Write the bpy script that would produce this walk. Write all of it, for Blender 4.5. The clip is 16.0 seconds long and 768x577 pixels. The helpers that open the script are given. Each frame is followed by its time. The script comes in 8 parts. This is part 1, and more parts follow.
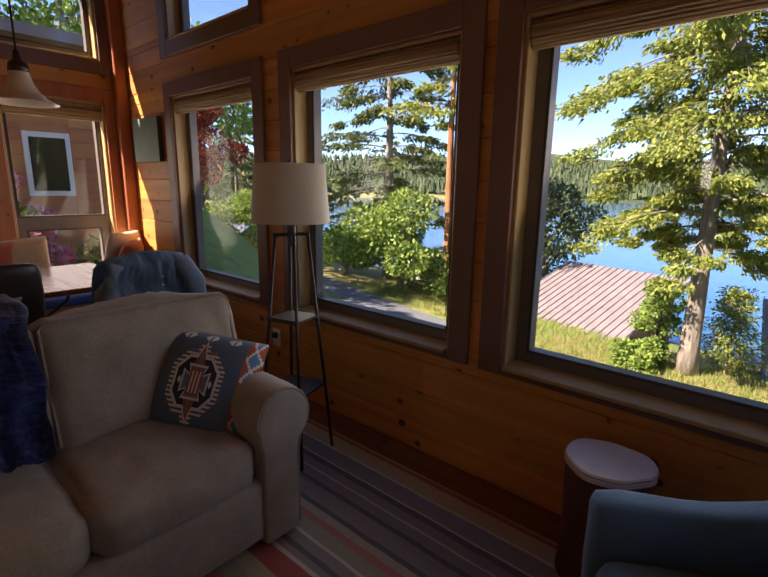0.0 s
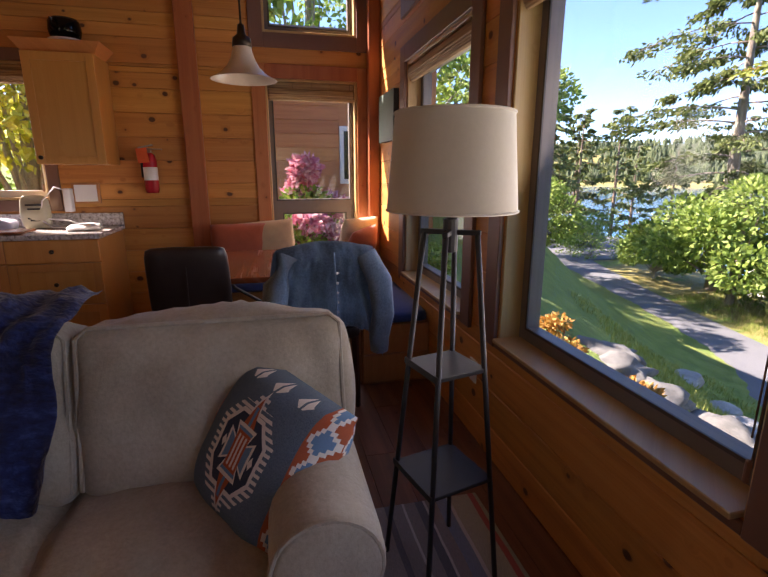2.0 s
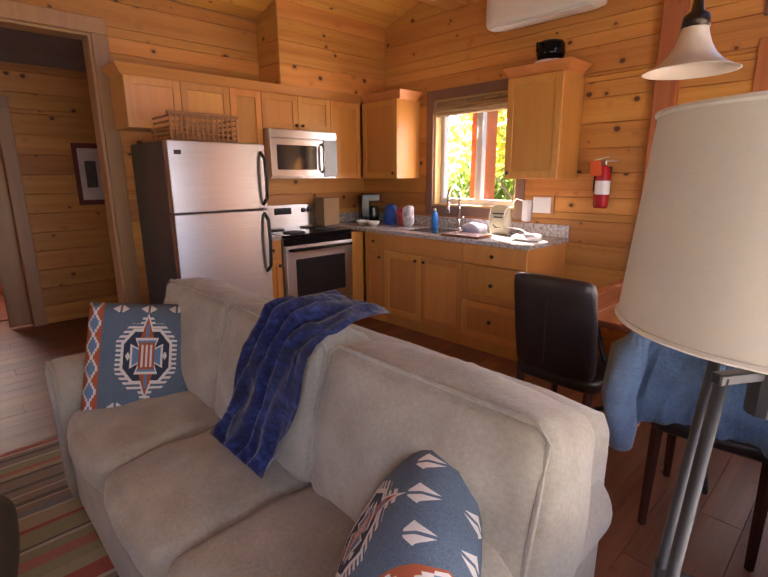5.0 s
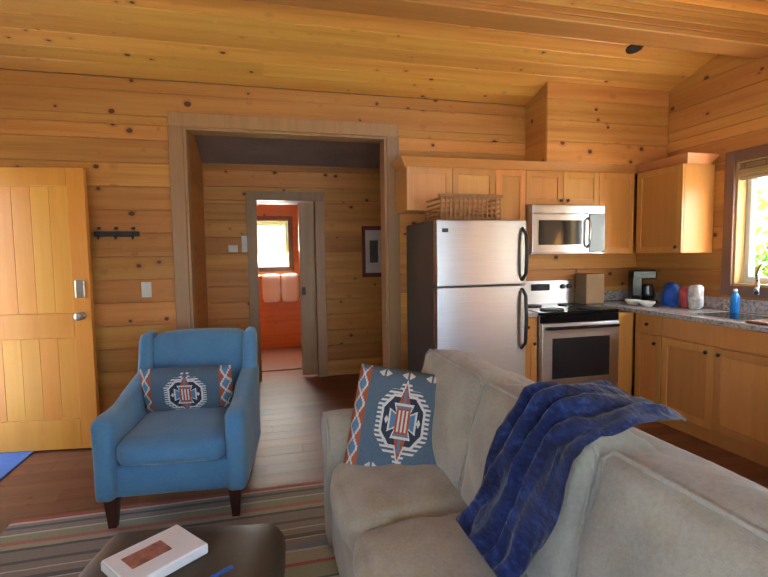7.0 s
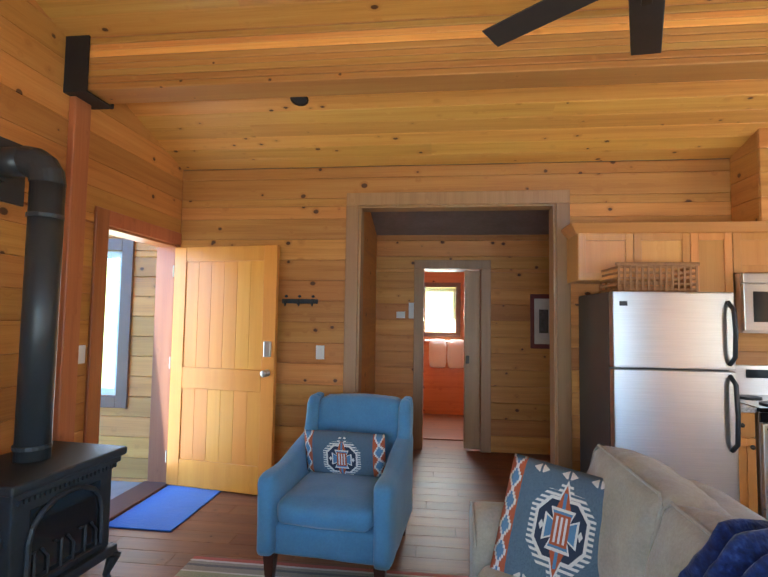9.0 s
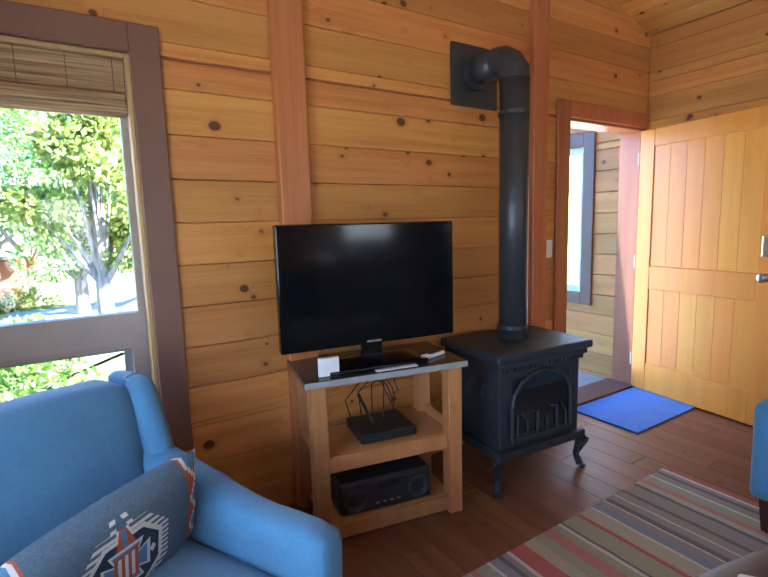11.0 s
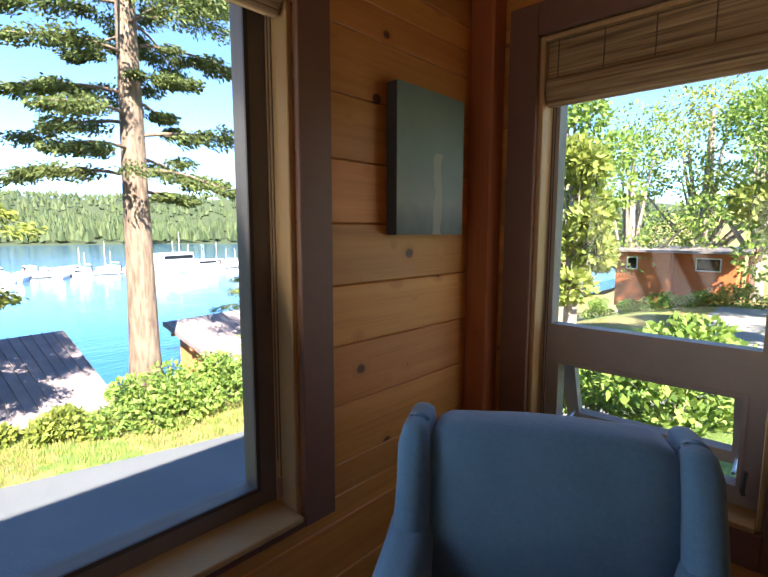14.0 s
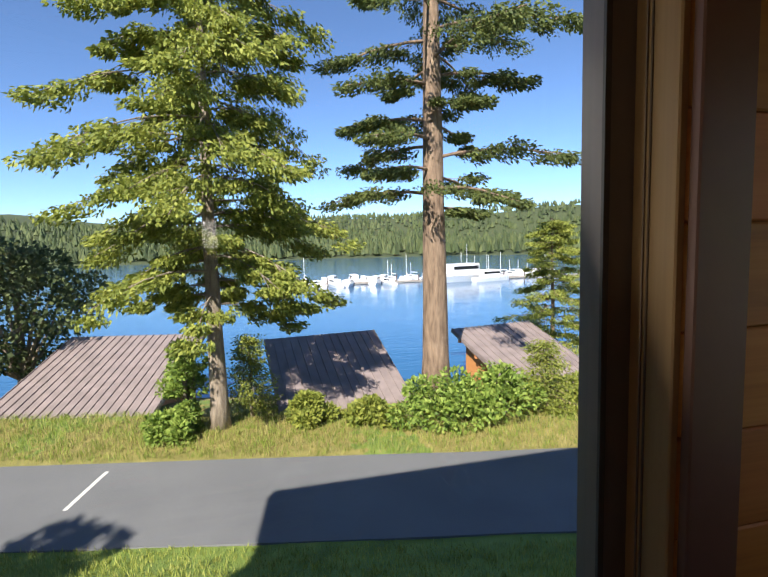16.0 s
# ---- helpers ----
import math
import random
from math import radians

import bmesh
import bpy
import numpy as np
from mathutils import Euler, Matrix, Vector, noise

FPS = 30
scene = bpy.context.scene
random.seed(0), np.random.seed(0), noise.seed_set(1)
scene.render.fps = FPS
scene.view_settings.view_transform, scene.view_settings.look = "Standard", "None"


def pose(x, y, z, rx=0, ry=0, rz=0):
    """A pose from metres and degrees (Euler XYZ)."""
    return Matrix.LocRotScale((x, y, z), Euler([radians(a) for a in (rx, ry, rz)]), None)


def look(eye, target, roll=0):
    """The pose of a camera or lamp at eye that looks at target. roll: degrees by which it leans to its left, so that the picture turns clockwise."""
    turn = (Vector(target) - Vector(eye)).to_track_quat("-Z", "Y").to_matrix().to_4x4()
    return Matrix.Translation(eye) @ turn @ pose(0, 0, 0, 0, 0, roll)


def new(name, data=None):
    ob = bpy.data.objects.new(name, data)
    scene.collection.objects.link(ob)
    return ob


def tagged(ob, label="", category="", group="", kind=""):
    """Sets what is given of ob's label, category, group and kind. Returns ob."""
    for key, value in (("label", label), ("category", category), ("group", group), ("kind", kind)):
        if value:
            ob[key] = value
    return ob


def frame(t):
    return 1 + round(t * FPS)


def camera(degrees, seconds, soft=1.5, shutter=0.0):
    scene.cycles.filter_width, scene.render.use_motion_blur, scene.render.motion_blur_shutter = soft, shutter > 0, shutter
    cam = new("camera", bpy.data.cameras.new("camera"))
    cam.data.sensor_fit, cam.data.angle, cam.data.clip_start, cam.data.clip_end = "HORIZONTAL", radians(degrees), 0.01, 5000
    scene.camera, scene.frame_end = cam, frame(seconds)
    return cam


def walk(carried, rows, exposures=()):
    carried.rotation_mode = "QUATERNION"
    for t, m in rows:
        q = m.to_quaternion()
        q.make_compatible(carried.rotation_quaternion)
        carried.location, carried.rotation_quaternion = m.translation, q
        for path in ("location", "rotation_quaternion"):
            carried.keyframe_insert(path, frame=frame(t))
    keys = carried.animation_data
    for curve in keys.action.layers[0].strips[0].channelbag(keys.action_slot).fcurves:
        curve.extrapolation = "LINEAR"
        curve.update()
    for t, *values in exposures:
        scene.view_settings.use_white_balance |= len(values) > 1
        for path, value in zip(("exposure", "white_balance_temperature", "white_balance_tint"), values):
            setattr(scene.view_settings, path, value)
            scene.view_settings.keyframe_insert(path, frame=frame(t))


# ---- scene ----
cam = camera(77.9, 16.0)
METRES, EYE, TILT, LEAN, TURN = 3.73, 1.4, 0.0, 0.0, 40.7
PATH = [
    (0, (0.074, 0.0, 1.398), (-1.213, 1.472, 0.975), 0.9),
    (0.5, (-0.028, 0.303, 1.375), (-1.461, 1.63, 0.942), 0.9),
    (1, (-0.146, 0.551, 1.35), (-1.751, 1.658, 0.903), 0.7),
    (1.5, (-0.28, 0.762, 1.337), (-2.048, 1.576, 0.876), 0.4),
    (2, (-0.477, 0.922, 1.328), (-2.367, 1.373, 0.856), 0.1),
    (2.5, (-0.626, 1.064, 1.317), (-2.57, 1.138, 0.851), 0.0),
    (3, (-0.731, 1.215, 1.338), (-2.66, 0.954, 0.878), -0.1),
    (3.5, (-0.881, 1.352, 1.352), (-2.731, 0.746, 0.891), -0.2),
    (4, (-0.952, 1.401, 1.394), (-2.683, 0.513, 0.928), -0.3),
    (4.5, (-0.993, 1.45, 1.421), (-2.555, 0.293, 0.952), -0.4),
    (5, (-1.016, 1.497, 1.414), (-2.363, 0.092, 0.953), -0.4),
    (5.2, (-1.015, 1.496, 1.402), (-2.263, 0.0, 0.949), -0.3),
    (7.5, (-1.041, 1.353, 1.418), (-1.388, -0.616, 1.386), -0.5),
    (8, (-1.134, 1.336, 1.472), (-1.352, -0.648, 1.594), -0.1),
    (8.2, (-1.161, 1.336, 1.475), (-1.314, -0.65, 1.662), -0.0),
    (10.4, (-1.069, 1.289, 1.447), (0.173, -0.268, 1.263), -0.4),
    (10.5, (-1.067, 1.274, 1.431), (0.255, -0.214, 1.236), -0.6),
    (11, (-0.984, 1.137, 1.386), (0.697, 0.086, 1.126), -1.6),
    (11.5, (-0.934, 0.96, 1.382), (1.0, 0.519, 1.128), -1.8),
    (12, (-0.879, 0.866, 1.4), (1.088, 1.057, 1.088), -1.2),
    (12.5, (-0.725, 0.887, 1.398), (1.21, 1.332, 1.164), -0.3),
    (13, (-0.631, 0.889, 1.4), (1.244, 1.544, 1.17), -0.9),
    (13.5, (-0.531, 0.832, 1.41), (1.172, 1.854, 1.177), -0.5),
    (14, (-0.479, 0.855, 1.399), (0.978, 2.205, 1.162), 0.1),
    (14.5, (-0.449, 0.99, 1.399), (0.768, 2.56, 1.164), -0.1),
    (15, (-0.464, 1.136, 1.405), (0.533, 2.854, 1.175), -0.5),
    (15.5, (-0.45, 1.217, 1.404), (0.294, 3.062, 1.195), -0.7),
    (16, (-0.372, 1.254, 1.397), (0.109, 3.187, 1.218), -1.4),
]
EXPOSURES = [(0.0, 1.75, 7000, 26), (1.0, 1.55, 7000, 28), (2.0, 2.35, 6800, 30), (3.0, 2.65, 6700, 30), (3.5, 2.85, 6700, 27), (4.2, 3.2, 6700, 25), (5.0, 3.6, 6900, 29), (7.5, 4.1, 5800, 1), (8.2, 4.1, 5700, 1), (10.5, 4.2, 4750, 0),
             (11.0, 4.15, 5000, 6), (12.0, 4.3, 5000, 5), (12.5, 4.5, 5000, 4), (13.0, 4.2, 5200, 8), (13.5, 3.5, 5400, 12), (14.0, 2.5, 6300, 14), (14.5, 1.9, 6600, 14), (15.0, 1.3, 6700, 14), (16.0, 1.15, 6600, 14)]
walk(cam, [(t, look(eye, target, roll)) for t, eye, target, roll in PATH], EXPOSURES)

# ---- world and light ----
SUN = Vector((4.9, 7.8, -7.9)).normalized()      # the way the sunlight travels
world = bpy.data.worlds.new("world")
scene.world = world
world.use_nodes = True
wn = world.node_tree.nodes
sky = wn.new("ShaderNodeTexSky")
sky.sky_type = "NISHITA"
sky.sun_disc = False
sky.sun_elevation = math.asin(-SUN.z)
sky.sun_rotation = math.atan2(-SUN.x, -SUN.y)
sky.altitude = 1500
sky.air_density, sky.dust_density, sky.ozone_density = 0.8, 0.0, 6.0
world.node_tree.links.new(sky.outputs[0], wn["Background"].inputs[0])
wn["Background"].inputs[1].default_value = 0.11
sun_data = bpy.data.lights.new("sun", "SUN")
sun_data.energy, sun_data.angle, sun_data.color = 5.0, radians(0.5), (1.0, 0.93, 0.82)
sun = new("sun", sun_data)
sun.matrix_world = look((0, 0, 30), Vector((0, 0, 30)) + SUN)


def window_light(x, y, z, w, h, way, watts):
    """Sky light entering an opening."""
    d = bpy.data.lights.new("window_light", "AREA")
    d.shape, d.size, d.size_y, d.energy, d.color = "RECTANGLE", w, h, 0.72 * watts, (1.0, 0.94, 0.84)
    ob = new("window_light", d)
    ob.matrix_world = look((x, y, z), Vector((x, y, z)) + Vector(way))
    return ob


for wx in (-3.27, -1.73, -0.29):
    window_light(wx, 1.97, 1.28, 0.90, 1.15, (0, -1, 0.5), 2.3)
window_light(1.27, 1.28, 1.3, 0.6, 1.2, (-1, 0, 0.05), 0.5)
window_light(1.34, -2.2, 1.1, 0.8, 1.9, (-1, 0, 0.15), 1.45)
window_light(-4.84, 1.33, 1.3, 0.6, 1.2, (1, 0, 0.05), 1.5)
window_light(-4.84, -1.2, 1.55, 0.75, 0.7, (1, 0, 0.05), 1.6)
window_light(-1.18, -6.06, 1.6, 0.45, 0.65, (0, 1, -0.4), 3.6)

# ---- materials ----


def rgb(r, g, b):
    return (r, g, b, 1.0)


class Mat:
    """A node material with a few short hands."""

    def __init__(self, name, rough=0.6, metal=0.0, coords="Object"):
        self.m = bpy.data.materials.new(name)
        self.m.use_nodes = True
        self.n, self.l = self.m.node_tree.nodes, self.m.node_tree.links
        self.b = self.n["Principled BSDF"]
        self.b.inputs["Roughness"].default_value = rough
        self.b.inputs["Metallic"].default_value = metal
        self.tc = self.n.new("ShaderNodeTexCoord").outputs[coords]

    def link(self, a, b):
        self.l.new(a, b)

    def node(self, kind, **props):
        nd = self.n.new(kind)
        for k, v in props.items():
            if k == "operation":
                nd.operation = v
            elif k == "blend":
                nd.data_type, nd.blend_type = "RGBA", v
        return nd

    def math(self, op, a, b=None, c=None):
        nd = self.node("ShaderNodeMath", operation=op)
        for i, v in enumerate((a, b, c)):
            if v is None:
                continue
            if isinstance(v, (int, float)):
                nd.inputs[i].default_value = v
            else:
                self.link(v, nd.inputs[i])
        return nd.outputs[0]

    def scaled(self, x, y, z, src=None):
        nd = self.n.new("ShaderNodeMapping")
        nd.inputs["Scale"].default_value = (x, y, z)
        self.link(src or self.tc, nd.inputs[0])
        return nd.outputs[0]

    def noise(self, scale, detail=4, vec=None, rough=0.55):
        nd = self.n.new("ShaderNodeTexNoise")
        nd.inputs["Scale"].default_value, nd.inputs["Detail"].default_value = scale, detail
        nd.inputs["Roughness"].default_value = rough
        self.link(vec or self.tc, nd.inputs["Vector"])
        return nd.outputs[0]

    def ramp(self, fac, *stops):
        nd = self.n.new("ShaderNodeValToRGB")
        els = nd.color_ramp.elements
        while len(els) < len(stops):
            els.new(0.5)
        for e, (p, c) in zip(els, stops):
            e.position = p
            e.color = c if len(c) == 4 else rgb(*c)
        self.link(fac, nd.inputs[0])
        return nd.outputs[0]

    def mix(self, fac, a, b, blend="MIX"):
        nd = self.node("ShaderNodeMix", blend=blend)
        for sock, v in ((nd.inputs[0], fac), (nd.inputs[6], a), (nd.inputs[7], b)):
            if isinstance(v, (int, float)):
                sock.default_value = v
            elif isinstance(v, tuple):
                sock.default_value = v if len(v) == 4 else rgb(*v)
            else:
                self.link(v, sock)
        return nd.outputs[2]

    def color(self, c):
        if isinstance(c, tuple):
            self.b.inputs["Base Color"].default_value = c if len(c) == 4 else rgb(*c)
        else:
            self.link(c, self.b.inputs["Base Color"])
        return self

    def rough(self, r):
        self.link(r, self.b.inputs["Roughness"])
        return self

    def bump(self, h, strength=0.3, dist=0.01):
        nd = self.n.new("ShaderNodeBump")
        nd.inputs["Strength"].default_value, nd.inputs["Distance"].default_value = strength, dist
        self.link(h, nd.inputs["Height"])
        self.link(nd.outputs[0], self.b.inputs["Normal"])
        return self


def plain(name, c, rough=0.6, metal=0.0, vary=0.12, scale=8.0, bump=0.0):
    """One colour with soft variation at two scales."""
    m = Mat(name, rough, metal)
    a = m.noise(scale, 5)
    b = m.noise(scale * 9, 3)
    f = m.math("ADD", m.math("MULTIPLY", a, 0.7), m.math("MULTIPLY", b, 0.3))
    lo = tuple(v * (1 - vary) for v in c)
    hi = tuple(min(1.0, v * (1 + vary)) for v in c)
    m.color(m.ramp(f, (0.3, lo), (0.7, hi)))
    if bump:
        m.bump(b, bump, 0.004)
    return m.m


def knotty(name, dark, mid, light, knot=(0.10, 0.035, 0.012), axis="wall", rough=0.42, island=False, knots=1.0, vary=0.28):
    """Knotty softwood boards: grain along the board, rings, round knots, each board a little different."""
    m = Mat(name, rough)
    sep = m.n.new("ShaderNodeSeparateXYZ")
    m.link(m.tc, sep.inputs[0])
    if island:
        rnd = m.n.new("ShaderNodeNewGeometry").outputs["Random Per Island"]
    else:
        rnd = m.n.new("ShaderNodeObjectInfo").outputs["Random"]
    if axis == "wall":
        u, v = m.math("ADD", sep.outputs[0], sep.outputs[1]), sep.outputs[2]
    elif axis == "x":
        u, v = sep.outputs[0], m.math("ADD", sep.outputs[1], sep.outputs[2])
    else:
        u, v = sep.outputs[2], m.math("ADD", sep.outputs[0], sep.outputs[1])
    u = m.math("ADD", u, m.math("MULTIPLY", rnd, 37.0))
    comb = m.n.new("ShaderNodeCombineXYZ")
    m.link(u, comb.inputs[0])
    m.link(v, comb.inputs[1])
    m.link(m.math("MULTIPLY", rnd, 11.0), comb.inputs[2])
    vec = comb.outputs[0]
    # knots
    kv = m.n.new("ShaderNodeTexVoronoi")
    kv.inputs["Scale"].default_value = 1.0
    m.link(m.scaled(7.2, 9.0, 1.0, vec), kv.inputs["Vector"])
    warp = m.noise(30, 2, vec)
    size = m.n.new("ShaderNodeSeparateColor")
    m.link(kv.outputs["Color"], size.inputs[0])
    radius = m.math("MULTIPLY", m.math("MAXIMUM", m.math("SUBTRACT", size.outputs[0], 0.34), 0.0), 0.25 * knots)
    dist = m.math("ADD", kv.outputs["Distance"], m.math("MULTIPLY", m.math("SUBTRACT", warp, 0.5), 0.07))
    kmask = m.n.new("ShaderNodeMapRange")
    kmask.inputs["From Min"].default_value, kmask.inputs["From Max"].default_value = 0.03, -0.02
    m.link(m.math("SUBTRACT", dist, radius), kmask.inputs["Value"])
    halo = m.n.new("ShaderNodeMapRange")
    halo.inputs["From Min"].default_value, halo.inputs["From Max"].default_value = 0.22, 0.0
    m.link(m.math("SUBTRACT", dist, radius), halo.inputs["Value"])
    # grain bent round the knots
    bend = m.math("MULTIPLY", halo.outputs[0], 0.05)
    c2 = m.n.new("ShaderNodeCombineXYZ")
    m.link(u, c2.inputs[0])
    m.link(m.math("ADD", v, bend), c2.inputs[1])
    m.link(m.math("MULTIPLY", rnd, 5.0), c2.inputs[2])
    fine = m.noise(1.0, 4, m.scaled(3.0, 150, 1, c2.outputs[0]))
    broad = m.noise(1.0, 3, m.scaled(0.7, 16, 1, c2.outputs[0]))
    g = m.math("ADD", m.math("MULTIPLY", broad, 0.65), m.math("MULTIPLY", fine, 0.35))
    base = m.ramp(g, (0.25, dark), (0.5, mid), (0.78, light))
    tone = m.math("ADD", 1.0 - vary / 2, m.math("MULTIPLY", rnd, vary))
    hsv = m.n.new("ShaderNodeHueSaturation")
    m.link(base, hsv.inputs["Color"])
    m.link(tone, hsv.inputs["Value"])
    m.link(m.math("ADD", 0.494, m.math("MULTIPLY", m.math("FRACT", m.math("MULTIPLY", rnd, 7.3)), 0.014)), hsv.inputs["Hue"])
    withhalo = m.mix(m.math("MULTIPLY", m.math("MULTIPLY", halo.outputs[0], 0.4), m.math("GREATER_THAN", radius, 0.005)), hsv.outputs[0], dark)
    m.color(m.mix(m.math("MULTIPLY", kmask.outputs[0], m.math("GREATER_THAN", radius, 0.004)), withhalo, knot))
    m.rough(m.math("ADD", rough, m.math("MULTIPLY", m.math("SUBTRACT", g, 0.5), 0.25)))
    m.bump(g, 0.12, 0.002)
    return m.m


M_WALL = knotty("cedar_wall_boards", (0.38, 0.135, 0.026), (0.56, 0.24, 0.052), (0.66, 0.325, 0.09), knots=1.15, vary=0.38, rough=0.55)
M_CEIL = knotty("cedar_ceiling_boards", (0.46, 0.19, 0.035), (0.62, 0.295, 0.06), (0.70, 0.39, 0.10), axis="x", island=True, knots=1.0, vary=0.4)
M_POST = knotty("fir_post", (0.30, 0.085, 0.028), (0.42, 0.14, 0.05), (0.50, 0.19, 0.07), axis="z", knots=0.4)
M_BEAM = knotty("fir_beam", (0.56, 0.21, 0.045), (0.70, 0.32, 0.075), (0.80, 0.45, 0.13), axis="x", knots=0.5, vary=0.95)
M_CABINET = knotty("maple_cabinet", (0.52, 0.21, 0.045), (0.60, 0.26, 0.062), (0.66, 0.31, 0.085), axis="z", knots=0.0, rough=0.35)
M_STAND = knotty("pine_stand", (0.34, 0.14, 0.04), (0.44, 0.20, 0.065), (0.50, 0.26, 0.09), axis="z", knots=0.4)
M_DOOR = knotty("fir_door", (0.53, 0.195, 0.024), (0.60, 0.24, 0.032), (0.66, 0.29, 0.045), axis="z", knots=0.0, rough=0.4, vary=0.08)
M_FLOOR = knotty("walnut_floor", (0.11, 0.042, 0.022), (0.19, 0.075, 0.036), (0.28, 0.125, 0.062), knot=(0.06, 0.02, 0.01), axis="x", rough=0.46, knots=0.5)
M_FLOOR.node_tree.nodes["Principled BSDF"].inputs["Specular IOR Level"].default_value = 0.3
M_TABLE = knotty("cherry_table", (0.17, 0.055, 0.022), (0.25, 0.085, 0.035), (0.31, 0.115, 0.05), axis="x", knots=0.0, rough=0.25)
M_SIDING = knotty("cedar_siding", (0.34, 0.12, 0.045), (0.48, 0.19, 0.075), (0.56, 0.25, 0.10), knots=0.3, rough=0.7)
M_TRIM = plain("brown_painted_trim", (0.18, 0.093, 0.062), 0.45, vary=0.1, scale=3)
M_JAMB = knotty("window_jamb", (0.40, 0.25, 0.10), (0.50, 0.33, 0.14), (0.56, 0.38, 0.17), axis="z", knots=0.0)
M_SASH = plain("taupe_window_sash", (0.16, 0.135, 0.12), 0.45, vary=0.08)
M_SASH_PALE = plain("pale_taupe_sash", (0.40, 0.345, 0.29), 0.45, vary=0.06)
M_BEAD = plain("dark_glazing_bead", (0.06, 0.055, 0.05), 0.6)
M_SASH_WHITE = plain("white_sash", (0.72, 0.72, 0.70), 0.4, vary=0.04)
M_BLACK = plain("black_powder_coat", (0.016, 0.017, 0.020), 0.5, vary=0.15, scale=20)
M_IRON = plain("cast_iron", (0.035, 0.042, 0.05), 0.5, 0.3, vary=0.2, scale=30, bump=0.3)


def brushed_steel():
    """Stainless sheet brushed across, so that reflections draw out upright."""
    m = Mat("brushed_steel", 0.33, 1.0)
    streak = m.noise(1.0, 3, m.scaled(3, 3, 260))
    m.color(m.ramp(streak, (0.3, (0.50, 0.49, 0.485)), (0.7, (0.58, 0.57, 0.56))))
    tan = m.n.new("ShaderNodeTangent")
    tan.direction_type, tan.axis = "RADIAL", "Z"
    m.link(tan.outputs[0], m.b.inputs["Tangent"])
    m.b.inputs["Anisotropic"].default_value = 0.75
    m.b.inputs["Anisotropic Rotation"].default_value = 0.25
    m.bump(streak, 0.05, 0.001)
    return m.m


M_STEEL = brushed_steel()
M_CHROME = plain("chrome", (0.8, 0.8, 0.8), 0.1, 1.0, vary=0.02)
M_DARKGLASS = plain("dark_glass", (0.015, 0.017, 0.02), 0.08, vary=0.1)
M_SCREEN = plain("screen", (0.004, 0.0045, 0.006), 0.10, vary=0.1)
M_SCREEN.node_tree.nodes["Principled BSDF"].inputs["Specular IOR Level"].default_value = 0.22
M_WHITE = plain("white_plastic", (0.75, 0.75, 0.73), 0.4, vary=0.04)
M_BRONZE = plain("dark_bronze", (0.06, 0.045, 0.035), 0.35, 0.8, vary=0.15)
M_LEATHER = plain("dark_leather", (0.022, 0.014, 0.013), 0.36, vary=0.25, scale=12, bump=0.25)
M_DARKWOOD = plain("dark_wood_leg", (0.055, 0.018, 0.012), 0.35, vary=0.25, scale=20)


def fabric(name, c, vary=0.15, scale=14.0, weave=420.0, rough=0.95, bump=0.35):
    m = Mat(name, rough)
    a = m.noise(scale * 0.25, 4)
    b = m.noise(scale * 4, 4)
    w = m.noise(weave, 2)
    f = m.math("ADD", m.math("MULTIPLY", a, 0.5), m.math("ADD", m.math("MULTIPLY", b, 0.25), m.math("MULTIPLY", w, 0.25)))
    m.color(m.ramp(f, (0.3, tuple(v * (1 - vary) for v in c)), (0.7, tuple(min(1, v * (1 + vary)) for v in c))))
    m.b.inputs["Sheen Weight"].default_value = 0.25
    m.bump(m.math("ADD", m.math("MULTIPLY", w, 0.3), b), bump, 0.004)
    return m.m


M_SOFA = fabric("beige_cotton", (0.32, 0.283, 0.218), vary=0.34, scale=22, bump=0.5)
M_BLUE = fabric("blue_velvet", (0.085, 0.205, 0.345), vary=0.2, scale=20)


def throw_fabric():
    m = Mat("navy_chenille", 0.9)
    strand = m.noise(1.0, 3, m.scaled(14, 5, 14))
    tuft = m.noise(1.0, 3, m.scaled(60, 28, 60))
    f = m.math("ADD", m.math("MULTIPLY", strand, 0.45), m.math("MULTIPLY", tuft, 0.55))
    m.color(m.ramp(f, (0.38, (0.006, 0.012, 0.06)), (0.54, (0.014, 0.032, 0.16)), (0.68, (0.06, 0.11, 0.34))))
    m.b.inputs["Sheen Weight"].default_value = 0.5
    m.bump(f, 1.0, 0.012)
    return m.m


M_NAVY = throw_fabric()
M_CUSHION_BLUE = fabric("blue_bench_cushion", (0.035, 0.075, 0.24))
M_DENIM = fabric("washed_denim", (0.15, 0.235, 0.33), vary=0.6, scale=26, bump=0.6)
M_RUST = fabric("rust_pillow", (0.38, 0.085, 0.035))
M_TAN = fabric("tan_pillow", (0.50, 0.33, 0.17))
M_CREAM = fabric("cream_pillow", (0.68, 0.55, 0.38))
M_SHADE = fabric("linen_shade", (0.59, 0.55, 0.45), vary=0.06, bump=0.15)
M_OTTOMAN = fabric("brown_ottoman_leather", (0.060, 0.042, 0.022), vary=0.25, rough=0.5, bump=0.2)
M_OTTOMAN.node_tree.nodes["Principled BSDF"].inputs["Sheen Weight"].default_value = 0.03
M_MAT = fabric("blue_door_mat", (0.015, 0.10, 0.42), vary=0.25, bump=0.8)
M_TOWEL = fabric("white_towel", (0.78, 0.74, 0.70), vary=0.06)


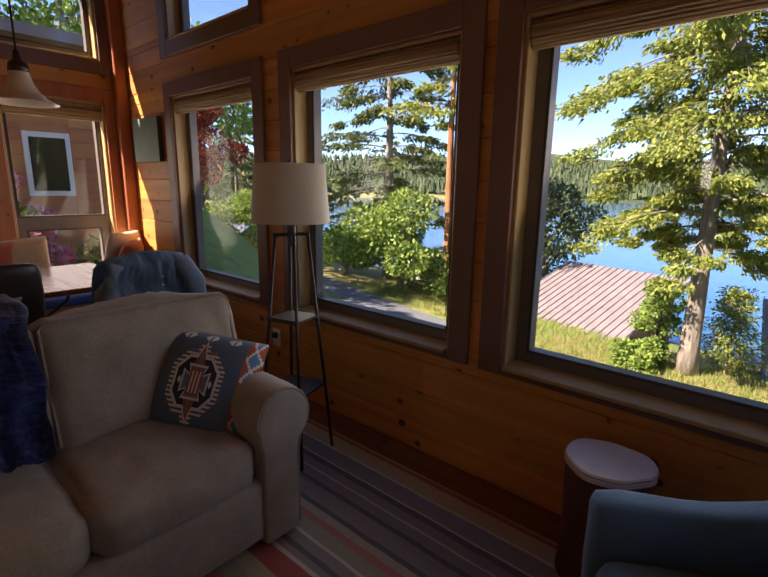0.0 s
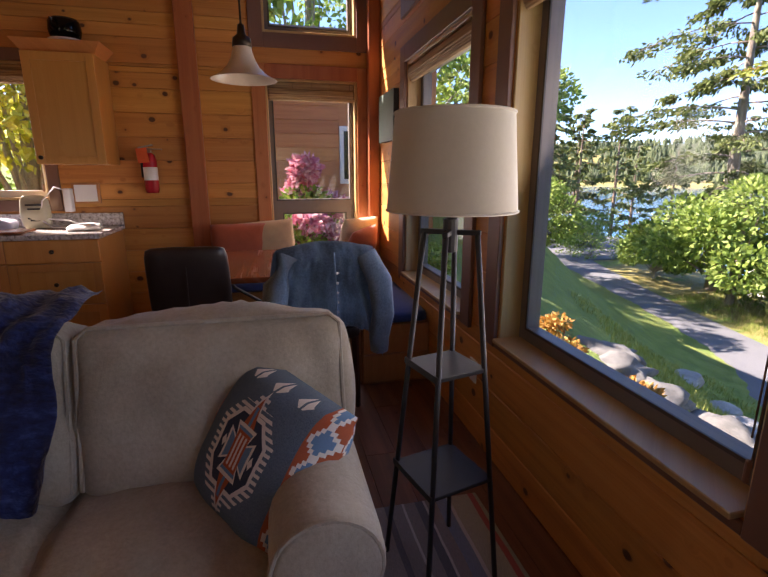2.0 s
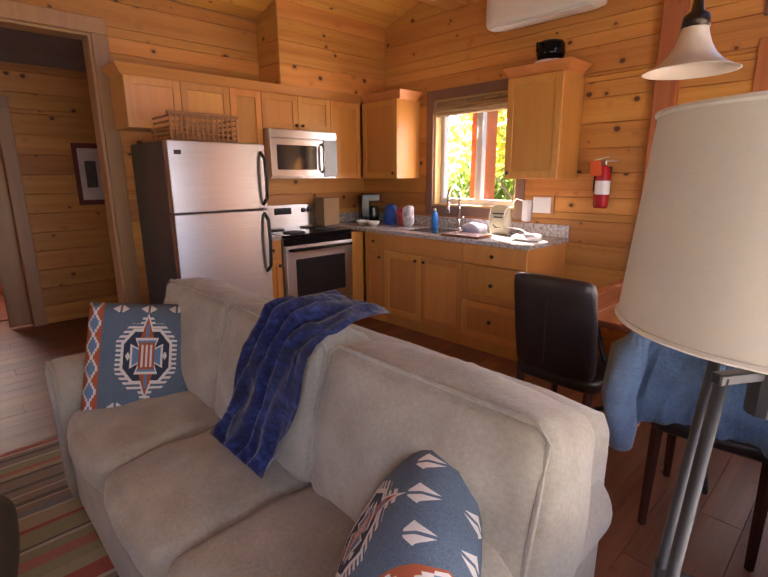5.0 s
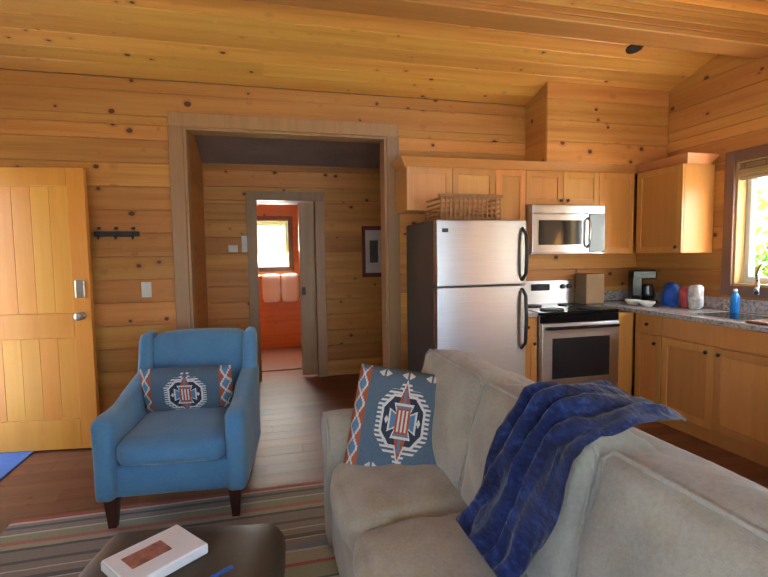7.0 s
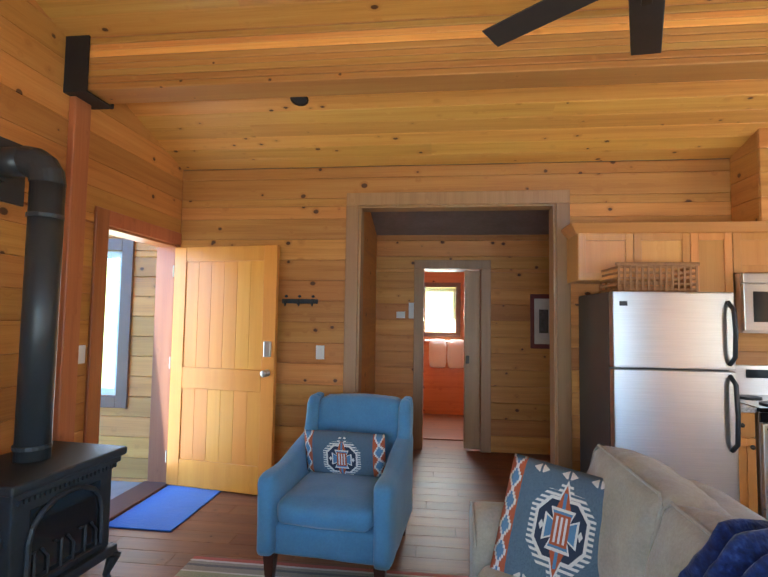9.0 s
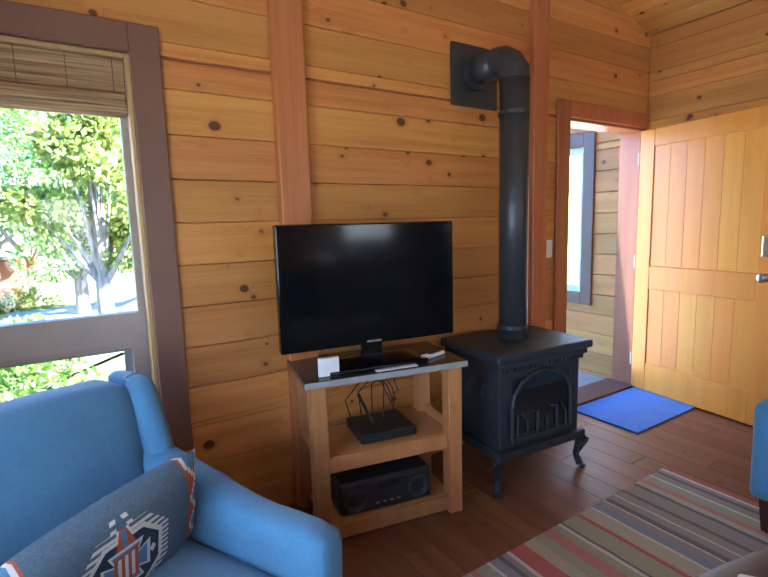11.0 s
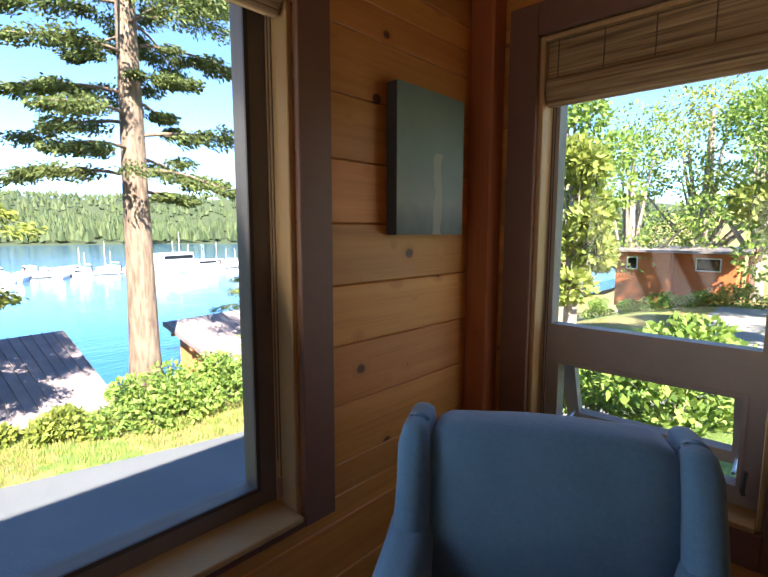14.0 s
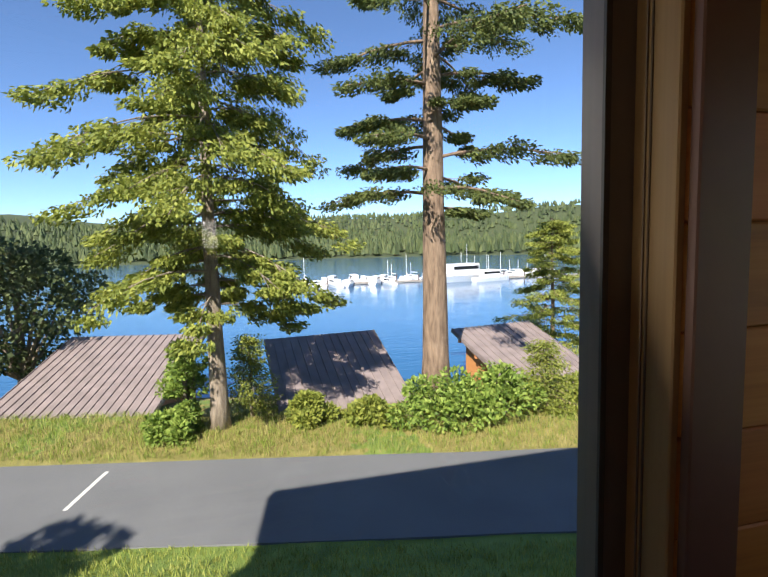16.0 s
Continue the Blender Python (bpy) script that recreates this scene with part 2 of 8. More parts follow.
def glass():
    m = bpy.data.materials.new("window_glass")
    m.use_nodes = True
    n, l = m.node_tree.nodes, m.node_tree.links
    n.remove(n["Principled BSDF"])
    tr, gl, mx, fr = n.new("ShaderNodeBsdfTransparent"), n.new("ShaderNodeBsdfGlossy"), n.new("ShaderNodeMixShader"), n.new("ShaderNodeLayerWeight")
    pw = n.new("ShaderNodeMath")
    pw.operation = "POWER"
    pw.inputs[1].default_value = 5.0
    ad = n.new("ShaderNodeMath")
    ad.operation = "MULTIPLY_ADD"
    ad.inputs[1].default_value, ad.inputs[2].default_value = 0.4, 0.025
    tr.inputs[0].default_value = rgb(0.96, 0.98, 0.97)
    gl.inputs["Roughness"].default_value = 0.02
    fr.inputs[0].default_value = 0.5
    l.new(fr.outputs["Facing"], pw.inputs[0])
    l.new(pw.outputs[0], ad.inputs[0])
    l.new(ad.outputs[0], mx.inputs[0])
    l.new(tr.outputs[0], mx.inputs[1])
    l.new(gl.outputs[0], mx.inputs[2])
    l.new(mx.outputs[0], n["Material Output"].inputs[0])
    return m


M_GLASS = glass()


def bamboo():
    m = Mat("woven_bamboo", 0.7)
    sep = m.n.new("ShaderNodeSeparateXYZ")
    m.link(m.tc, sep.inputs[0])
    reed = m.noise(1.0, 3, m.scaled(3, 3, 130))
    f = m.ramp(reed, (0.3, (0.13, 0.075, 0.035)), (0.5, (0.30, 0.19, 0.085)), (0.72, (0.46, 0.32, 0.16)))
    m.color(f)
    m.bump(reed, 0.6, 0.004)
    return m.m


M_BAMBOO = bamboo()


def granite():
    m = Mat("speckled_granite", 0.22)
    a, b = m.noise(45, 6), m.noise(140, 3)
    f = m.math("ADD", m.math("MULTIPLY", a, 0.6), m.math("MULTIPLY", b, 0.4))
    m.color(m.ramp(f, (0.36, (0.10, 0.085, 0.08)), (0.45, (0.34, 0.30, 0.28)), (0.55, (0.52, 0.48, 0.45)), (0.66, (0.66, 0.63, 0.60))))
    return m.m


M_GRANITE = granite()

# ---- mesh helpers ----


def link_mesh(name, bm, material, smooth=False):
    me = bpy.data.meshes.new(name)
    bm.normal_update()
    bm.to_mesh(me)
    bm.free()
    me.materials.append(material)
    if smooth:
        me.polygons.foreach_set("use_smooth", [True] * len(me.polygons))
    return new(name, me)


def part(name, bm, material, parent, label="", smooth=False, at=None):
    ob = link_mesh(name, bm, material, smooth)
    ob.parent = parent
    if at is not None:
        ob.matrix_basis = at
    if label:
        ob["label"] = label
    return ob


def thing(name, label, category, m=None, group="", kind=""):
    ob = new(name)
    ob.empty_display_size = 0.1
    if m is not None:
        ob.matrix_basis = m
    return tagged(ob, label, category, group, kind)


def box(x0, x1, y0, y1, z0, z1, bevel=0.0, seg=1, bm=None, rot=None):
    """A box, bevelled, into a new bmesh or one that is given."""
    own = bmesh.new()
    bmesh.ops.create_cube(own, size=1.0)
    for v in own.verts:
        v.co = Vector(((x0 + x1) / 2 + v.co.x * (x1 - x0), (y0 + y1) / 2 + v.co.y * (y1 - y0), (z0 + z1) / 2 + v.co.z * (z1 - z0)))
    if bevel > 0:
        bmesh.ops.bevel(own, geom=own.edges[:], offset=min(bevel, 0.45 * min(x1 - x0, y1 - y0, z1 - z0)), segments=seg, affect="EDGES", profile=0.6)
    if rot is not None:
        bmesh.ops.transform(own, matrix=rot, verts=own.verts)
    if bm is None:
        return own
    me = bpy.data.meshes.new("tmp")
    own.to_mesh(me)
    own.free()
    bm.from_mesh(me)
    bpy.data.meshes.remove(me)
    return bm


def lathe(profile, seg=24, bm=None, m=None, close=False):
    """A turned shape from (radius, height) pairs."""
    bm = bm or bmesh.new()
    rings = []
    for r, z in profile:
        ring = []
        for i in range(seg):
            a = 2 * math.pi * i / seg
            p = Vector((max(r, 1e-4) * math.cos(a), max(r, 1e-4) * math.sin(a), z))
            ring.append(bm.verts.new(m @ p if m is not None else p))
        rings.append(ring)
    for a, b in zip(rings, rings[1:]):
        for i in range(seg):
            bm.faces.new((a[i], a[(i + 1) % seg], b[(i + 1) % seg], b[i]))
    if close:
        bm.faces.new(rings[0][::-1])
        bm.faces.new(rings[-1])
    return bm


def tube(points, radii, seg=8, bm=None):
    """A round bar through points."""
    bm = bm or bmesh.new()
    pts = [Vector(p) for p in points]
    if isinstance(radii, (int, float)):
        radii = [radii] * len(pts)
    rings = []
    for i, p in enumerate(pts):
        d = (pts[min(i + 1, len(pts) - 1)] - pts[max(i - 1, 0)]).normalized()
        side = d.cross(Vector((0.31, 0.17, 0.93)) if abs(d.z) < 0.9 else Vector((1, 0.1, 0))).normalized()
        up = side.cross(d)
        rings.append([bm.verts.new(p + radii[i] * (math.cos(2 * math.pi * k / seg) * side + math.sin(2 * math.pi * k / seg) * up)) for k in range(seg)])
    for a, b in zip(rings, rings[1:]):
        for k in range(seg):
            bm.faces.new((a[k], a[(k + 1) % seg], b[(k + 1) % seg], b[k]))
    bm.faces.new(rings[0][::-1])
    bm.faces.new(rings[-1])
    return bm


def soft(x0, x1, y0, y1, z0, z1, radius=0.06, puff=0.03, cuts=8, seed=0, wrinkle=0.004):
    """A stuffed block: rounded edges, bulging faces, small dents."""
    bm = bmesh.new()
    bmesh.ops.create_cube(bm, size=2.0)
    bmesh.ops.subdivide_edges(bm, edges=bm.edges[:], cuts=cuts, use_grid_fill=True)
    hx, hy, hz = (x1 - x0) / 2, (y1 - y0) / 2, (z1 - z0) / 2
    c = Vector(((x0 + x1) / 2, (y0 + y1) / 2, (z0 + z1) / 2))
    for v in bm.verts:
        n = v.co.copy()
        p = Vector((n.x * hx, n.y * hy, n.z * hz))
        inner = Vector((max(-hx + radius, min(hx - radius, p.x)), max(-hy + radius, min(hy - radius, p.y)), max(-hz + radius, min(hz - radius, p.z))))
        d = p - inner
        if d.length > 1e-6:
            p = inner + d.normalized() * radius
        fx, fy, fz = 1 - n.x ** 2, 1 - n.y ** 2, 1 - n.z ** 2
        if abs(n.z) > 0.999:
            p.z += math.copysign(puff * fx * fy, n.z)
        if abs(n.y) > 0.999:
            p.y += math.copysign(puff * fx * fz, n.y)
        if abs(n.x) > 0.999:
            p.x += math.copysign(puff * fy * fz, n.x)
        q = p * 9 + Vector((seed * 3.1, seed, 0))
        p += Vector((noise.noise(q), noise.noise(q + Vector((9, 0, 0))), noise.noise(q + Vector((0, 9, 0))))) * wrinkle
        v.co = p + c
    return bm


def minus(span, holes):
    """The rest of a span (a, b) when holes are taken out."""
    out = [span]
    for h0, h1 in holes:
        nxt = []
        for a, b in out:
            if h1 <= a or h0 >= b:
                nxt.append((a, b))
                continue
            if h0 > a:
                nxt.append((a, h0))
            if h1 < b:
                nxt.append((h1, b))
        out = nxt
    return [(a, b) for a, b in out if b - a > 0.004]


def cells(a0, a1, z0, z1, holes, edges):
    """Rectangles of a wall sheet, row by row, with holes (a0, a1, z0, z1) left out."""
    zs = sorted({z0, z1, *[e for e in edges if z0 < e < z1], *[h[k] for h in holes for k in (2, 3) if z0 < h[k] < z1]})
    for lo, hi in zip(zs, zs[1:]):
        mid = (lo + hi) / 2
        for s in minus((a0, a1), [(h[0], h[1]) for h in holes if h[2] < mid < h[3]]):
            yield s[0], s[1], lo, hi


# ---- the room: plan ----
XW, XE, YS, YN = -4.76, 1.19, -2.72, 1.885      # inner faces of the walls
THICK, ROW, ROW0 = 0.16, 0.181, 0.156
C0, SLOPE = 2.79, 0.29                          # ceiling height at the south wall, and its rise to the north


def ceil_z(y):
    return C0 + SLOPE * (y - YS)


#           lo, hi, z0, z1 of each opening, along the wall
N_OPEN = [(-3.84, -2.71, 0.60, 2.06), (-2.32, -1.14, 0.60, 2.06), (-0.86, 0.29, 0.60, 2.06), (-3.84, -2.71, 2.46, 3.35)]
W_OPEN = [(0.94, 1.70, 0.52, 2.08), (0.94, 1.70, 2.42, 3.2), (-1.68, -0.74, 1.12, 2.12)]
E_OPEN = [(0.92, 1.65, 0.54, 2.08), (-2.66, -1.75, -0.3, 2.09)]
S_OPEN = [(-2.11, -0.45, -0.3, 2.44)]


def wall(name, axis, face, out, a0, a1, top, holes, slope=False):
    """A wall: a sheet with openings, and its boards as parts."""
    body = bmesh.new()

    def slab(bm, lo, hi, z0, z1, d0, d1, bevel=0.0):
        d0, d1 = sorted((face + out * d0, face + out * d1))
        if axis == "x":
            return box(lo, hi, d0, d1, z0, z1, bevel, bm=bm)
        return box(d0, d1, lo, hi, z0, z1, bevel, bm=bm)

    rows = [ROW0 + ROW * i for i in range(30)]
    for lo, hi, z0, z1 in cells(a0 - 0.16, a1 + 0.16, -0.3, top, holes, [2.6, 2.98, 3.4] if slope else []):
        if slope and z0 >= C0:
            lo = max(lo, YS + (z0 - C0) / SLOPE)
        if hi - lo > 0.01:
            slab(body, lo, hi, z0, z1, 0.024, THICK)
    ob = link_mesh(name, body, M_SIDING)
    tagged(ob, "thick timber wall with openings", "wall", kind="structure")
    for lo, hi, z0, z1 in cells(a0, a1, 0.0, top, holes, rows):
        if slope and z0 >= C0 - 0.1:
            lo = max(lo, YS + (z0 - C0) / SLOPE)
        if hi - lo < 0.02 or z1 - z0 < 0.01:
            continue
        part("board", slab(None, lo, hi, z0 + 0.001, z1 - 0.001, 0.0, 0.0236, 0.0035), M_WALL, ob)
    return ob


wall("wall_north", "x", YN, 1, XW, XE, 4.1, N_OPEN)
wall("wall_south", "x", YS, -1, XW, XE, 2.79, S_OPEN)
wall("wall_west", "y", XW, -1, YS, YN, 4.1, W_OPEN, True)
wall("wall_east", "y", XE, 1, YS, YN, 4.1, E_OPEN, True)


def ceiling_boards(name, y0, y1, x0, x1, z_at, step=0.14):
    bm = bmesh.new()
    y = y0
    k = 0
    while y < y1 - 0.01:
        ye = min(y + step, y1)
        za, zb = z_at(y), z_at(ye)
        cut = x0 + ((k * 0.618) % 1.0) * (x1 - x0)
        for s0, s1 in ((x0, cut), (cut, x1)):
            if s1 - s0 < 0.02:
                continue
            vs = []
            g = 0.009
            for px, py, pz in ((s0, y, za + g), (s1, y, za + g), (s1, y + g, za), (s0, y + g, za), (s1, ye - g, zb), (s0, ye - g, zb), (s1, ye, zb + g), (s0, ye, zb + g)):
                vs.append(bm.verts.new((px, py, pz)))
            bm.faces.new((vs[0], vs[1], vs[2], vs[3]))
            bm.faces.new((vs[3], vs[2], vs[4], vs[5]))
            bm.faces.new((vs[5], vs[4], vs[6], vs[7]))
        y, k = ye, k + 1
    ob = link_mesh(name, bm, M_CEIL)
    return tagged(ob, "sloping ceiling of knotty cedar boards", "ceiling", kind="structure")


ceiling_boards("ceiling", YS, YN + 0.02, XW - 0.02, XE + 0.02, ceil_z)

# roof over the ceiling
bm = bmesh.new()
ye0, ye1, xo0, xo1 = -5.2, 2.75, -5.45, 1.95
v = [bm.verts.new((x, y, ceil_z(y) + dz)) for dz in (0.03, 0.28) for x, y in ((xo0, ye0), (xo1, ye0), (xo1, ye1), (xo0, ye1))]
for f in ((3, 2, 1, 0), (4, 5, 6, 7), (0, 1, 5, 4), (1, 2, 6, 5), (2, 3, 7, 6), (3, 0, 4, 7)):
    bm.faces.new([v[i] for i in f])
M_ROOF = plain("brown_metal_roof", (0.24, 0.195, 0.19), 0.5, 0.0, vary=0.25, scale=2.5)
tagged(link_mesh("roof", bm, M_ROOF), "brown standing seam roof of the cottage", "roof", kind="structure")

# floor: boards on a slab
floor = tagged(link_mesh("floor", box(XW - 0.1, XE + 0.1, -4.6, YN + 0.1, -0.12, -0.0145), M_FLOOR), "dark walnut plank floor", "floor", kind="structure")

beam = thing("beam", "long laminated fir ceiling beam", "beam", kind="structure")
for i in range(10):
    o = 0.0025 * ((i * 7) % 3 - 1)
    part("lamination", box(XW + 0.01, XE - 0.01, -1.53 - o, -1.32 + o, 2.86 + i * 0.042, 2.9015 + i * 0.042, 0.006), M_BEAM, beam)
bm = box(XE - 0.16, XE - 0.002, -1.55, -1.54, 2.85, 3.2, 0)
box(XE - 0.16, XE - 0.002, -1.31, -1.30, 2.85, 3.2, 0, bm=bm)
box(XE - 0.16, XE - 0.002, -1.55, -1.30, 2.84, 2.85, 0, bm=bm)
tagged(link_mesh("beam_bracket", bm, M_BLACK), "black steel bracket under the beam end", "bracket")

for nm, px0, px1, py0, py1, zt in (("post_east", XE - 0.05, XE - 0.001, 0.20, 0.35, ceil_z(0.2)), ("post_door", XE - 0.05, XE - 0.001, -1.49, -1.35, 2.84),
                                   ("post_west", XW + 0.001, XW + 0.06, 0.29, 0.43, ceil_z(0.29)), ("post_corner_east", XE - 0.09, XE - 0.001, YN - 0.10, YN - 0.001, ceil_z(1.8)),
                                   ("post_corner_west", XW + 0.001, XW + 0.10, YN - 0.10, YN - 0.001, ceil_z(1.8))):
    tagged(link_mesh(nm, box(px0, px1, py0, py1, 0.0, zt, 0.006), M_POST), "reddish fir post standing against the wall", "post", kind="structure")


def framed(name, axis, face, out, o, casing=0.11, sashes=(), blind=None, cas_m=None, jamb_m=None, sash_m=None, label="", vent=None, apron=False):
    """A window: casing, jambs, sill, sashes with panes. sashes: (lo, hi, z0, z1, tilt) of each glass."""
    cas_m, jamb_m, sash_m = cas_m or M_TRIM, jamb_m or M_JAMB, sash_m or M_SASH
    lo, hi, z0, z1 = o
    win = thing(name, label or "fixed window with brown painted casing", "window", kind="structure")

    def slab(a0, a1, d0, d1, b0, b1, bevel=0.003, bm=None):
        d0, d1 = sorted((face + out * d0, face + out * d1))
        if axis == "x":
            return box(a0, a1, d0, d1, b0, b1, bevel, bm=bm)
        return box(d0, d1, a0, a1, b0, b1, bevel, bm=bm)

    c = casing
    foot = z0 - (0.03 if apron else c)
    part("casing", slab(lo - c, lo, -0.022, -0.001, foot, z1 + c), cas_m, win)
    part("casing", slab(hi, hi + c, -0.022, -0.001, foot, z1 + c), cas_m, win)
    part("casing", slab(lo, hi, -0.0225, -0.001, z1, z1 + c), cas_m, win)
    if apron:
        part("apron", slab(lo, hi, -0.018, -0.001, foot, z0), cas_m, win)
    else:
        part("casing", slab(lo, hi, -0.0225, -0.001, foot, z0), cas_m, win)
    t = 0.018
    part("jamb", slab(lo, lo + t, 0.001, 0.15, z0, z1), jamb_m, win)
    part("jamb", slab(hi - t, hi, 0.001, 0.15, z0, z1), jamb_m, win)
    part("jamb", slab(lo + t, hi - t, 0.001, 0.15, z1 - t, z1), jamb_m, win)
    part("sill", slab(lo + t, hi - t, -0.035 if apron else -0.02, 0.15, z0, z0 + t), jamb_m, win)
    # frame round all the glass
    fb = bmesh.new()
    lo2, hi2, z02, z12 = lo + t, hi - t, z0 + t, z1 - t
    for a0, a1, b0, b1 in cells(lo2, hi2, z02, z12, [s[:4] for s in sashes], []):
        slab(a0, a1, 0.095, 0.15, b0, b1, 0.0, fb)
    part("frame", fb, sash_m, win)
    for s in sashes:
        a0, a1, b0, b1 = s[:4]
        bead = bmesh.new()
        for p0, p1, q0, q1 in cells(a0 - 0.012, a1 + 0.012, b0 - 0.012, b1 + 0.012, [(a0, a1, b0, b1)], []):
            slab(p0, p1, 0.088, 0.0945, q0, q1, 0.0, bead)
        part("bead", bead, M_BEAD if sash_m == M_SASH else sash_m, win)
        if vent is not None and s is sashes[vent]:
            # an awning sash, hinged at its head and pushed open
            tilt = pose(face + out * 0.16, 0, b1, 0, -20 * out)
            sash = bmesh.new()
            for p0, p1, q0, q1 in cells(a0 - 0.02, a1 + 0.02, b0 - b1 - 0.02, 0.02, [(a0 + 0.03, a1 - 0.03, b0 - b1 + 0.03, -0.03)], []):
                box(0.0, 0.035, p0, p1, q0, q1, 0.0, bm=sash)
            ob = part("vent_sash", sash, sash_m, win, at=tilt)
            pane = part("pane", box(0.014, 0.018, a0 + 0.029, a1 - 0.029, b0 - b1 + 0.029, -0.029), M_GLASS, ob)
            pane.visible_shadow = False
            for a in (a0 + 0.012, a1 - 0.012):
                part("stay_arm", tube([(face + out * 0.13, a, b0 + 0.02), (face + out * 0.25, a, b0 + 0.05)], 0.006, 6), M_STEEL, win)
            part("crank", tube([(face + out * 0.09, a0 - 0.02, b0 - 0.02), (face + out * 0.05, a0 - 0.02, b0 + 0.01), (face + out * 0.05, a0 - 0.025, b0 + 0.07)], 0.007, 6), M_BEAD, win)
            continue
        pane = part("pane", slab(a0 - 0.001, a1 + 0.001, 0.12, 0.124, b0 - 0.001, b1 + 0.001, 0.0), M_GLASS, win)
        pane.visible_shadow = False
    if blind:
        zb, proud = blind
        d = thing("woven_blind", "rolled up woven bamboo blind hung in the window head", "blind")

        def bl(a0, a1, d0, d1, b0, b1, bv=0.004):
            return slab(a0, a1, d0, d1, b0, b1, bv)
        part("panel", bl(lo + 0.02, hi - 0.02, 0.02 - proud, 0.035 - proud, zb + 0.05, z1 - 0.02), M_BAMBOO, d)
        for i in range(4):
            part("fold", bl(lo + 0.02, hi - 0.02, 0.012 - proud - 0.006 * i, 0.045 - proud, zb + 0.012 * i, zb + 0.05 + 0.014 * i, 0.01), M_BAMBOO, d)
        n = max(3, int((hi - lo) / 0.14))
        for i in range(n):
            a = lo + 0.06 + (hi - lo - 0.12) * i / (n - 1)
            part("string", bl(a, a + 0.003, 0.0165 - proud, 0.0195 - proud, zb + 0.02, z1 - 0.02, 0), M_STRING, d)
        for k, a in enumerate((hi - 0.045, hi - 0.055)):
            part("cord", bl(a, a + 0.003, 0.03, 0.033, z0 + 0.12 + 0.05 * k, zb + 0.05, 0), M_STRING, d)
        part("cord_tassel", bl(hi - 0.056, hi - 0.042, 0.024, 0.038, z0 + 0.06, z0 + 0.12, 0.005), M_TRIM, d)
    return win


M_STRING = plain("brown_string", (0.12, 0.075, 0.04), 0.9)
for i, (lo, hi, z0, z1) in enumerate(N_OPEN[:3]):
    framed("window_%d" % (i + 1), "x", YN, 1, (lo, hi, z0, z1), sashes=[(lo + 0.085, hi - 0.085, 0.68, 1.985)], blind=(1.93, 0.0), apron=True, label="large fixed lake window with brown casing and a sill")
for i, (lo, hi, z0, z1) in enumerate(N_OPEN[3:]):
    framed("window_%d" % (i + 4), "x", YN, 1, (lo, hi, z0, z1), sashes=[(lo + 0.085, hi - 0.085, z0 + 0.08, z1 - 0.08)], label="high transom window with brown casing")
framed("window_5", "y", XW, -1, W_OPEN[0], sashes=[(1.0, 1.645, 1.10, 2.02), (1.05, 1.60, 0.62, 0.97)], blind=(1.915, 0.0), cas_m=M_POST, label="window over an awning vent with fir casing")
framed("window_6", "y", XW, -1, W_OPEN[1], sashes=[(1.0, 1.645, 2.50, 3.12)], label="small high window with brown casing")
framed("window_7", "y", XW, -1, W_OPEN[2], casing=0.085, sashes=[(-1.62, -1.245, 1.19, 2.05), (-1.175, -0.80, 1.19, 2.05)], blind=(1.965, 0.01), sash_m=M_SASH_WHITE, label="white kitchen casement window with two panes")
framed("window_8", "y", XE, 1, E_OPEN[0], sashes=[(0.965, 1.605, 1.05, 2.02), (1.0, 1.57, 0.62, 0.90)], blind=(1.84, 0.0), sash_m=M_SASH_PALE, vent=1, label="window over an open awning vent with brown casing")

# openings: hall casing, front door frame
bm_list = [(-2.22, -2.11, 0.0, 2.44), (-0.45, -0.34, 0.0, 2.44), (-2.22, -0.34, 2.44, 2.55)]
hall_casing = thing("hall_casing", "wide brown casing round the hall opening", "trim", kind="structure")
M_CASING = knotty("hall_casing_wood", (0.30, 0.155, 0.065), (0.38, 0.21, 0.09), (0.45, 0.26, 0.12), axis="z", knots=0.0)
for a0, a1, z0, z1 in bm_list:
    part("casing", box(a0, a1, YS + 0.001, YS + 0.022, z0, z1, 0.004), M_CASING, hall_casing)
for a0, a1, z0, z1 in ((-2.11, -2.09, 0, 2.42), (-0.47, -0.45, 0, 2.42), (-2.11, -0.45, 2.42, 2.44)):
    part("jamb", box(a0, a1, YS - THICK, YS, z0, z1, 0.002), M_CASING, hall_casing)
door_frame = thing("door_frame", "fir frame of the front door with a threshold", "trim", kind="structure")
part("jamb", box(XE - 0.002, XE + 0.17, -1.77, -1.75, 0, 2.09, 0.002), M_POST, door_frame)
part("jamb", box(XE - 0.002, XE + 0.17, -2.66, -2.635, 0, 2.09, 0.002), M_POST, door_frame)
part("jamb", box(XE - 0.002, XE + 0.17, -2.635, -1.77, 2.07, 2.09, 0.002), M_POST, door_frame)
part("casing", box(XE - 0.022, XE - 0.001, -1.75, -1.62, 0, 2.2, 0.004), M_POST, door_frame)
part("casing", box(XE - 0.022, XE - 0.001, -2.70, -1.75, 2.09, 2.2, 0.004), M_POST, door_frame)
part("threshold", box(XE - 0.03, XE + 0.2, -2.635, -1.77, 0.0, 0.02, 0.005), M_TRIM, door_frame)

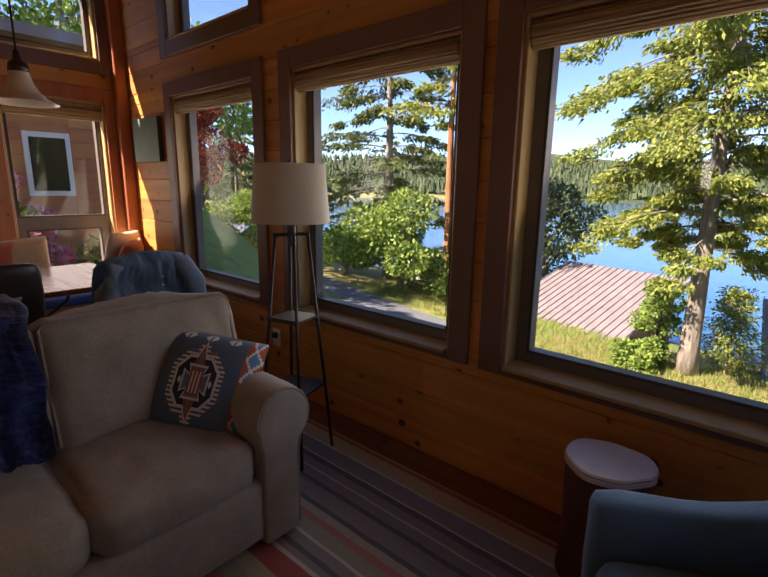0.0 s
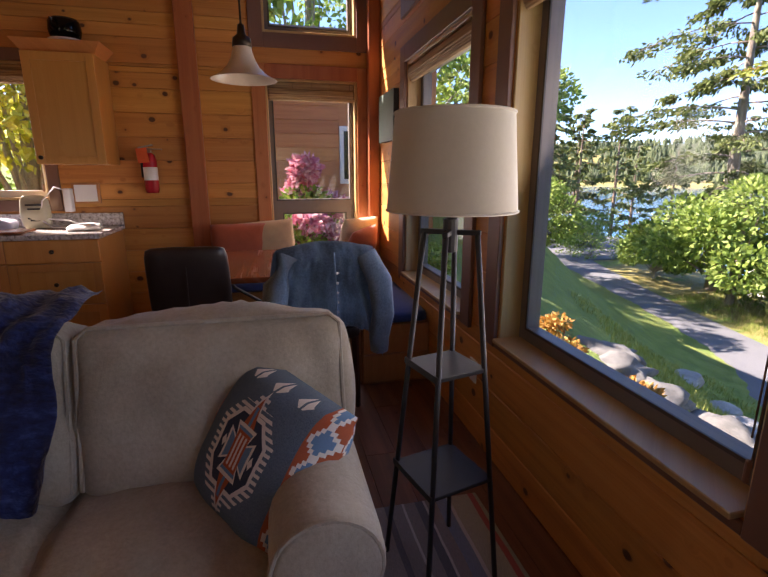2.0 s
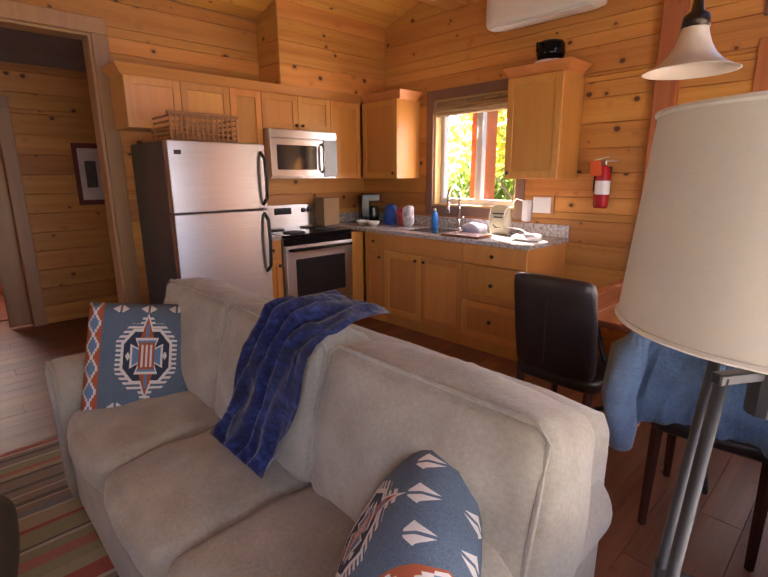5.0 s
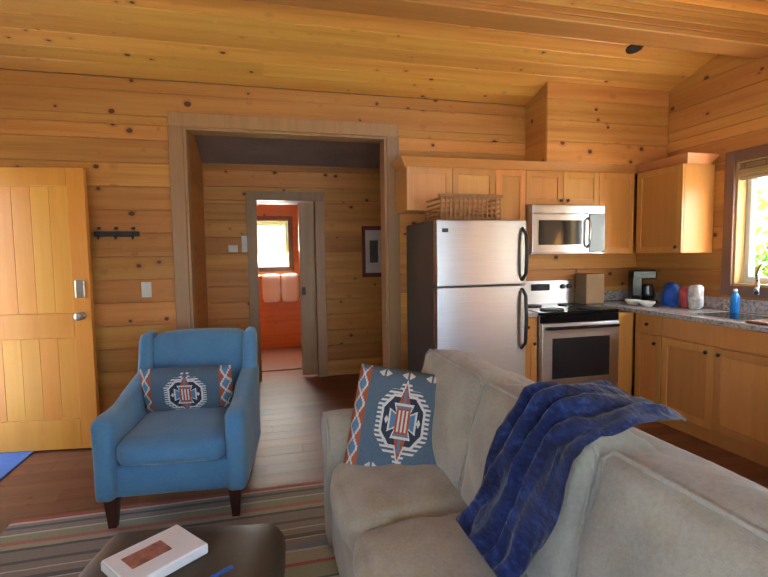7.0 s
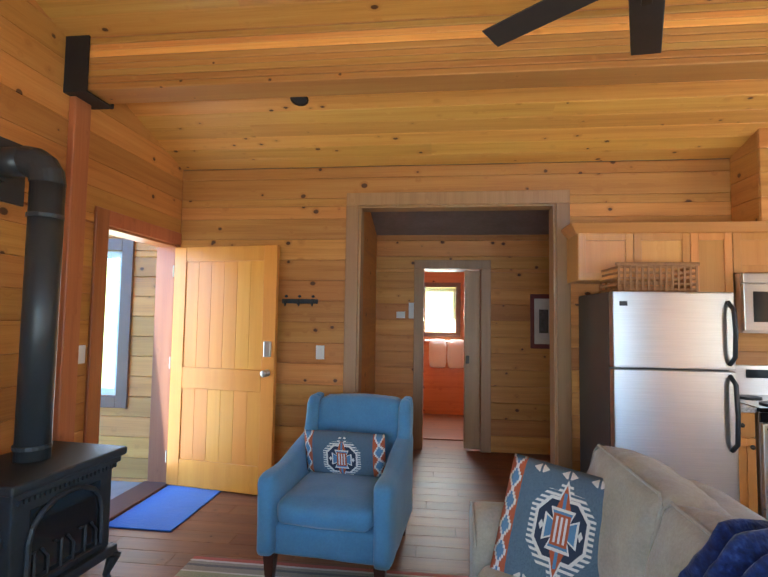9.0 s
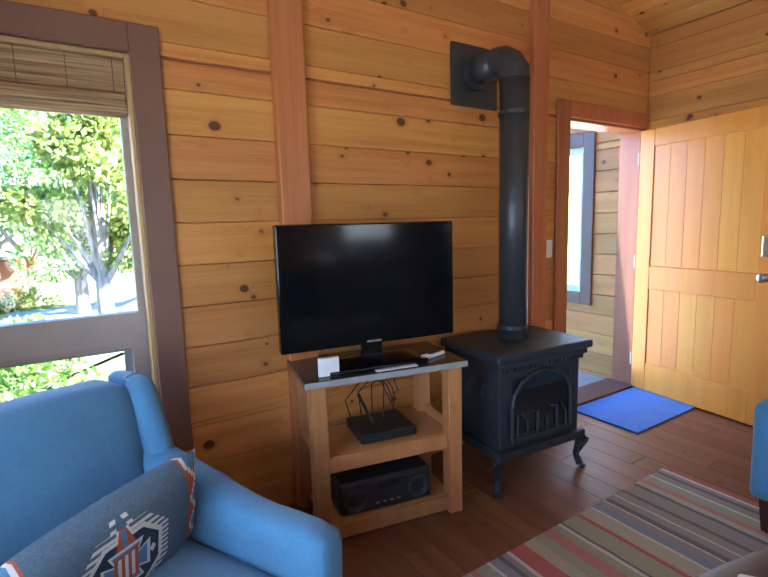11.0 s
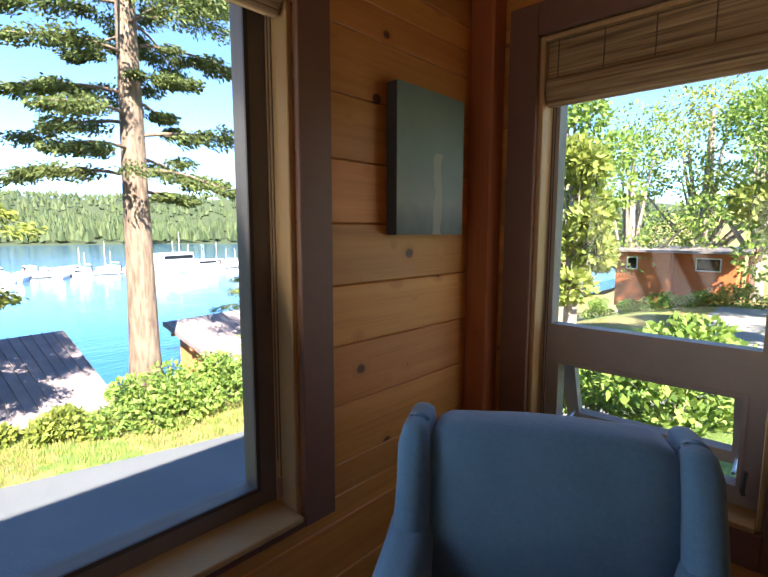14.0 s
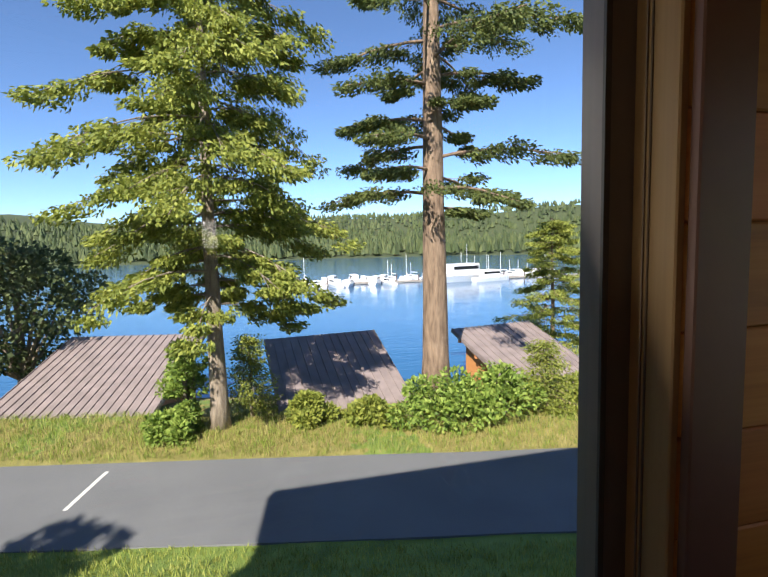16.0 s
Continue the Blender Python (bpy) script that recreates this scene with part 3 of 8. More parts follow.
# ---- hall and washroom behind the opening ----
hb = bmesh.new()
for lo, hi, z0, z1 in cells(-3.2, 0.4, 0.0, 2.6, [(-1.62, -0.98, 0.0, 2.03)], []):
    box(lo, hi, -4.26, -4.124, z0, z1, bm=hb)
hall_wall = tagged(link_mesh("wall_hall_back", hb, M_SIDING), "timber wall at the back of the hall", "wall", kind="structure")
for lo, hi, z0, z1 in cells(-3.2, 0.4, 0.0, 2.6, [(-1.62, -0.98, 0.0, 2.03)], [ROW * i for i in range(1, 14)]):
    part("board", box(lo, hi, -4.1236, -4.10, z0 + 0.001, z1 - 0.001, 0.006), M_WALL, hall_wall)
for nm, x0, x1 in (("wall_hall_west", -3.3, -3.15), ("wall_hall_east", -0.43, -0.30)):
    w = tagged(link_mesh(nm, box(x0, x1, -4.10, YS - THICK - 0.001, 0, 2.6), M_WALL), "knotty cedar side wall of the hall", "wall", kind="structure")
tagged(link_mesh("ceiling_hall", box(-3.3, 0.4, -4.1, YS - THICK - 0.001, 2.6, 2.66), M_CEIL), "board ceiling of the hall", "ceiling", kind="structure")
hd = thing("hall_door_casing", "brown casing of the washroom door", "trim", kind="structure")
for x0, x1, z0, z1 in ((-1.73, -1.62, 0, 2.03), (-0.98, -0.87, 0, 2.03), (-1.73, -0.87, 2.03, 2.13)):
    part("casing", box(x0, x1, -4.10, -4.078, z0, z1, 0.004), M_CASING, hd)
pocket = thing("pocket_door", "half open brown sliding pocket door", "door", kind="structure")
part("leaf", box(-1.62, -1.44, -4.21, -4.17, 0.01, 2.02, 0.004), M_CASING, pocket)
part("latch", box(-1.50, -1.46, -4.168, -4.16, 0.96, 1.05, 0.004), M_BRONZE, pocket)
# washroom beyond
M_RED_BOARD = knotty("washroom_cedar", (0.44, 0.11, 0.025), (0.60, 0.19, 0.045), (0.68, 0.26, 0.07))
wr = bmesh.new()
for lo, hi, z0, z1 in cells(-2.4, -0.3, 0.0, 2.5, [(-1.42, -0.95, 1.25, 1.95)], []):
    box(lo, hi, -6.2, -6.1, z0, z1, bm=wr)
tagged(link_mesh("wall_washroom_back", wr, M_RED_BOARD), "red-brown timber wall of the washroom", "wall", kind="structure")
for nm, x0, x1 in (("wall_washroom_west", -2.5, -2.4), ("wall_washroom_east", -0.4, -0.3)):
    tagged(link_mesh(nm, box(x0, x1, -6.1, -4.27, 0, 2.5), M_RED_BOARD), "red-brown timber wall of the washroom", "wall", kind="structure")
tagged(link_mesh("floor_washroom", box(-2.5, -0.3, -6.2, -4.6, -0.12, -0.002), M_FLOOR), "dark plank floor of the washroom", "floor", kind="structure")
tagged(link_mesh("ceiling_washroom", box(-2.5, -0.3, -6.2, -4.26, 2.5, 2.56), M_CEIL), "board ceiling of the washroom", "ceiling", kind="structure")
ww = thing("window_washroom", "washroom window with a pale drawn blind", "window", kind="structure")
for x0, x1, z0, z1 in ((-1.49, -1.42, 1.18, 2.02), (-0.95, -0.88, 1.18, 2.02), (-1.42, -0.95, 1.95, 2.02), (-1.42, -0.95, 1.18, 1.25)):
    part("casing", box(x0, x1, -6.1, -6.08, z0, z1, 0.003), M_TRIM, ww)


def blind_cloth():
    """Thin pale cloth that daylight comes through."""
    m = Mat("thin_blind_cloth", 0.9)
    col = m.ramp(m.noise(1.0, 3, m.scaled(60, 60, 8)), (0.3, (0.62, 0.56, 0.38)), (0.7, (0.74, 0.68, 0.48)))
    m.color(col)
    tl, mx = m.n.new("ShaderNodeBsdfTranslucent"), m.n.new("ShaderNodeMixShader")
    mx.inputs[0].default_value = 0.6
    m.link(col, tl.inputs[0])
    m.link(m.b.outputs[0], mx.inputs[1])
    m.link(tl.outputs[0], mx.inputs[2])
    m.link(mx.outputs[0], m.n["Material Output"].inputs[0])
    return m.m


M_BLINDCLOTH = blind_cloth()
for i in range(12):
    x = -1.418 + i * 0.0388
    part("blind_fold", box(x, x + 0.0375, -6.128 - 0.006 * (i % 2), -6.122 - 0.006 * (i % 2), 1.255, 1.945, 0.001), M_BLINDCLOTH, ww)
towel = thing("towel_rail", "chrome rail with folded white towels", "towel rail")
part("rail", tube([(-1.62, -6.02, 1.12), (-0.85, -6.02, 1.12)], 0.012), M_CHROME, towel)
for k in (0, 1):
    part("arm", tube([(-1.60 + 0.72 * k, -6.1, 1.12), (-1.60 + 0.72 * k, -6.02, 1.12)], 0.01), M_CHROME, towel)
for k in range(2):
    t2 = tagged(link_mesh("towel", soft(-1.55 + 0.28 * k, -1.30 + 0.28 * k, -6.05, -5.97, 0.72, 1.14, 0.03, 0.01, 5), M_TOWEL, True), "white towel folded over the washroom rail", "towel", group="washroom towels")
pf = thing("hall_picture", "small print in a wine red frame on the hall wall", "picture")
part("frame", box(-2.44, -2.16, -4.098, -4.075, 1.15, 1.75, 0.006), plain("wine_frame", (0.12, 0.02, 0.02), 0.4), pf)
part("mount", box(-2.40, -2.20, -4.0755, -4.073, 1.20, 1.70), plain("mount_board", (0.6, 0.58, 0.55), 0.8), pf)
part("print", box(-2.35, -2.25, -4.0735, -4.071, 1.32, 1.58), plain("print_ink", (0.08, 0.08, 0.08), 0.7, vary=0.6, scale=30), pf)


def plate(x, y, z, w, h, face, label="white light switch plate on the wall"):
    th = thing("light_switch", label, "switch")
    if face == "y":
        part("plate", box(x - w / 2, x + w / 2, y, y + 0.008, z - h / 2, z + h / 2, 0.002), M_WHITE, th)
        part("toggle", box(x - 0.012, x + 0.012, y + 0.008, y + 0.013, z - 0.03, z + 0.03, 0.002), M_WHITE, th)
    else:
        part("plate", box(x - 0.008 * face, x, y - w / 2, y + w / 2, z - h / 2, z + h / 2, 0.002) if face > 0 else box(x, x + 0.008, y - w / 2, y + w / 2, z - h / 2, z + h / 2, 0.002), M_WHITE, th)
    return th


plate(-0.13, YS + 0.0005, 1.16, 0.075, 0.12, "y")
plate(-0.72, -4.0995, 1.50, 0.10, 0.075, "y", "white thermostat on the hall wall")
plate(-0.86 + 0.30 - 0.28, -4.0995, 1.55, 0.06, 0.18, "y", "tall white switch plate on the hall wall")
plate(XE - 0.0005, -1.56, 1.20, 0.075, 0.12, 1)

# front door, standing open
door = thing("door_1", "open fir front door with two sunk panels", "door", pose(1.165, -2.62, 0, 0, 0, 180 - 8), kind="structure")
DW, DH = 0.99, 2.06
part("stile", box(0, 0.12, -0.022, 0.022, 0.015, DH, 0.003), M_DOOR, door)
part("stile", box(DW - 0.12, DW, -0.022, 0.022, 0.015, DH, 0.003), M_DOOR, door)
for z0, z1 in ((0.015, 0.24), (0.84, 1.02), (DH - 0.13, DH)):
    part("rail", box(0.12, DW - 0.12, -0.0215, 0.0215, z0, z1, 0.003), M_DOOR, door)
for z0, z1 in ((0.24, 0.84), (1.02, DH - 0.13)):
    for i in range(6):
        w = (DW - 0.24) / 6
        part("panel", box(0.12 + i * w, 0.12 + (i + 1) * w, -0.012, 0.012, z0, z1, 0.002), M_DOOR, door)
M_NICKEL = plain("satin_nickel", (0.55, 0.53, 0.50), 0.3, 1.0)
for sgn in (1, -1):
    part("deadbolt", box(DW - 0.10, DW - 0.03, 0.022 * sgn - 0.012, 0.022 * sgn + 0.012, 1.13, 1.26, 0.01, 2), M_NICKEL, door, "satin nickel keypad lock")
    part("knob", lathe([(0.0, 0.0), (0.03, 0.0), (0.03, 0.008), (0.012, 0.012), (0.012, 0.035), (0.028, 0.045), (0.03, 0.06), (0.015, 0.07), (0, 0.07)], 16, m=pose(DW - 0.065, 0.022 * sgn, 1.0, -90 * sgn)), M_NICKEL, door, smooth=True)
for z in (0.25, 1.05, 1.85):
    part("hinge", tube([(-0.006, -0.02, z - 0.05), (-0.006, -0.02, z + 0.05)], 0.008), M_NICKEL, door)
mat = tagged(link_mesh("door_mat", box(0.64, 1.14, -2.62, -1.79, 0.0, 0.012, 0.004), M_MAT), "bright blue door mat lying on the plank floor", "mat")
hook = thing("coat_hook", "wrought iron coat hooks on a rail", "coat hook")
part("rail", box(-0.10, 0.22, YS + 0.0005, YS + 0.012, 1.58, 1.62, 0.003), M_IRON, hook)
for x in (-0.06, 0.06, 0.18):
    part("hook", tube([(x, YS + 0.012, 1.60), (x, YS + 0.05, 1.56), (x, YS + 0.07, 1.58), (x, YS + 0.065, 1.61)], 0.006), M_IRON, hook)
    part("knob", lathe([(0, 0), (0.014, 0.004), (0.014, 0.02), (0, 0.026)], 10, m=pose(x, YS + 0.02, 1.63)), M_IRON, hook)

# ---- rug ----
def rug_material():
    m = Mat("striped_rug", 0.95)
    sep = m.n.new("ShaderNodeSeparateXYZ")
    m.link(m.tc, sep.inputs[0])
    w = m.math("ADD", sep.outputs[1], m.math("MULTIPLY", m.math("SUBTRACT", m.noise(6, 2), 0.5), 0.012))
    f = m.math("FRACT", m.math("DIVIDE", m.math("ADD", w, 5.93), 1.20))
    nd = m.n.new("ShaderNodeValToRGB")
    nd.color_ramp.interpolation = "CONSTANT"
    grey, dark, lite, sage, red, pink, straw, blue = (0.31, 0.28, 0.25), (0.15, 0.15, 0.16), (0.60, 0.57, 0.52), (0.36, 0.37, 0.25), (0.44, 0.12, 0.10), (0.50, 0.22, 0.19), (0.46, 0.42, 0.30), (0.24, 0.28, 0.34)
    bands = [(0.0, grey), (0.03, dark), (0.05, grey), (0.09, lite), (0.10, grey), (0.14, dark), (0.165, lite), (0.175, grey), (0.21, blue), (0.25, lite), (0.26, straw), (0.33, red), (0.35, sage), (0.43, dark), (0.445, lite), (0.46, sage), (0.50, pink), (0.55, sage), (0.60, straw), (0.65, red), (0.72, lite), (0.735, grey), (0.76, dark), (0.78, grey), (0.82, lite), (0.83, sage), (0.88, pink), (0.91, straw), (0.94, dark), (0.96, grey)]
    els = nd.color_ramp.elements
    while len(els) < len(bands):
        els.new(0.5)
    for e, (p, c) in zip(els, bands):
        e.position, e.color = p, rgb(*c)
    m.link(f, nd.inputs[0])
    weave = m.noise(1, 2, m.scaled(60, 500, 1))
    m.color(m.mix(0.35, nd.outputs[0], m.ramp(weave, (0.3, (0.08, 0.08, 0.08)), (0.7, (0.6, 0.58, 0.55))), "OVERLAY"))
    m.bump(weave, 0.5, 0.004)
    return m.m


tagged(link_mesh("rug", box(-2.10, 0.32, -1.50, 1.71, 0.0, 0.010, 0.004), rug_material()), "flat woven rug with grey, sage and red stripes", "rug")

# ---- cushions with the woven print ----
def print_material(name, half_w, half_h, bands):
    """A woven print on cushion units of -1 to 1: a fringed medallion half_w by half_h, bands at the edges."""
    m = Mat(name, 0.95)
    sep = m.n.new("ShaderNodeSeparateXYZ")
    m.link(m.tc, sep.inputs[0])
    u, v = sep.outputs[0], sep.outputs[2]
    au, av = m.math("ABSOLUTE", u), m.math("ABSOLUTE", v)
    x, y = m.math("DIVIDE", u, half_w), m.math("DIVIDE", v, half_h)
    ax, ay = m.math("ABSOLUTE", x), m.math("ABSOLUTE", y)
    rust, white, blue, ink = (0.36, 0.085, 0.03), (0.62, 0.58, 0.52), (0.10, 0.20, 0.33), (0.022, 0.032, 0.06)
    col = m.ramp(m.noise(60, 4), (0.35, (0.065, 0.10, 0.14)), (0.65, (0.105, 0.15, 0.195)))

    def less(a, b):
        return m.math("LESS_THAN", a, b)

    def both(a, b):
        return m.math("MULTIPLY", a, b)

    def plus(*terms):
        out = terms[0]
        for t in terms[1:]:
            out = m.math("ADD", out, t)
        return out

    def times(a, k):
        return m.math("MULTIPLY", a, k)

    def stripes(a, n, duty):
        return less(m.math("FRACT", times(a, n)), duty)

    octo = m.math("MAXIMUM", m.math("MAXIMUM", m.math("DIVIDE", ax, 0.74), m.math("DIVIDE", ay, 0.66)), m.math("DIVIDE", plus(ax, ay), 1.06))
    # spears above and below the medallion
    spear = plus(times(ax, 2.6), ay)
    tip = m.math("GREATER_THAN", ay, 0.45)
    col = m.mix(both(both(less(spear, 1.52), m.math("GREATER_THAN", spear, 1.2)), both(both(tip, less(octo, 1.7)), stripes(y, 8.0, 0.5))), col, white)
    # fringe, rim and dark field
    col = m.mix(both(less(octo, 1.34), stripes(y, 8.0, 0.5)), col, white)
    col = m.mix(less(octo, 1.12), col, white)
    reach = less(octo, 1.34) if half_h > 0.8 else less(ay, 1.4)
    col = m.mix(both(both(less(spear, 1.2), tip), reach), col, white)
    col = m.mix(less(octo, 1.0), col, ink)
    col = m.mix(both(both(less(spear, 1.06), m.math("GREATER_THAN", ay, 0.3)), reach), col, rust)
    col = m.mix(both(less(ax, 0.05), less(ay, 0.86)), col, blue)
    # notched star
    for grow, c in ((0.07, white), (0.0, blue)):
        tall = both(less(ax, plus(times(ay, 0.45), 0.12 + grow * 0.6)), less(ay, 0.42 + grow))
        wide = both(less(ay, plus(times(ax, 0.45), 0.05 + grow * 0.6)), less(ax, 0.46 + grow))
        col = m.mix(m.math("MAXIMUM", tall, wide), col, c)
    col = m.mix(both(less(ax, 0.26), less(ay, 0.36)), col, rust)
    col = m.mix(both(both(less(ax, 0.24), less(ay, 0.30)), stripes(plus(x, 0.035), 7.0, 0.5)), col, white)
    col = m.mix(less(plus(times(m.math("ABSOLUTE", m.math("SUBTRACT", ax, 0.60)), 1.5), ay), 0.12), col, white)
    # paired triangles along the top and bottom
    edge = m.math("GREATER_THAN", av, 0.80)
    if half_h < 0.8:
        for uu in (0.0, 0.46):
            off = m.math("ABSOLUTE", m.math("SUBTRACT", au, uu))
            lz = plus(times(off, 0.75), m.math("ABSOLUTE", m.math("SUBTRACT", av, 0.87)))
            col = m.mix(both(both(less(lz, 0.10), edge), m.math("GREATER_THAN", off, 0.018)), col, white)
    # side bands: rust, then a zigzag of white and blue
    zig = m.math("ABSOLUTE", m.math("SUBTRACT", m.math("FRACT", times(v, bands)), 0.5))
    zig = plus(m.math("ABSOLUTE", m.math("SUBTRACT", au, 0.88)), m.math("SNAP", times(zig, 0.22), 0.028))
    col = m.mix(m.math("GREATER_THAN", au, 0.74), col, rust)
    col = m.mix(less(zig, 0.115), col, white)
    col = m.mix(less(zig, 0.075), col, blue)
    m.color(m.mix(0.25, col, m.ramp(m.noise(220, 2), (0.3, (0.25, 0.25, 0.25)), (0.7, (0.75, 0.75, 0.75))), "OVERLAY"))
    m.bump(m.noise(300, 2), 0.3, 0.003)
    return m.m


M_PRINT = print_material("square_cushion_print", 0.50, 0.66, 2.5)
M_PRINT_LONG = print_material("oblong_cushion_print", 0.46, 0.84, 1.6)


def cushion(name, w, h, d, m, material, label, category="cushion", group="", corner=1.0):
    """A square scatter cushion with pinched corners; its print runs from -1 to 1."""
    bm = bmesh.new()
    n = 18
    for side in (1, -1):
        grid = []
        for i in range(n + 1):
            row = []
            for j in range(n + 1):
                u, v = 2 * i / n - 1, 2 * j / n - 1
                bulge = max(0.0, (1 - u ** 4) * (1 - v ** 4)) ** 0.6
                pin = 1 - 0.06 * (u * u) * (1 - v * v) - 0.0
                pin2 = 1 - 0.06 * (v * v) * (1 - u * u)
                wr = 0.06 * noise.noise(Vector((u * 2.2, v * 2.2, side * 3 + w * 7)))
                row.append(bm.verts.new((u * pin2, side * bulge * (1 + wr) * d / w, v * pin)))
            grid.append(row)
        for i in range(n):
            for j in range(n):
                f = (grid[i][j], grid[i + 1][j], grid[i + 1][j + 1], grid[i][j + 1])
                bm.faces.new(f if side < 0 else f[::-1])
    bmesh.ops.remove_doubles(bm, verts=bm.verts, dist=0.0005)
    ob = link_mesh(name, bm, material, True)
    ob.matrix_basis = m @ Matrix.Diagonal((w / 2, w / 2, h / 2, 1))
    return tagged(ob, label, category, group)


# ---- sofa ----
def smooth_step(a, b, x):
    t = max(0.0, min(1.0, (x - a) / (b - a)))
    return t * t * (3 - 2 * t)


def seat_cushion(y0, y1, seed):
    """A sat-in seat cushion: creases run out from its middle."""
    bm = soft(-0.24, 0.47, y0, y1, 0.29, 0.465, 0.055, 0.035, 26, seed, 0.008)
    mid = (y0 + y1) / 2
    for v in bm.verts:
        if v.co.z > 0.40:
            a = math.atan2(v.co.y - mid, v.co.x - 0.05)
            r = math.hypot(v.co.y - mid, v.co.x - 0.05)
            v.co.z += smooth_step(0.06, 0.2, r) * (0.006 * math.sin(a * 9 + seed) * noise.noise(Vector((a * 2, r * 8, seed))) + 0.010 * noise.noise(Vector((v.co.x * 9, v.co.y * 9, seed))))
    return bm


sofa = thing("sofa", "beige slipcovered sofa with rolled arms and three loose back cushions", "sofa", pose(-1.78, 0.07, 0))
part("base", soft(-0.46, 0.48, -0.90, 0.90, 0.05, 0.31, 0.03, 0.005, 8, 1), M_SOFA, sofa, smooth=True)
part("back", soft(-0.52, -0.27, -1.01, 1.01, 0.05, 0.80, 0.06, 0.01, 10, 2), M_SOFA, sofa, smooth=True)


def rolled_arm(sign):
    bm = bmesh.new()
    prof = []
    for i in range(21):
        a = math.radians(-58 + 250 * i / 20)
        prof.append((0.125 * math.cos(a) + 0.02, 0.53 + 0.125 * math.sin(a)))
    prof = [(0.085, 0.04), (0.085, 0.2), (0.08, 0.36)] + prof + [(-0.085, 0.42), (-0.085, 0.2), (-0.085, 0.04)]
    xs = [-0.42, -0.2, 0.0, 0.2, 0.42, 0.465, 0.485, 0.49]
    ins = [0, 0, 0, 0, 0, 0.004, 0.018, 0.035]
    rings = []
    for x, k in zip(xs, ins):
        rings.append([bm.verts.new((x + 0.03 * (z - 0.5) * 0, sign * (0.0 + y * (1 - k * 4)), z if z < 0.1 else 0.5 + (z - 0.5) * (1 - k * 4) if z > 0.5 else z)) for y, z in prof])
    for a, b in zip(rings, rings[1:]):
        for i in range(len(prof) - 1):
            f = (a[i], a[i + 1], b[i + 1], b[i])
            bm.faces.new(f if sign > 0 else f[::-1])
    bm.faces.new(rings[-1] if sign > 0 else rings[-1][::-1])
    bm.faces.new(rings[0][::-1] if sign > 0 else rings[0])
    bmesh.ops.recalc_face_normals(bm, faces=bm.faces[:])
    return bm


for sgn in (1, -1):
    arm = part("arm", rolled_arm(sgn), M_SOFA, sofa, smooth=True, at=pose(0, sgn * 0.915, 0))
    pts = []
    for i in range(17):
        a = math.radians(-50 + 235 * i / 16)
        pts.append((0.484, sgn * (0.915 + 0.118 * math.cos(a) + 0.015), 0.53 + 0.118 * math.sin(a)))
    ob = part("piping", tube([(0.486, sgn * 0.995, 0.06), (0.486, sgn * 0.99, 0.36)] + pts, 0.006, 6), M_SOFA, arm)
    ob.matrix_parent_inverse = arm.matrix_basis.inverted()
for i in range(3):
    y0 = -0.83 + i * 0.553
    part("seat_cushion", seat_cushion(y0 + 0.004, y0 + 0.549, 5 + i), M_SOFA, sofa, smooth=True)


def back_cushion(y0, y1, seed):
    """A boxed back cushion with gathered cloth along its top and soft creases in its face."""
    bm = soft(-0.125, 0.125, -(y1 - y0) / 2, (y1 - y0) / 2, 0.0, 0.47, 0.045, 0.045, 26, seed, 0.005)
    for v in bm.verts:
        p = v.co.copy()
        top = smooth_step(0.36, 0.46, p.z)
        v.co.z += top * (0.006 * math.sin(p.y * 74 + 9 * noise.noise(Vector((p.y * 4, p.x * 5, seed)))) * (0.5 + 0.5 * noise.noise(Vector((p.y * 5, 0, seed)))) + 0.012 * noise.noise(Vector((p.y * 6, p.x * 8, seed))))
        face = 1 - top
        v.co.x += face * (0.022 * noise.noise(Vector((p.y * 5, p.z * 7, seed + 3))) + 0.006 * noise.noise(Vector((p.y * 16 + p.z * 9, p.z * 5, seed))))
    return bm


for i, (y0, y1) in enumerate(((-1.02, -0.36), (-0.36, 0.31), (0.31, 1.05))):
    cu = part("back_cushion", back_cushion(y0, y1, 11 + i), M_SOFA, sofa, smooth=True, at=pose(-0.07, (y0 + y1) / 2, 0.435, 0, -14, 0))
    w = (y1 - y0) / 2 - 0.012
    for x in (0.114,):
        part("piping", tube([(x, -w, 0.03), (x, -w, 0.44), (x, -w + 0.03, 0.468), (x, w - 0.03, 0.468), (x, w, 0.44), (x, w, 0.03)], 0.0065, 6), M_SOFA, cu, at=Matrix())
for x in (-0.42, 0.42):
    for y in (-0.93, 0.93):
        part("foot", box(x - 0.03, x + 0.03, y - 0.03, y + 0.03, 0.0, 0.06, 0.005), M_DARKWOOD, sofa)

cushion("scatter_cushion", 0.42, 0.42, 0.24, pose(-1.66, 0.89, 0.59, -30, 8, 34), M_PRINT, "slate cushion with rust and white star print slumped on the sofa", group="print cushions on the sofa")
cushion("scatter_cushion", 0.48, 0.48, 0.13, pose(-1.63, -0.66, 0.64, -24, 7, 156), M_PRINT, "slate cushion with a white medallion print against the sofa arm", group="print cushions on the sofa")

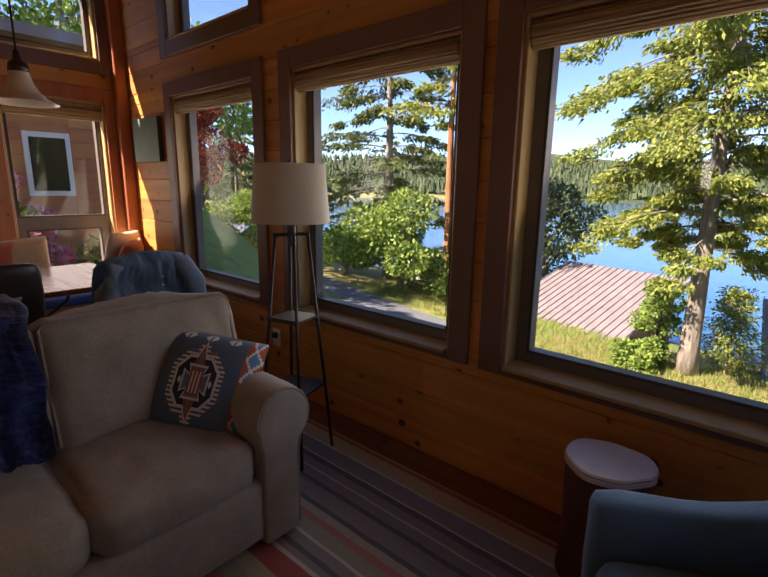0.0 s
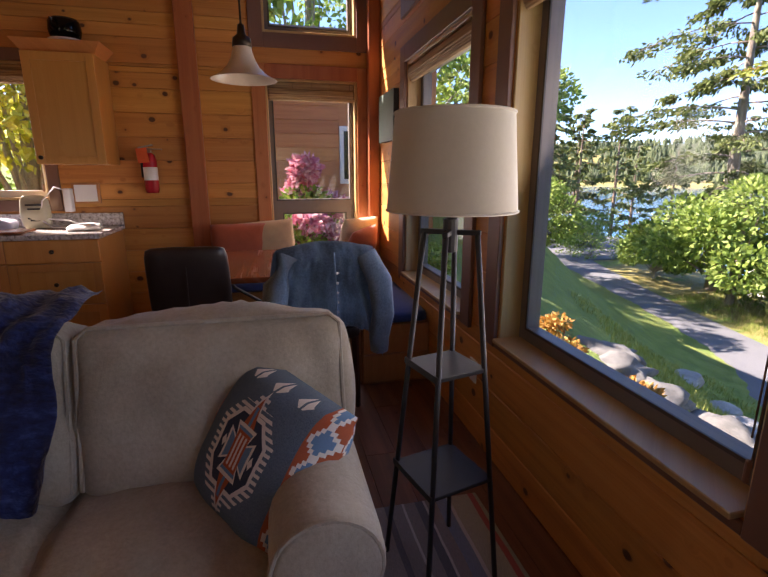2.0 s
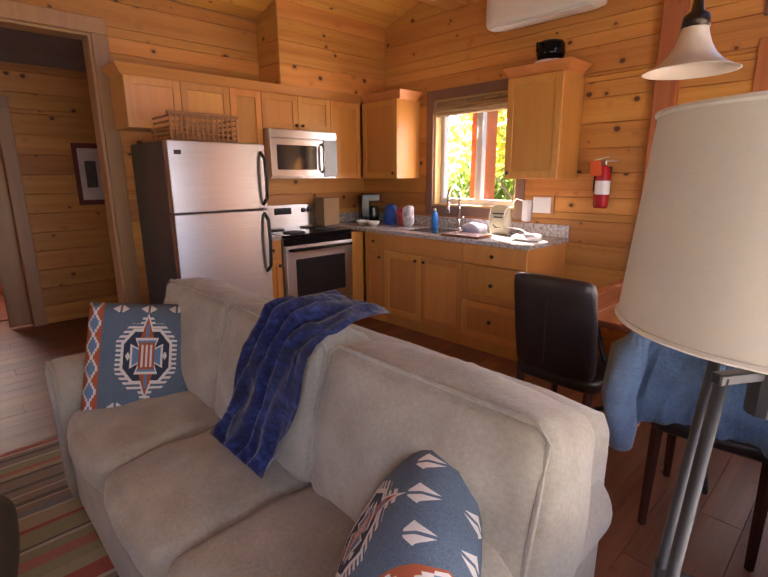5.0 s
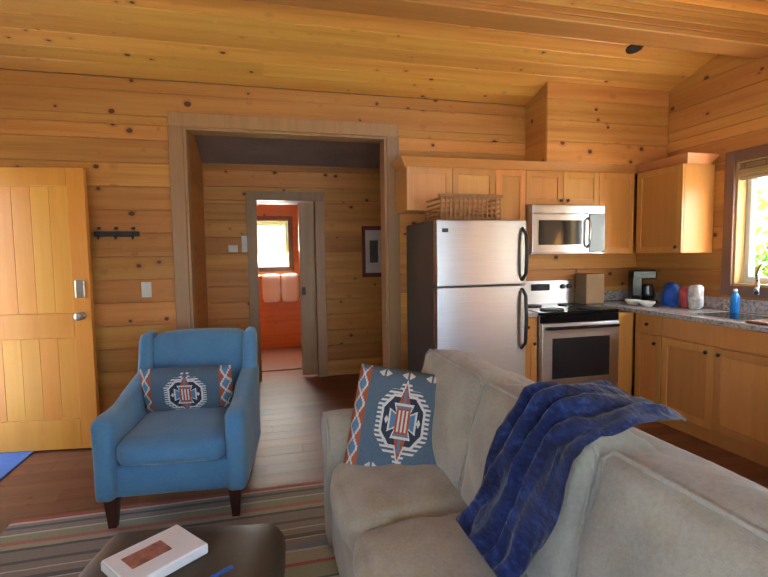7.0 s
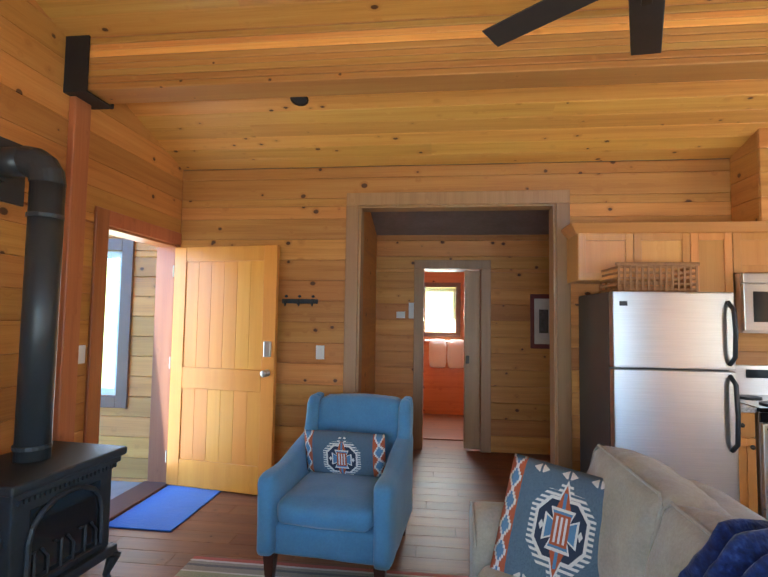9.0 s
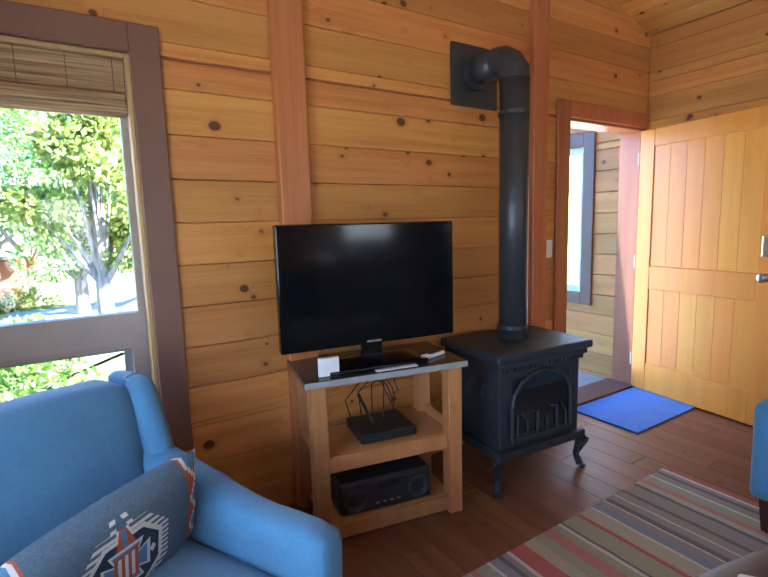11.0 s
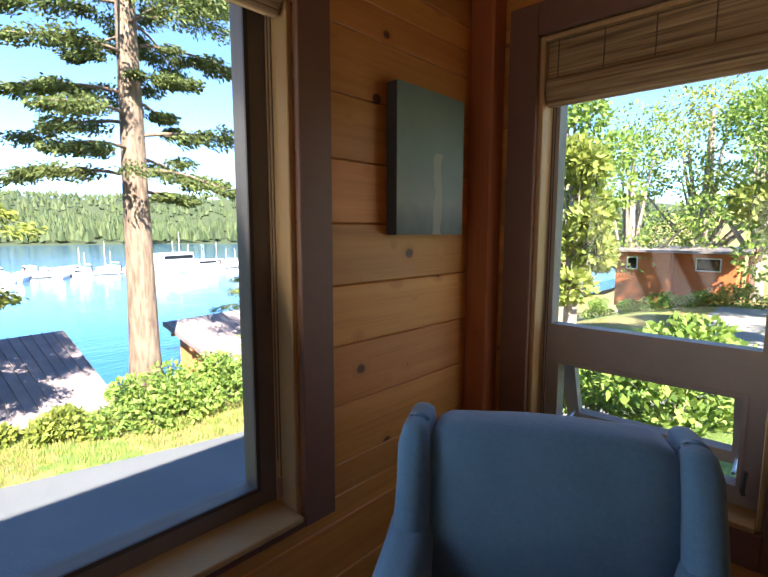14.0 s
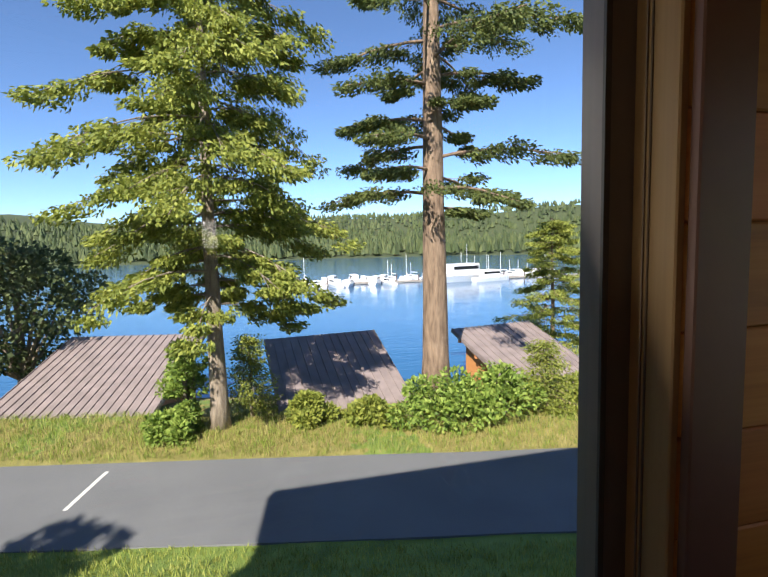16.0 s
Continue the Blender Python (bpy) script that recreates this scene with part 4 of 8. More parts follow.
# navy throw hanging over the middle of the back
def throw():
    bm = bmesh.new()
    path = [(-2.20, 0.90), (-2.185, 0.915), (-2.15, 0.93), (-2.10, 0.942), (-2.04, 0.952), (-1.95, 0.953), (-1.85, 0.93), (-1.785, 0.86), (-1.735, 0.745), (-1.70, 0.635), (-1.665, 0.555), (-1.62, 0.515)]
    n = 44
    grid = []
    for k in range((len(path) - 1) * 4 + 1):
        f = k / 4
        i = min(int(f), len(path) - 2)
        t = f - i
        x = path[i][0] * (1 - t) + path[i + 1][0] * t
        z = path[i][1] * (1 - t) + path[i + 1][1] * t
        s = k / ((len(path) - 1) * 4)
        row = []
        for j in range(n + 1):
            w = j / n - 0.5
            y = 0.13 + 0.09 * smooth_step(0.0, 0.35, s) - 0.05 * smooth_step(0.35, 1.0, s) + w * (0.26 + 0.12 * smooth_step(0.0, 0.35, s) - 0.05 * smooth_step(0.3, 0.9, s) + 0.02 * math.sin(s * 9)) + 0.02 * noise.noise(Vector((s * 9, 3 * w, 2)))
            fold = 0.026 * math.sin(w * 11 + s * 3 + 2.5 * noise.noise(Vector((w * 3, s * 4, 5)))) ** 2 + 0.022 * noise.noise(Vector((w * 6, s * 5, 1))) + 0.006 * noise.noise(Vector((w * 30, s * 30, 1)))
            row.append(bm.verts.new((x + fold * 0.6, y, z + 0.014 + fold)))
        grid.append(row)
    for a, b in zip(grid, grid[1:]):
        for j in range(n):
            bm.faces.new((a[j], a[j + 1], b[j + 1], b[j]))
    ret = bmesh.ops.solidify(bm, geom=bm.faces[:], thickness=0.02)
    return bm


tagged(link_mesh("throw_blanket", throw(), M_NAVY, True), "crumpled navy throw blanket over the sofa back", "blanket")

# ---- armchairs ----
def armchair(m, label):
    ch = thing("armchair", label, "armchair", m, "blue armchairs")
    part("base", soft(-0.37, 0.37, -0.40, 0.38, 0.16, 0.34, 0.03, 0.006, 8, 1), M_BLUE, ch, smooth=True)
    part("seat", soft(-0.265, 0.265, -0.20, 0.42, 0.335, 0.475, 0.045, 0.03, 12, 2, 0.004), M_BLUE, ch, smooth=True)
    for s in (1, -1):
        bm = soft(-0.055, 0.055, -0.40, 0.43, 0.16, 0.60, 0.04, 0.006, 10, 3)
        for v in bm.verts:
            v.co.z += 0.20 * max(0, 0.15 - v.co.y) if v.co.z > 0.4 else 0
            v.co.x *= 1 + 0.25 * max(0, v.co.z - 0.4)
        part("arm", bm, M_BLUE, ch, smooth=True, at=pose(s * 0.325, 0, 0))
        wing = soft(-0.04, 0.04, -0.13, 0.10, 0.45, 0.915, 0.035, 0.004, 8, 4)
        for v in wing.verts:
            v.co.y -= 0.22 * (v.co.z - 0.45)
            v.co.y -= 0.10 * max(0, v.co.z - 0.55) if v.co.y > -0.1 else 0
        part("wing", wing, M_BLUE, ch, smooth=True, at=pose(s * 0.325, -0.27, 0))
    back = soft(-0.29, 0.29, -0.09, 0.07, 0.36, 0.905, 0.04, 0.012, 12, 5)
    for v in back.verts:
        v.co.y -= 0.24 * (v.co.z - 0.45)
        if v.co.z > 0.8:
            v.co.z += 0.008 * (1 - (v.co.x / 0.29) ** 2)
    part("backrest", back, M_BLUE, ch, smooth=True, at=pose(0, -0.30, 0))
    for x in (-0.31, 0.31):
        for y, lean in ((0.36, 0.0), (-0.34, -0.05)):
            bm = bmesh.new()
            rings = [[bm.verts.new((x + sx * r, y + sy * r + (lean if z < 0.05 else 0), z)) for sx, sy in ((-1, -1), (1, -1), (1, 1), (-1, 1))] for z, r in ((0.0, 0.018), (0.17, 0.032))]
            for k in range(4):
                bm.faces.new((rings[0][k], rings[0][(k + 1) % 4], rings[1][(k + 1) % 4], rings[1][k]))
            bm.faces.new(rings[0][::-1])
            part("leg", bm, M_DARKWOOD, ch, "dark stained leg")
    return ch


armchair(pose(-0.57, -1.62, 0.0, 0, 0, -5), "blue velvet armchair with short wings facing the windows")
armchair(pose(0.29, 1.145, 0.0, 0, 0, 118), "blue velvet armchair with short wings in the window corner")
cushion("lumbar_cushion", 0.52, 0.29, 0.14, pose(-0.565, -1.66, 0.615, -14, 0, -5), M_PRINT_LONG, "oblong slate cushion with medallion print on the armchair", group="lumbar cushions")
cushion("lumbar_cushion", 0.52, 0.31, 0.14, pose(0.315, 1.155, 0.60, -16, 6, 119), M_PRINT_LONG, "oblong slate cushion with medallion print on the armchair", group="lumbar cushions")

# ---- ottoman, book, stump ----
ott = thing("ottoman", "low dark brown upholstered ottoman with a flat top", "ottoman", pose(-0.69, -0.14, 0, 0, 0, -10))
part("top", soft(-0.33, 0.33, -0.40, 0.40, 0.14, 0.385, 0.07, 0.015, 12, 3), M_OTTOMAN, ott, smooth=True)
for x in (-0.25, 0.25):
    for y in (-0.31, 0.31):
        part("leg", tube([(x, y, 0.0), (x * 0.95, y * 0.95, 0.18)], [0.018, 0.028], 8), M_DARKWOOD, ott)
bk = thing("book", "closed white guest book lying on the ottoman", "book", pose(-0.655, -0.27, 0.402, 0, 0, 38))
part("cover", box(-0.13, 0.13, -0.10, 0.10, 0.0, 0.035, 0.004), M_WHITE, bk)
part("pages", box(-0.125, 0.133, -0.096, 0.096, 0.004, 0.031, 0), plain("paper_edge", (0.6, 0.57, 0.5), 0.9), bk)
part("cover_picture", box(-0.04, 0.09, -0.05, 0.03, 0.035, 0.0362, 0), plain("cover_print", (0.35, 0.14, 0.10), 0.5, vary=0.6, scale=25), bk)
tagged(link_mesh("pen", tube([(-0.82, -0.12, 0.405), (-0.90, -0.17, 0.405)], 0.006), M_MAT), "blue pen lying on the ottoman", "pen")
st = thing("stump_table", "tree stump side table with a pale cut top", "side table", pose(-0.31, 1.64, 0))


def stump(r, z0, z1, k):
    prof = lathe([(r * 1.0, z0), (r * 0.97, z0 + 0.1 * k), (r * 0.95, (z0 + z1) / 2), (r, z1 - 0.006), (r - 0.006, z1), (0.0, z1)], 40)
    for v in prof.verts:
        a = math.atan2(v.co.y, v.co.x)
        f = 1 + 0.06 * math.sin(2 * a + 1) + 0.05 * math.sin(3 * a) + 0.02 * math.sin(7 * a + 2)
        v.co.x, v.co.y = v.co.x * f, v.co.y * f
    return prof


part("trunk", stump(0.135, 0.0, 0.455, 1), plain("stump_bark", (0.10, 0.035, 0.02), 0.6, vary=0.3, scale=12, bump=0.5), st, smooth=True)
part("top", stump(0.140, 0.455, 0.485, 0.1), plain("pale_cut_wood", (0.62, 0.55, 0.50), 0.25, vary=0.1, scale=10), st)

# ---- floor lamp ----
lamp = thing("floor_lamp", "black metal shelf lamp with a cream linen drum shade", "floor lamp", pose(-1.775, 1.43, 0, 0, 0, 14))
for sx in (-1, 1):
    for sy in (-1, 1):
        part("leg", tube([(sx * 0.135, sy * 0.135, 0.0), (sx * 0.055, sy * 0.055, 1.165)], 0.0085, 10), M_BLACK, lamp, smooth=True)
for z, r in ((0.37, 0.115), (0.74, 0.090)):
    sh = part("shelf", box(-r, r, -r, r, z, z + 0.014, 0.002), M_BLACK, lamp)
    part("shelf_edge", box(-r - 0.004, r + 0.004, -r - 0.004, -r, z - 0.002, z + 0.02, 0), M_BLACK, sh)
for ang in (45, 135):
    part("cross_bar", box(-0.088, 0.088, -0.008, 0.008, 1.155, 1.17, 0.002, rot=pose(0, 0, 0, 0, 0, ang)), M_BLACK, lamp)
part("stem", tube([(0, 0, 1.12), (0, 0, 1.483)], 0.014, 10), M_BRONZE, lamp)
part("socket", lathe([(0.0, 1.10), (0.022, 1.105), (0.022, 1.20), (0.0, 1.21)], 12), M_BLACK, lamp)
shade = part("shade", lathe([(0.186, 1.225), (0.164, 1.487)], 48), M_SHADE, lamp, "cream linen drum shade", smooth=True)
part("shade_lining", lathe([(0.162, 1.486), (0.184, 1.226)], 48), M_SHADE, shade, smooth=True)
for r, z in ((0.186, 1.225), (0.164, 1.487)):
    part("rim", tube([(r * math.cos(a * math.pi / 18), r * math.sin(a * math.pi / 18), z) for a in range(37)], 0.004, 6), M_SHADE, shade)
part("finial", lathe([(0, 1.482), (0.008, 1.484), (0.006, 1.507), (0, 1.517)], 10), M_BRONZE, lamp)
for a in range(3):
    part("spider", tube([(0, 0, 1.482), (0.163 * math.cos(a * 2.1), 0.163 * math.sin(a * 2.1), 1.482)], 0.003, 5), M_BRONZE, lamp)

# ---- television, stand, stove ----
ts = thing("tv_stand", "pine television stand with a dark granite top and open shelves", "tv stand", pose(0.92, 0.01, 0, 0, 0, -10.8))
part("top", box(-0.21, 0.21, -0.385, 0.385, 0.725, 0.755, 0.003), plain("dark_stone_top", (0.045, 0.04, 0.04), 0.15, vary=0.4, scale=40), ts, "polished dark stone top")
part("top_edge", box(-0.213, -0.21, -0.385, 0.385, 0.727, 0.753, 0), plain("stone_edge", (0.30, 0.30, 0.29), 0.5), ts)
for x in (-0.165, 0.165):
    for y in (-0.325, 0.325):
        part("leg", box(x - 0.035, x + 0.035, y - 0.035, y + 0.035, 0.0, 0.725, 0.004), M_STAND, ts)
for z in (0.06, 0.375):
    part("shelf", box(-0.15, 0.15, -0.32, 0.32, z, z + 0.02, 0.002), M_STAND, ts)
    for x in (-0.18, 0.165):
        part("rail", box(x, x + 0.02, -0.29, 0.29, z - 0.05, z + 0.022, 0.003), M_STAND, ts)
for y in (-0.34, 0.32):
    for z in (0.38, 0.66):
        part("rail", box(-0.13, 0.13, y, y + 0.02, z, z + 0.055, 0.003), M_STAND, ts)
tv = thing("television", "flat black television on the stand", "television", pose(0.86, 0.05, 0.748, 0, 0, -8.8))
part("body", box(-0.01, 0.04, -0.425, 0.425, 0.105, 0.655, 0.008, 2), M_SCREEN, tv)
part("screen", box(-0.0125, -0.0098, -0.405, 0.405, 0.135, 0.637, 0), M_SCREEN, tv, "dark glossy screen")
part("neck", box(0.012, 0.04, -0.05, 0.05, 0.015, 0.12, 0.004), M_SCREEN, tv)
part("foot", soft(-0.10, 0.12, -0.24, 0.24, 0.0075, 0.026, 0.008, 0.0, 6, 1, 0), M_SCREEN, tv, smooth=True)
part("badge", box(-0.0128, -0.0122, -0.035, 0.035, 0.115, 0.124, 0), M_NICKEL, tv)
M4 = pose(0.92, 0.01, 0, 0, 0, -10.8)
tagged(link_mesh("receiver", box(-0.12, 0.12, -0.16, 0.12, 0.396, 0.44, 0.006, rot=M4), M_BLACK), "black receiver box on the stand's shelf", "receiver")
tagged(link_mesh("video_player", box(-0.14, 0.12, -0.22, 0.24, 0.081, 0.235, 0.012, rot=M4), M_BLACK), "black case of the stereo on the lowest shelf", "player")
router = thing("router", "small black router with an upright aerial and loose cables", "router", M4 @ pose(-0.02, 0.0, 0.441))
part("aerial", tube([(0.02, 0.02, 0.0), (0.03, 0.05, 0.07), (0.03, 0.085, 0.15)], 0.008, 6), M_BLACK, router)
for k in range(4):
    part("cable", tube([(0.12 - 0.02 * k, 0.10 - 0.05 * k, 0.0), (0.14, 0.12 - 0.07 * k, 0.09 + 0.03 * k), (0.13, 0.02 - 0.05 * k, 0.20), (0.15, -0.08 - 0.03 * k, 0.15 - 0.02 * k), (0.13, -0.14, 0.03 * k)], 0.0035, 5), M_BLACK, router)
hifi = thing("stereo", "black stereo with two round loudspeakers on the lowest shelf", "stereo", M4)
part("fascia", box(-0.148, -0.1405, -0.21, 0.23, 0.09, 0.225, 0.003), M_BLACK, hifi)
for y in (-0.145, 0.165):
    part("speaker_ring", lathe([(0.056, 0.0), (0.056, 0.010), (0.048, 0.012), (0.046, 0.004), (0.02, -0.004), (0.0, 0.002)], 24, m=pose(-0.148, y, 0.155, 0, -90)), M_IRON, hifi, smooth=True)
part("display", box(-0.150, -0.1485, -0.05, 0.06, 0.185, 0.212, 0), M_DARKGLASS, hifi)
for k in range(4):
    part("button", box(-0.1505, -0.1485, -0.055 + 0.035 * k, -0.035 + 0.035 * k, 0.115, 0.125, 0), M_NICKEL, hifi)
nt = tagged(link_mesh("notice_card", box(-0.16, -0.14, 0.22, 0.31, 0.756, 0.836, 0.002, rot=M4), M_WHITE), "small white card standing on the stand", "card")
tagged(link_mesh("paper_leaflet", box(-0.19, -0.06, -0.14, 0.06, 0.7555, 0.758, 0, rot=M4), M_WHITE), "white leaflet lying before the television", "paper")
rc = thing("remote_control", "black and white remote controls on the stand", "remote control", M4 @ pose(-0.08, -0.27, 0.756, 0, 0, 25))
part("body", box(-0.02, 0.02, -0.075, 0.075, 0, 0.018, 0.005), M_WHITE, rc)
part("buttons", box(-0.012, 0.012, -0.06, 0.03, 0.018, 0.0205, 0), M_BLACK, rc)

stove = thing("gas_stove", "black cast iron heating stove with arched glass door", "stove", pose(0.84, -0.85, 0, 0, 0, -4.5))
part("body", box(-0.21, 0.21, -0.285, 0.285, 0.21, 0.70, 0.012, 2), M_IRON, stove)
part("top", box(-0.26, 0.24, -0.335, 0.335, 0.70, 0.745, 0.016, 3), M_IRON, stove)
part("cornice", box(-0.24, 0.22, -0.315, 0.315, 0.665, 0.70, 0.012, 2), M_IRON, stove)
part("plinth", box(-0.245, 0.225, -0.31, 0.31, 0.185, 0.235, 0.014, 2), M_IRON, stove)
for i in range(22):
    part("dentil", box(-0.235, -0.215, -0.285 + i * 0.026, -0.270 + i * 0.026, 0.645, 0.665, 0), M_IRON, stove)
part("glass", box(-0.214, -0.208, -0.20, 0.20, 0.30, 0.60, 0), M_DARKGLASS, stove, "smoked firebox glass")
for i in range(9):
    a0, a1 = math.pi * i / 8 - 0.001, math.pi * (i + 1) / 8
    if i < 8:
        part("arch", tube([(-0.222, 0.21 * math.cos(a0), 0.46 + 0.16 * math.sin(a0)), (-0.222, 0.21 * math.cos(a1), 0.46 + 0.16 * math.sin(a1))], 0.013, 6), M_IRON, stove)
for y in (-0.21, 0.21):
    part("door_frame", tube([(-0.222, y, 0.27), (-0.222, y, 0.46)], 0.013, 6), M_IRON, stove)
part("door_frame", tube([(-0.222, -0.21, 0.27), (-0.222, 0.21, 0.27)], 0.013, 6), M_IRON, stove)
for i in range(6):
    y = -0.175 + i * 0.07
    part("grille_bar", tube([(-0.222, y, 0.27), (-0.222, y, 0.36 + 0.05 * (i % 2)), (-0.222, y + 0.035, 0.41)], 0.007, 5), M_IRON, stove)
for s in (1, -1):
    for k in range(3):
        part("side_tracery", tube([(-0.12 + k * 0.12 + 0.05 * math.cos(a * math.pi / 8), s * 0.288, 0.47 + 0.1 * math.sin(a * math.pi / 8)) for a in range(9)], 0.007, 5), M_IRON, stove)
for sx in (-1, 1):
    for sy in (-1, 1):
        part("leg", tube([(sx * 0.20, sy * 0.28, 0.21), (sx * 0.225, sy * 0.31, 0.17), (sx * 0.20, sy * 0.285, 0.08), (sx * 0.215, sy * 0.30, 0.02), (sx * 0.225, sy * 0.31, 0.0)], [0.04, 0.036, 0.018, 0.02, 0.028], 8), M_IRON, stove)
pipe = thing("stove_pipe", "black stove pipe rising to a wall plate", "stove pipe")
M_PIPE = plain("matt_black_pipe", (0.045, 0.05, 0.055), 0.38, 0.2, vary=0.1)
part("riser", tube([(0.86, -0.865, 0.746), (0.86, -0.865, 2.14)], 0.078, 20), M_PIPE, pipe, smooth=True)


def pipe_elbow(x, y, z, bend, radius):
    """A quarter bend from upright to level, in four mitred pieces."""
    bm, rings = bmesh.new(), []
    for k in range(5):
        a = math.pi / 8 * k
        c = Vector((x + bend * (1 - math.cos(a)), y, z + bend * math.sin(a)))
        across = Vector((math.cos(a), 0, -math.sin(a)))
        rings.append([bm.verts.new(c + radius * (math.cos(q * math.pi / 12) * across + math.sin(q * math.pi / 12) * Vector((0, 1, 0)))) for q in range(24)])
    for ra, rb in zip(rings, rings[1:]):
        for q in range(24):
            bm.faces.new((ra[q], ra[(q + 1) % 24], rb[(q + 1) % 24], rb[q]))
    return bm


part("elbow", pipe_elbow(0.86, -0.865, 2.13, 0.12, 0.082), M_PIPE, pipe)
part("horizontal_pipe", tube([(0.975, -0.865, 2.25), (1.165, -0.865, 2.25)], 0.078, 20), M_PIPE, pipe, smooth=True)
for z in (1.95, 0.80):
    part("joint_ring", tube([(0.86, -0.86, z), (0.86, -0.86, z + 0.02)], 0.083, 20), M_PIPE, pipe)
part("wall_ring", tube([(1.12, -0.87, 2.25), (1.16, -0.87, 2.25)], 0.10, 20), M_PIPE, pipe)
part("wall_plate", box(1.165, 1.188, -1.05, -0.70, 2.06, 2.40, 0.004), M_PIPE, pipe)

# ---- pictures on the north wall ----
def canvas(x0, x1, z0, z1, d, label):
    th = thing("canvas_picture", label, "picture")
    part("canvas", box(x0, x1, YN - d, YN - 0.001, z0, z1, 0.003), M_CANVAS_SIDE, th)
    part("painting", box(x0, x1, YN - d - 0.002, YN - d - 0.0005, z0, z1, 0), M_CANVAS, th)
    return th


def painting():
    m = Mat("misty_lake_painting", 0.7)
    sep = m.n.new("ShaderNodeSeparateXYZ")
    m.link(m.tc, sep.inputs[0])
    w = m.math("ADD", sep.outputs[2], m.math("MULTIPLY", m.math("SUBTRACT", m.noise(9, 4), 0.5), 0.12))
    base = m.ramp(m.math("SUBTRACT", w, 1.0), (0.40, (0.10, 0.13, 0.12)), (0.50, (0.26, 0.30, 0.26)), (0.62, (0.20, 0.27, 0.24)), (0.86, (0.11, 0.16, 0.13)))
    glow = m.math("LESS_THAN", m.math("ABSOLUTE", m.math("SUBTRACT", m.math("ADD", sep.outputs[0], m.math("MULTIPLY", m.noise(9, 3), 0.10)), 0.90)), 0.022)
    m.color(m.mix(m.math("MULTIPLY", m.math("MULTIPLY", glow, m.math("LESS_THAN", sep.outputs[2], 1.66)), 0.35), base, (0.55, 0.48, 0.36)))
    m.bump(m.noise(200, 3), 0.2, 0.002)
    return m.m


M_CANVAS = painting()
M_CANVAS_SIDE = plain("canvas_side", (0.045, 0.05, 0.05), 0.8)
canvas(0.64, 1.0, 1.39, 1.855, 0.045, "misty green lake painting on stretched canvas")
canvas(-4.53, -4.05, 1.57, 1.93, 0.04, "small dark canvas picture in the dining corner")

# ---- dining corner ----
bench = thing("corner_bench", "built-in pine bench box along two walls", "bench")
part("front", box(-4.755, -3.26, 1.44, 1.884, 0.0, 0.40, 0.004), M_STAND, bench)
part("front", box(-4.755, -4.30, 0.44, 1.439, 0.0, 0.40, 0.004), M_STAND, bench)
for i in range(2):
    part("board", box(-3.26, -3.245, 1.45, 1.88, 0.02 + 0.19 * i, 0.205 + 0.19 * i, 0.004), M_STAND, bench)
    part("board", box(-4.29, -3.27, 1.425, 1.44, 0.02 + 0.19 * i, 0.205 + 0.19 * i, 0.004), M_STAND, bench)
tagged(link_mesh("bench_cushion", soft(-4.74, -3.24, 1.42, 1.87, 0.402, 0.485, 0.03, 0.01, 10, 2, 0.002), M_CUSHION_BLUE, True), "blue bench cushion beneath the lake window", "cushion", "bench cushions")
tagged(link_mesh("bench_cushion", soft(-4.74, -4.28, 0.45, 1.41, 0.402, 0.485, 0.03, 0.01, 10, 3, 0.002), M_CUSHION_BLUE, True), "blue bench cushion beneath the end window", "cushion", "bench cushions")
cushion("pillow", 0.44, 0.44, 0.16, pose(-4.60, 0.66, 0.71, -14, 0, -84), M_RUST, "rust coloured pillow leaning on the bench", "pillow", "bench pillows")
cushion("pillow", 0.44, 0.44, 0.16, pose(-4.64, 0.90, 0.72, -10, 4, -90), M_TAN, "tan pillow leaning on the bench", "pillow", "bench pillows")
cushion("pillow", 0.44, 0.46, 0.16, pose(-4.56, 1.66, 0.73, -12, 0, -52), M_CREAM, "cream pillow in the bench corner", "pillow", "bench pillows")
cushion("pillow", 0.40, 0.40, 0.16, pose(-4.40, 1.66, 0.69, -14, 5, -38), M_RUST, "rust pillow in the bench corner", "pillow", "bench pillows")
table = thing("dining_table", "reddish wooden dining table on iron scroll legs", "table", pose(-3.62, 0.86, 0))
part("tabletop", box(-0.62, 0.40, -0.48, 0.44, 0.715, 0.75, 0.008, 2), M_TABLE, table)
for x in (-0.45, 0.25):
    part("iron_leg", tube([(x, -0.3, 0.0), (x, -0.28, 0.2), (x, 0.0, 0.36), (x, 0.25, 0.2), (x, 0.28, 0.0)], 0.013, 6), M_IRON, table)
    part("iron_leg", tube([(x, -0.28, 0.71), (x, -0.22, 0.5), (x, 0.0, 0.36), (x, 0.2, 0.5), (x, 0.26, 0.71)], 0.013, 6), M_IRON, table)
part("stretcher", tube([(-0.45, 0, 0.36), (0.25, 0, 0.36)], 0.012, 6), M_IRON, table)


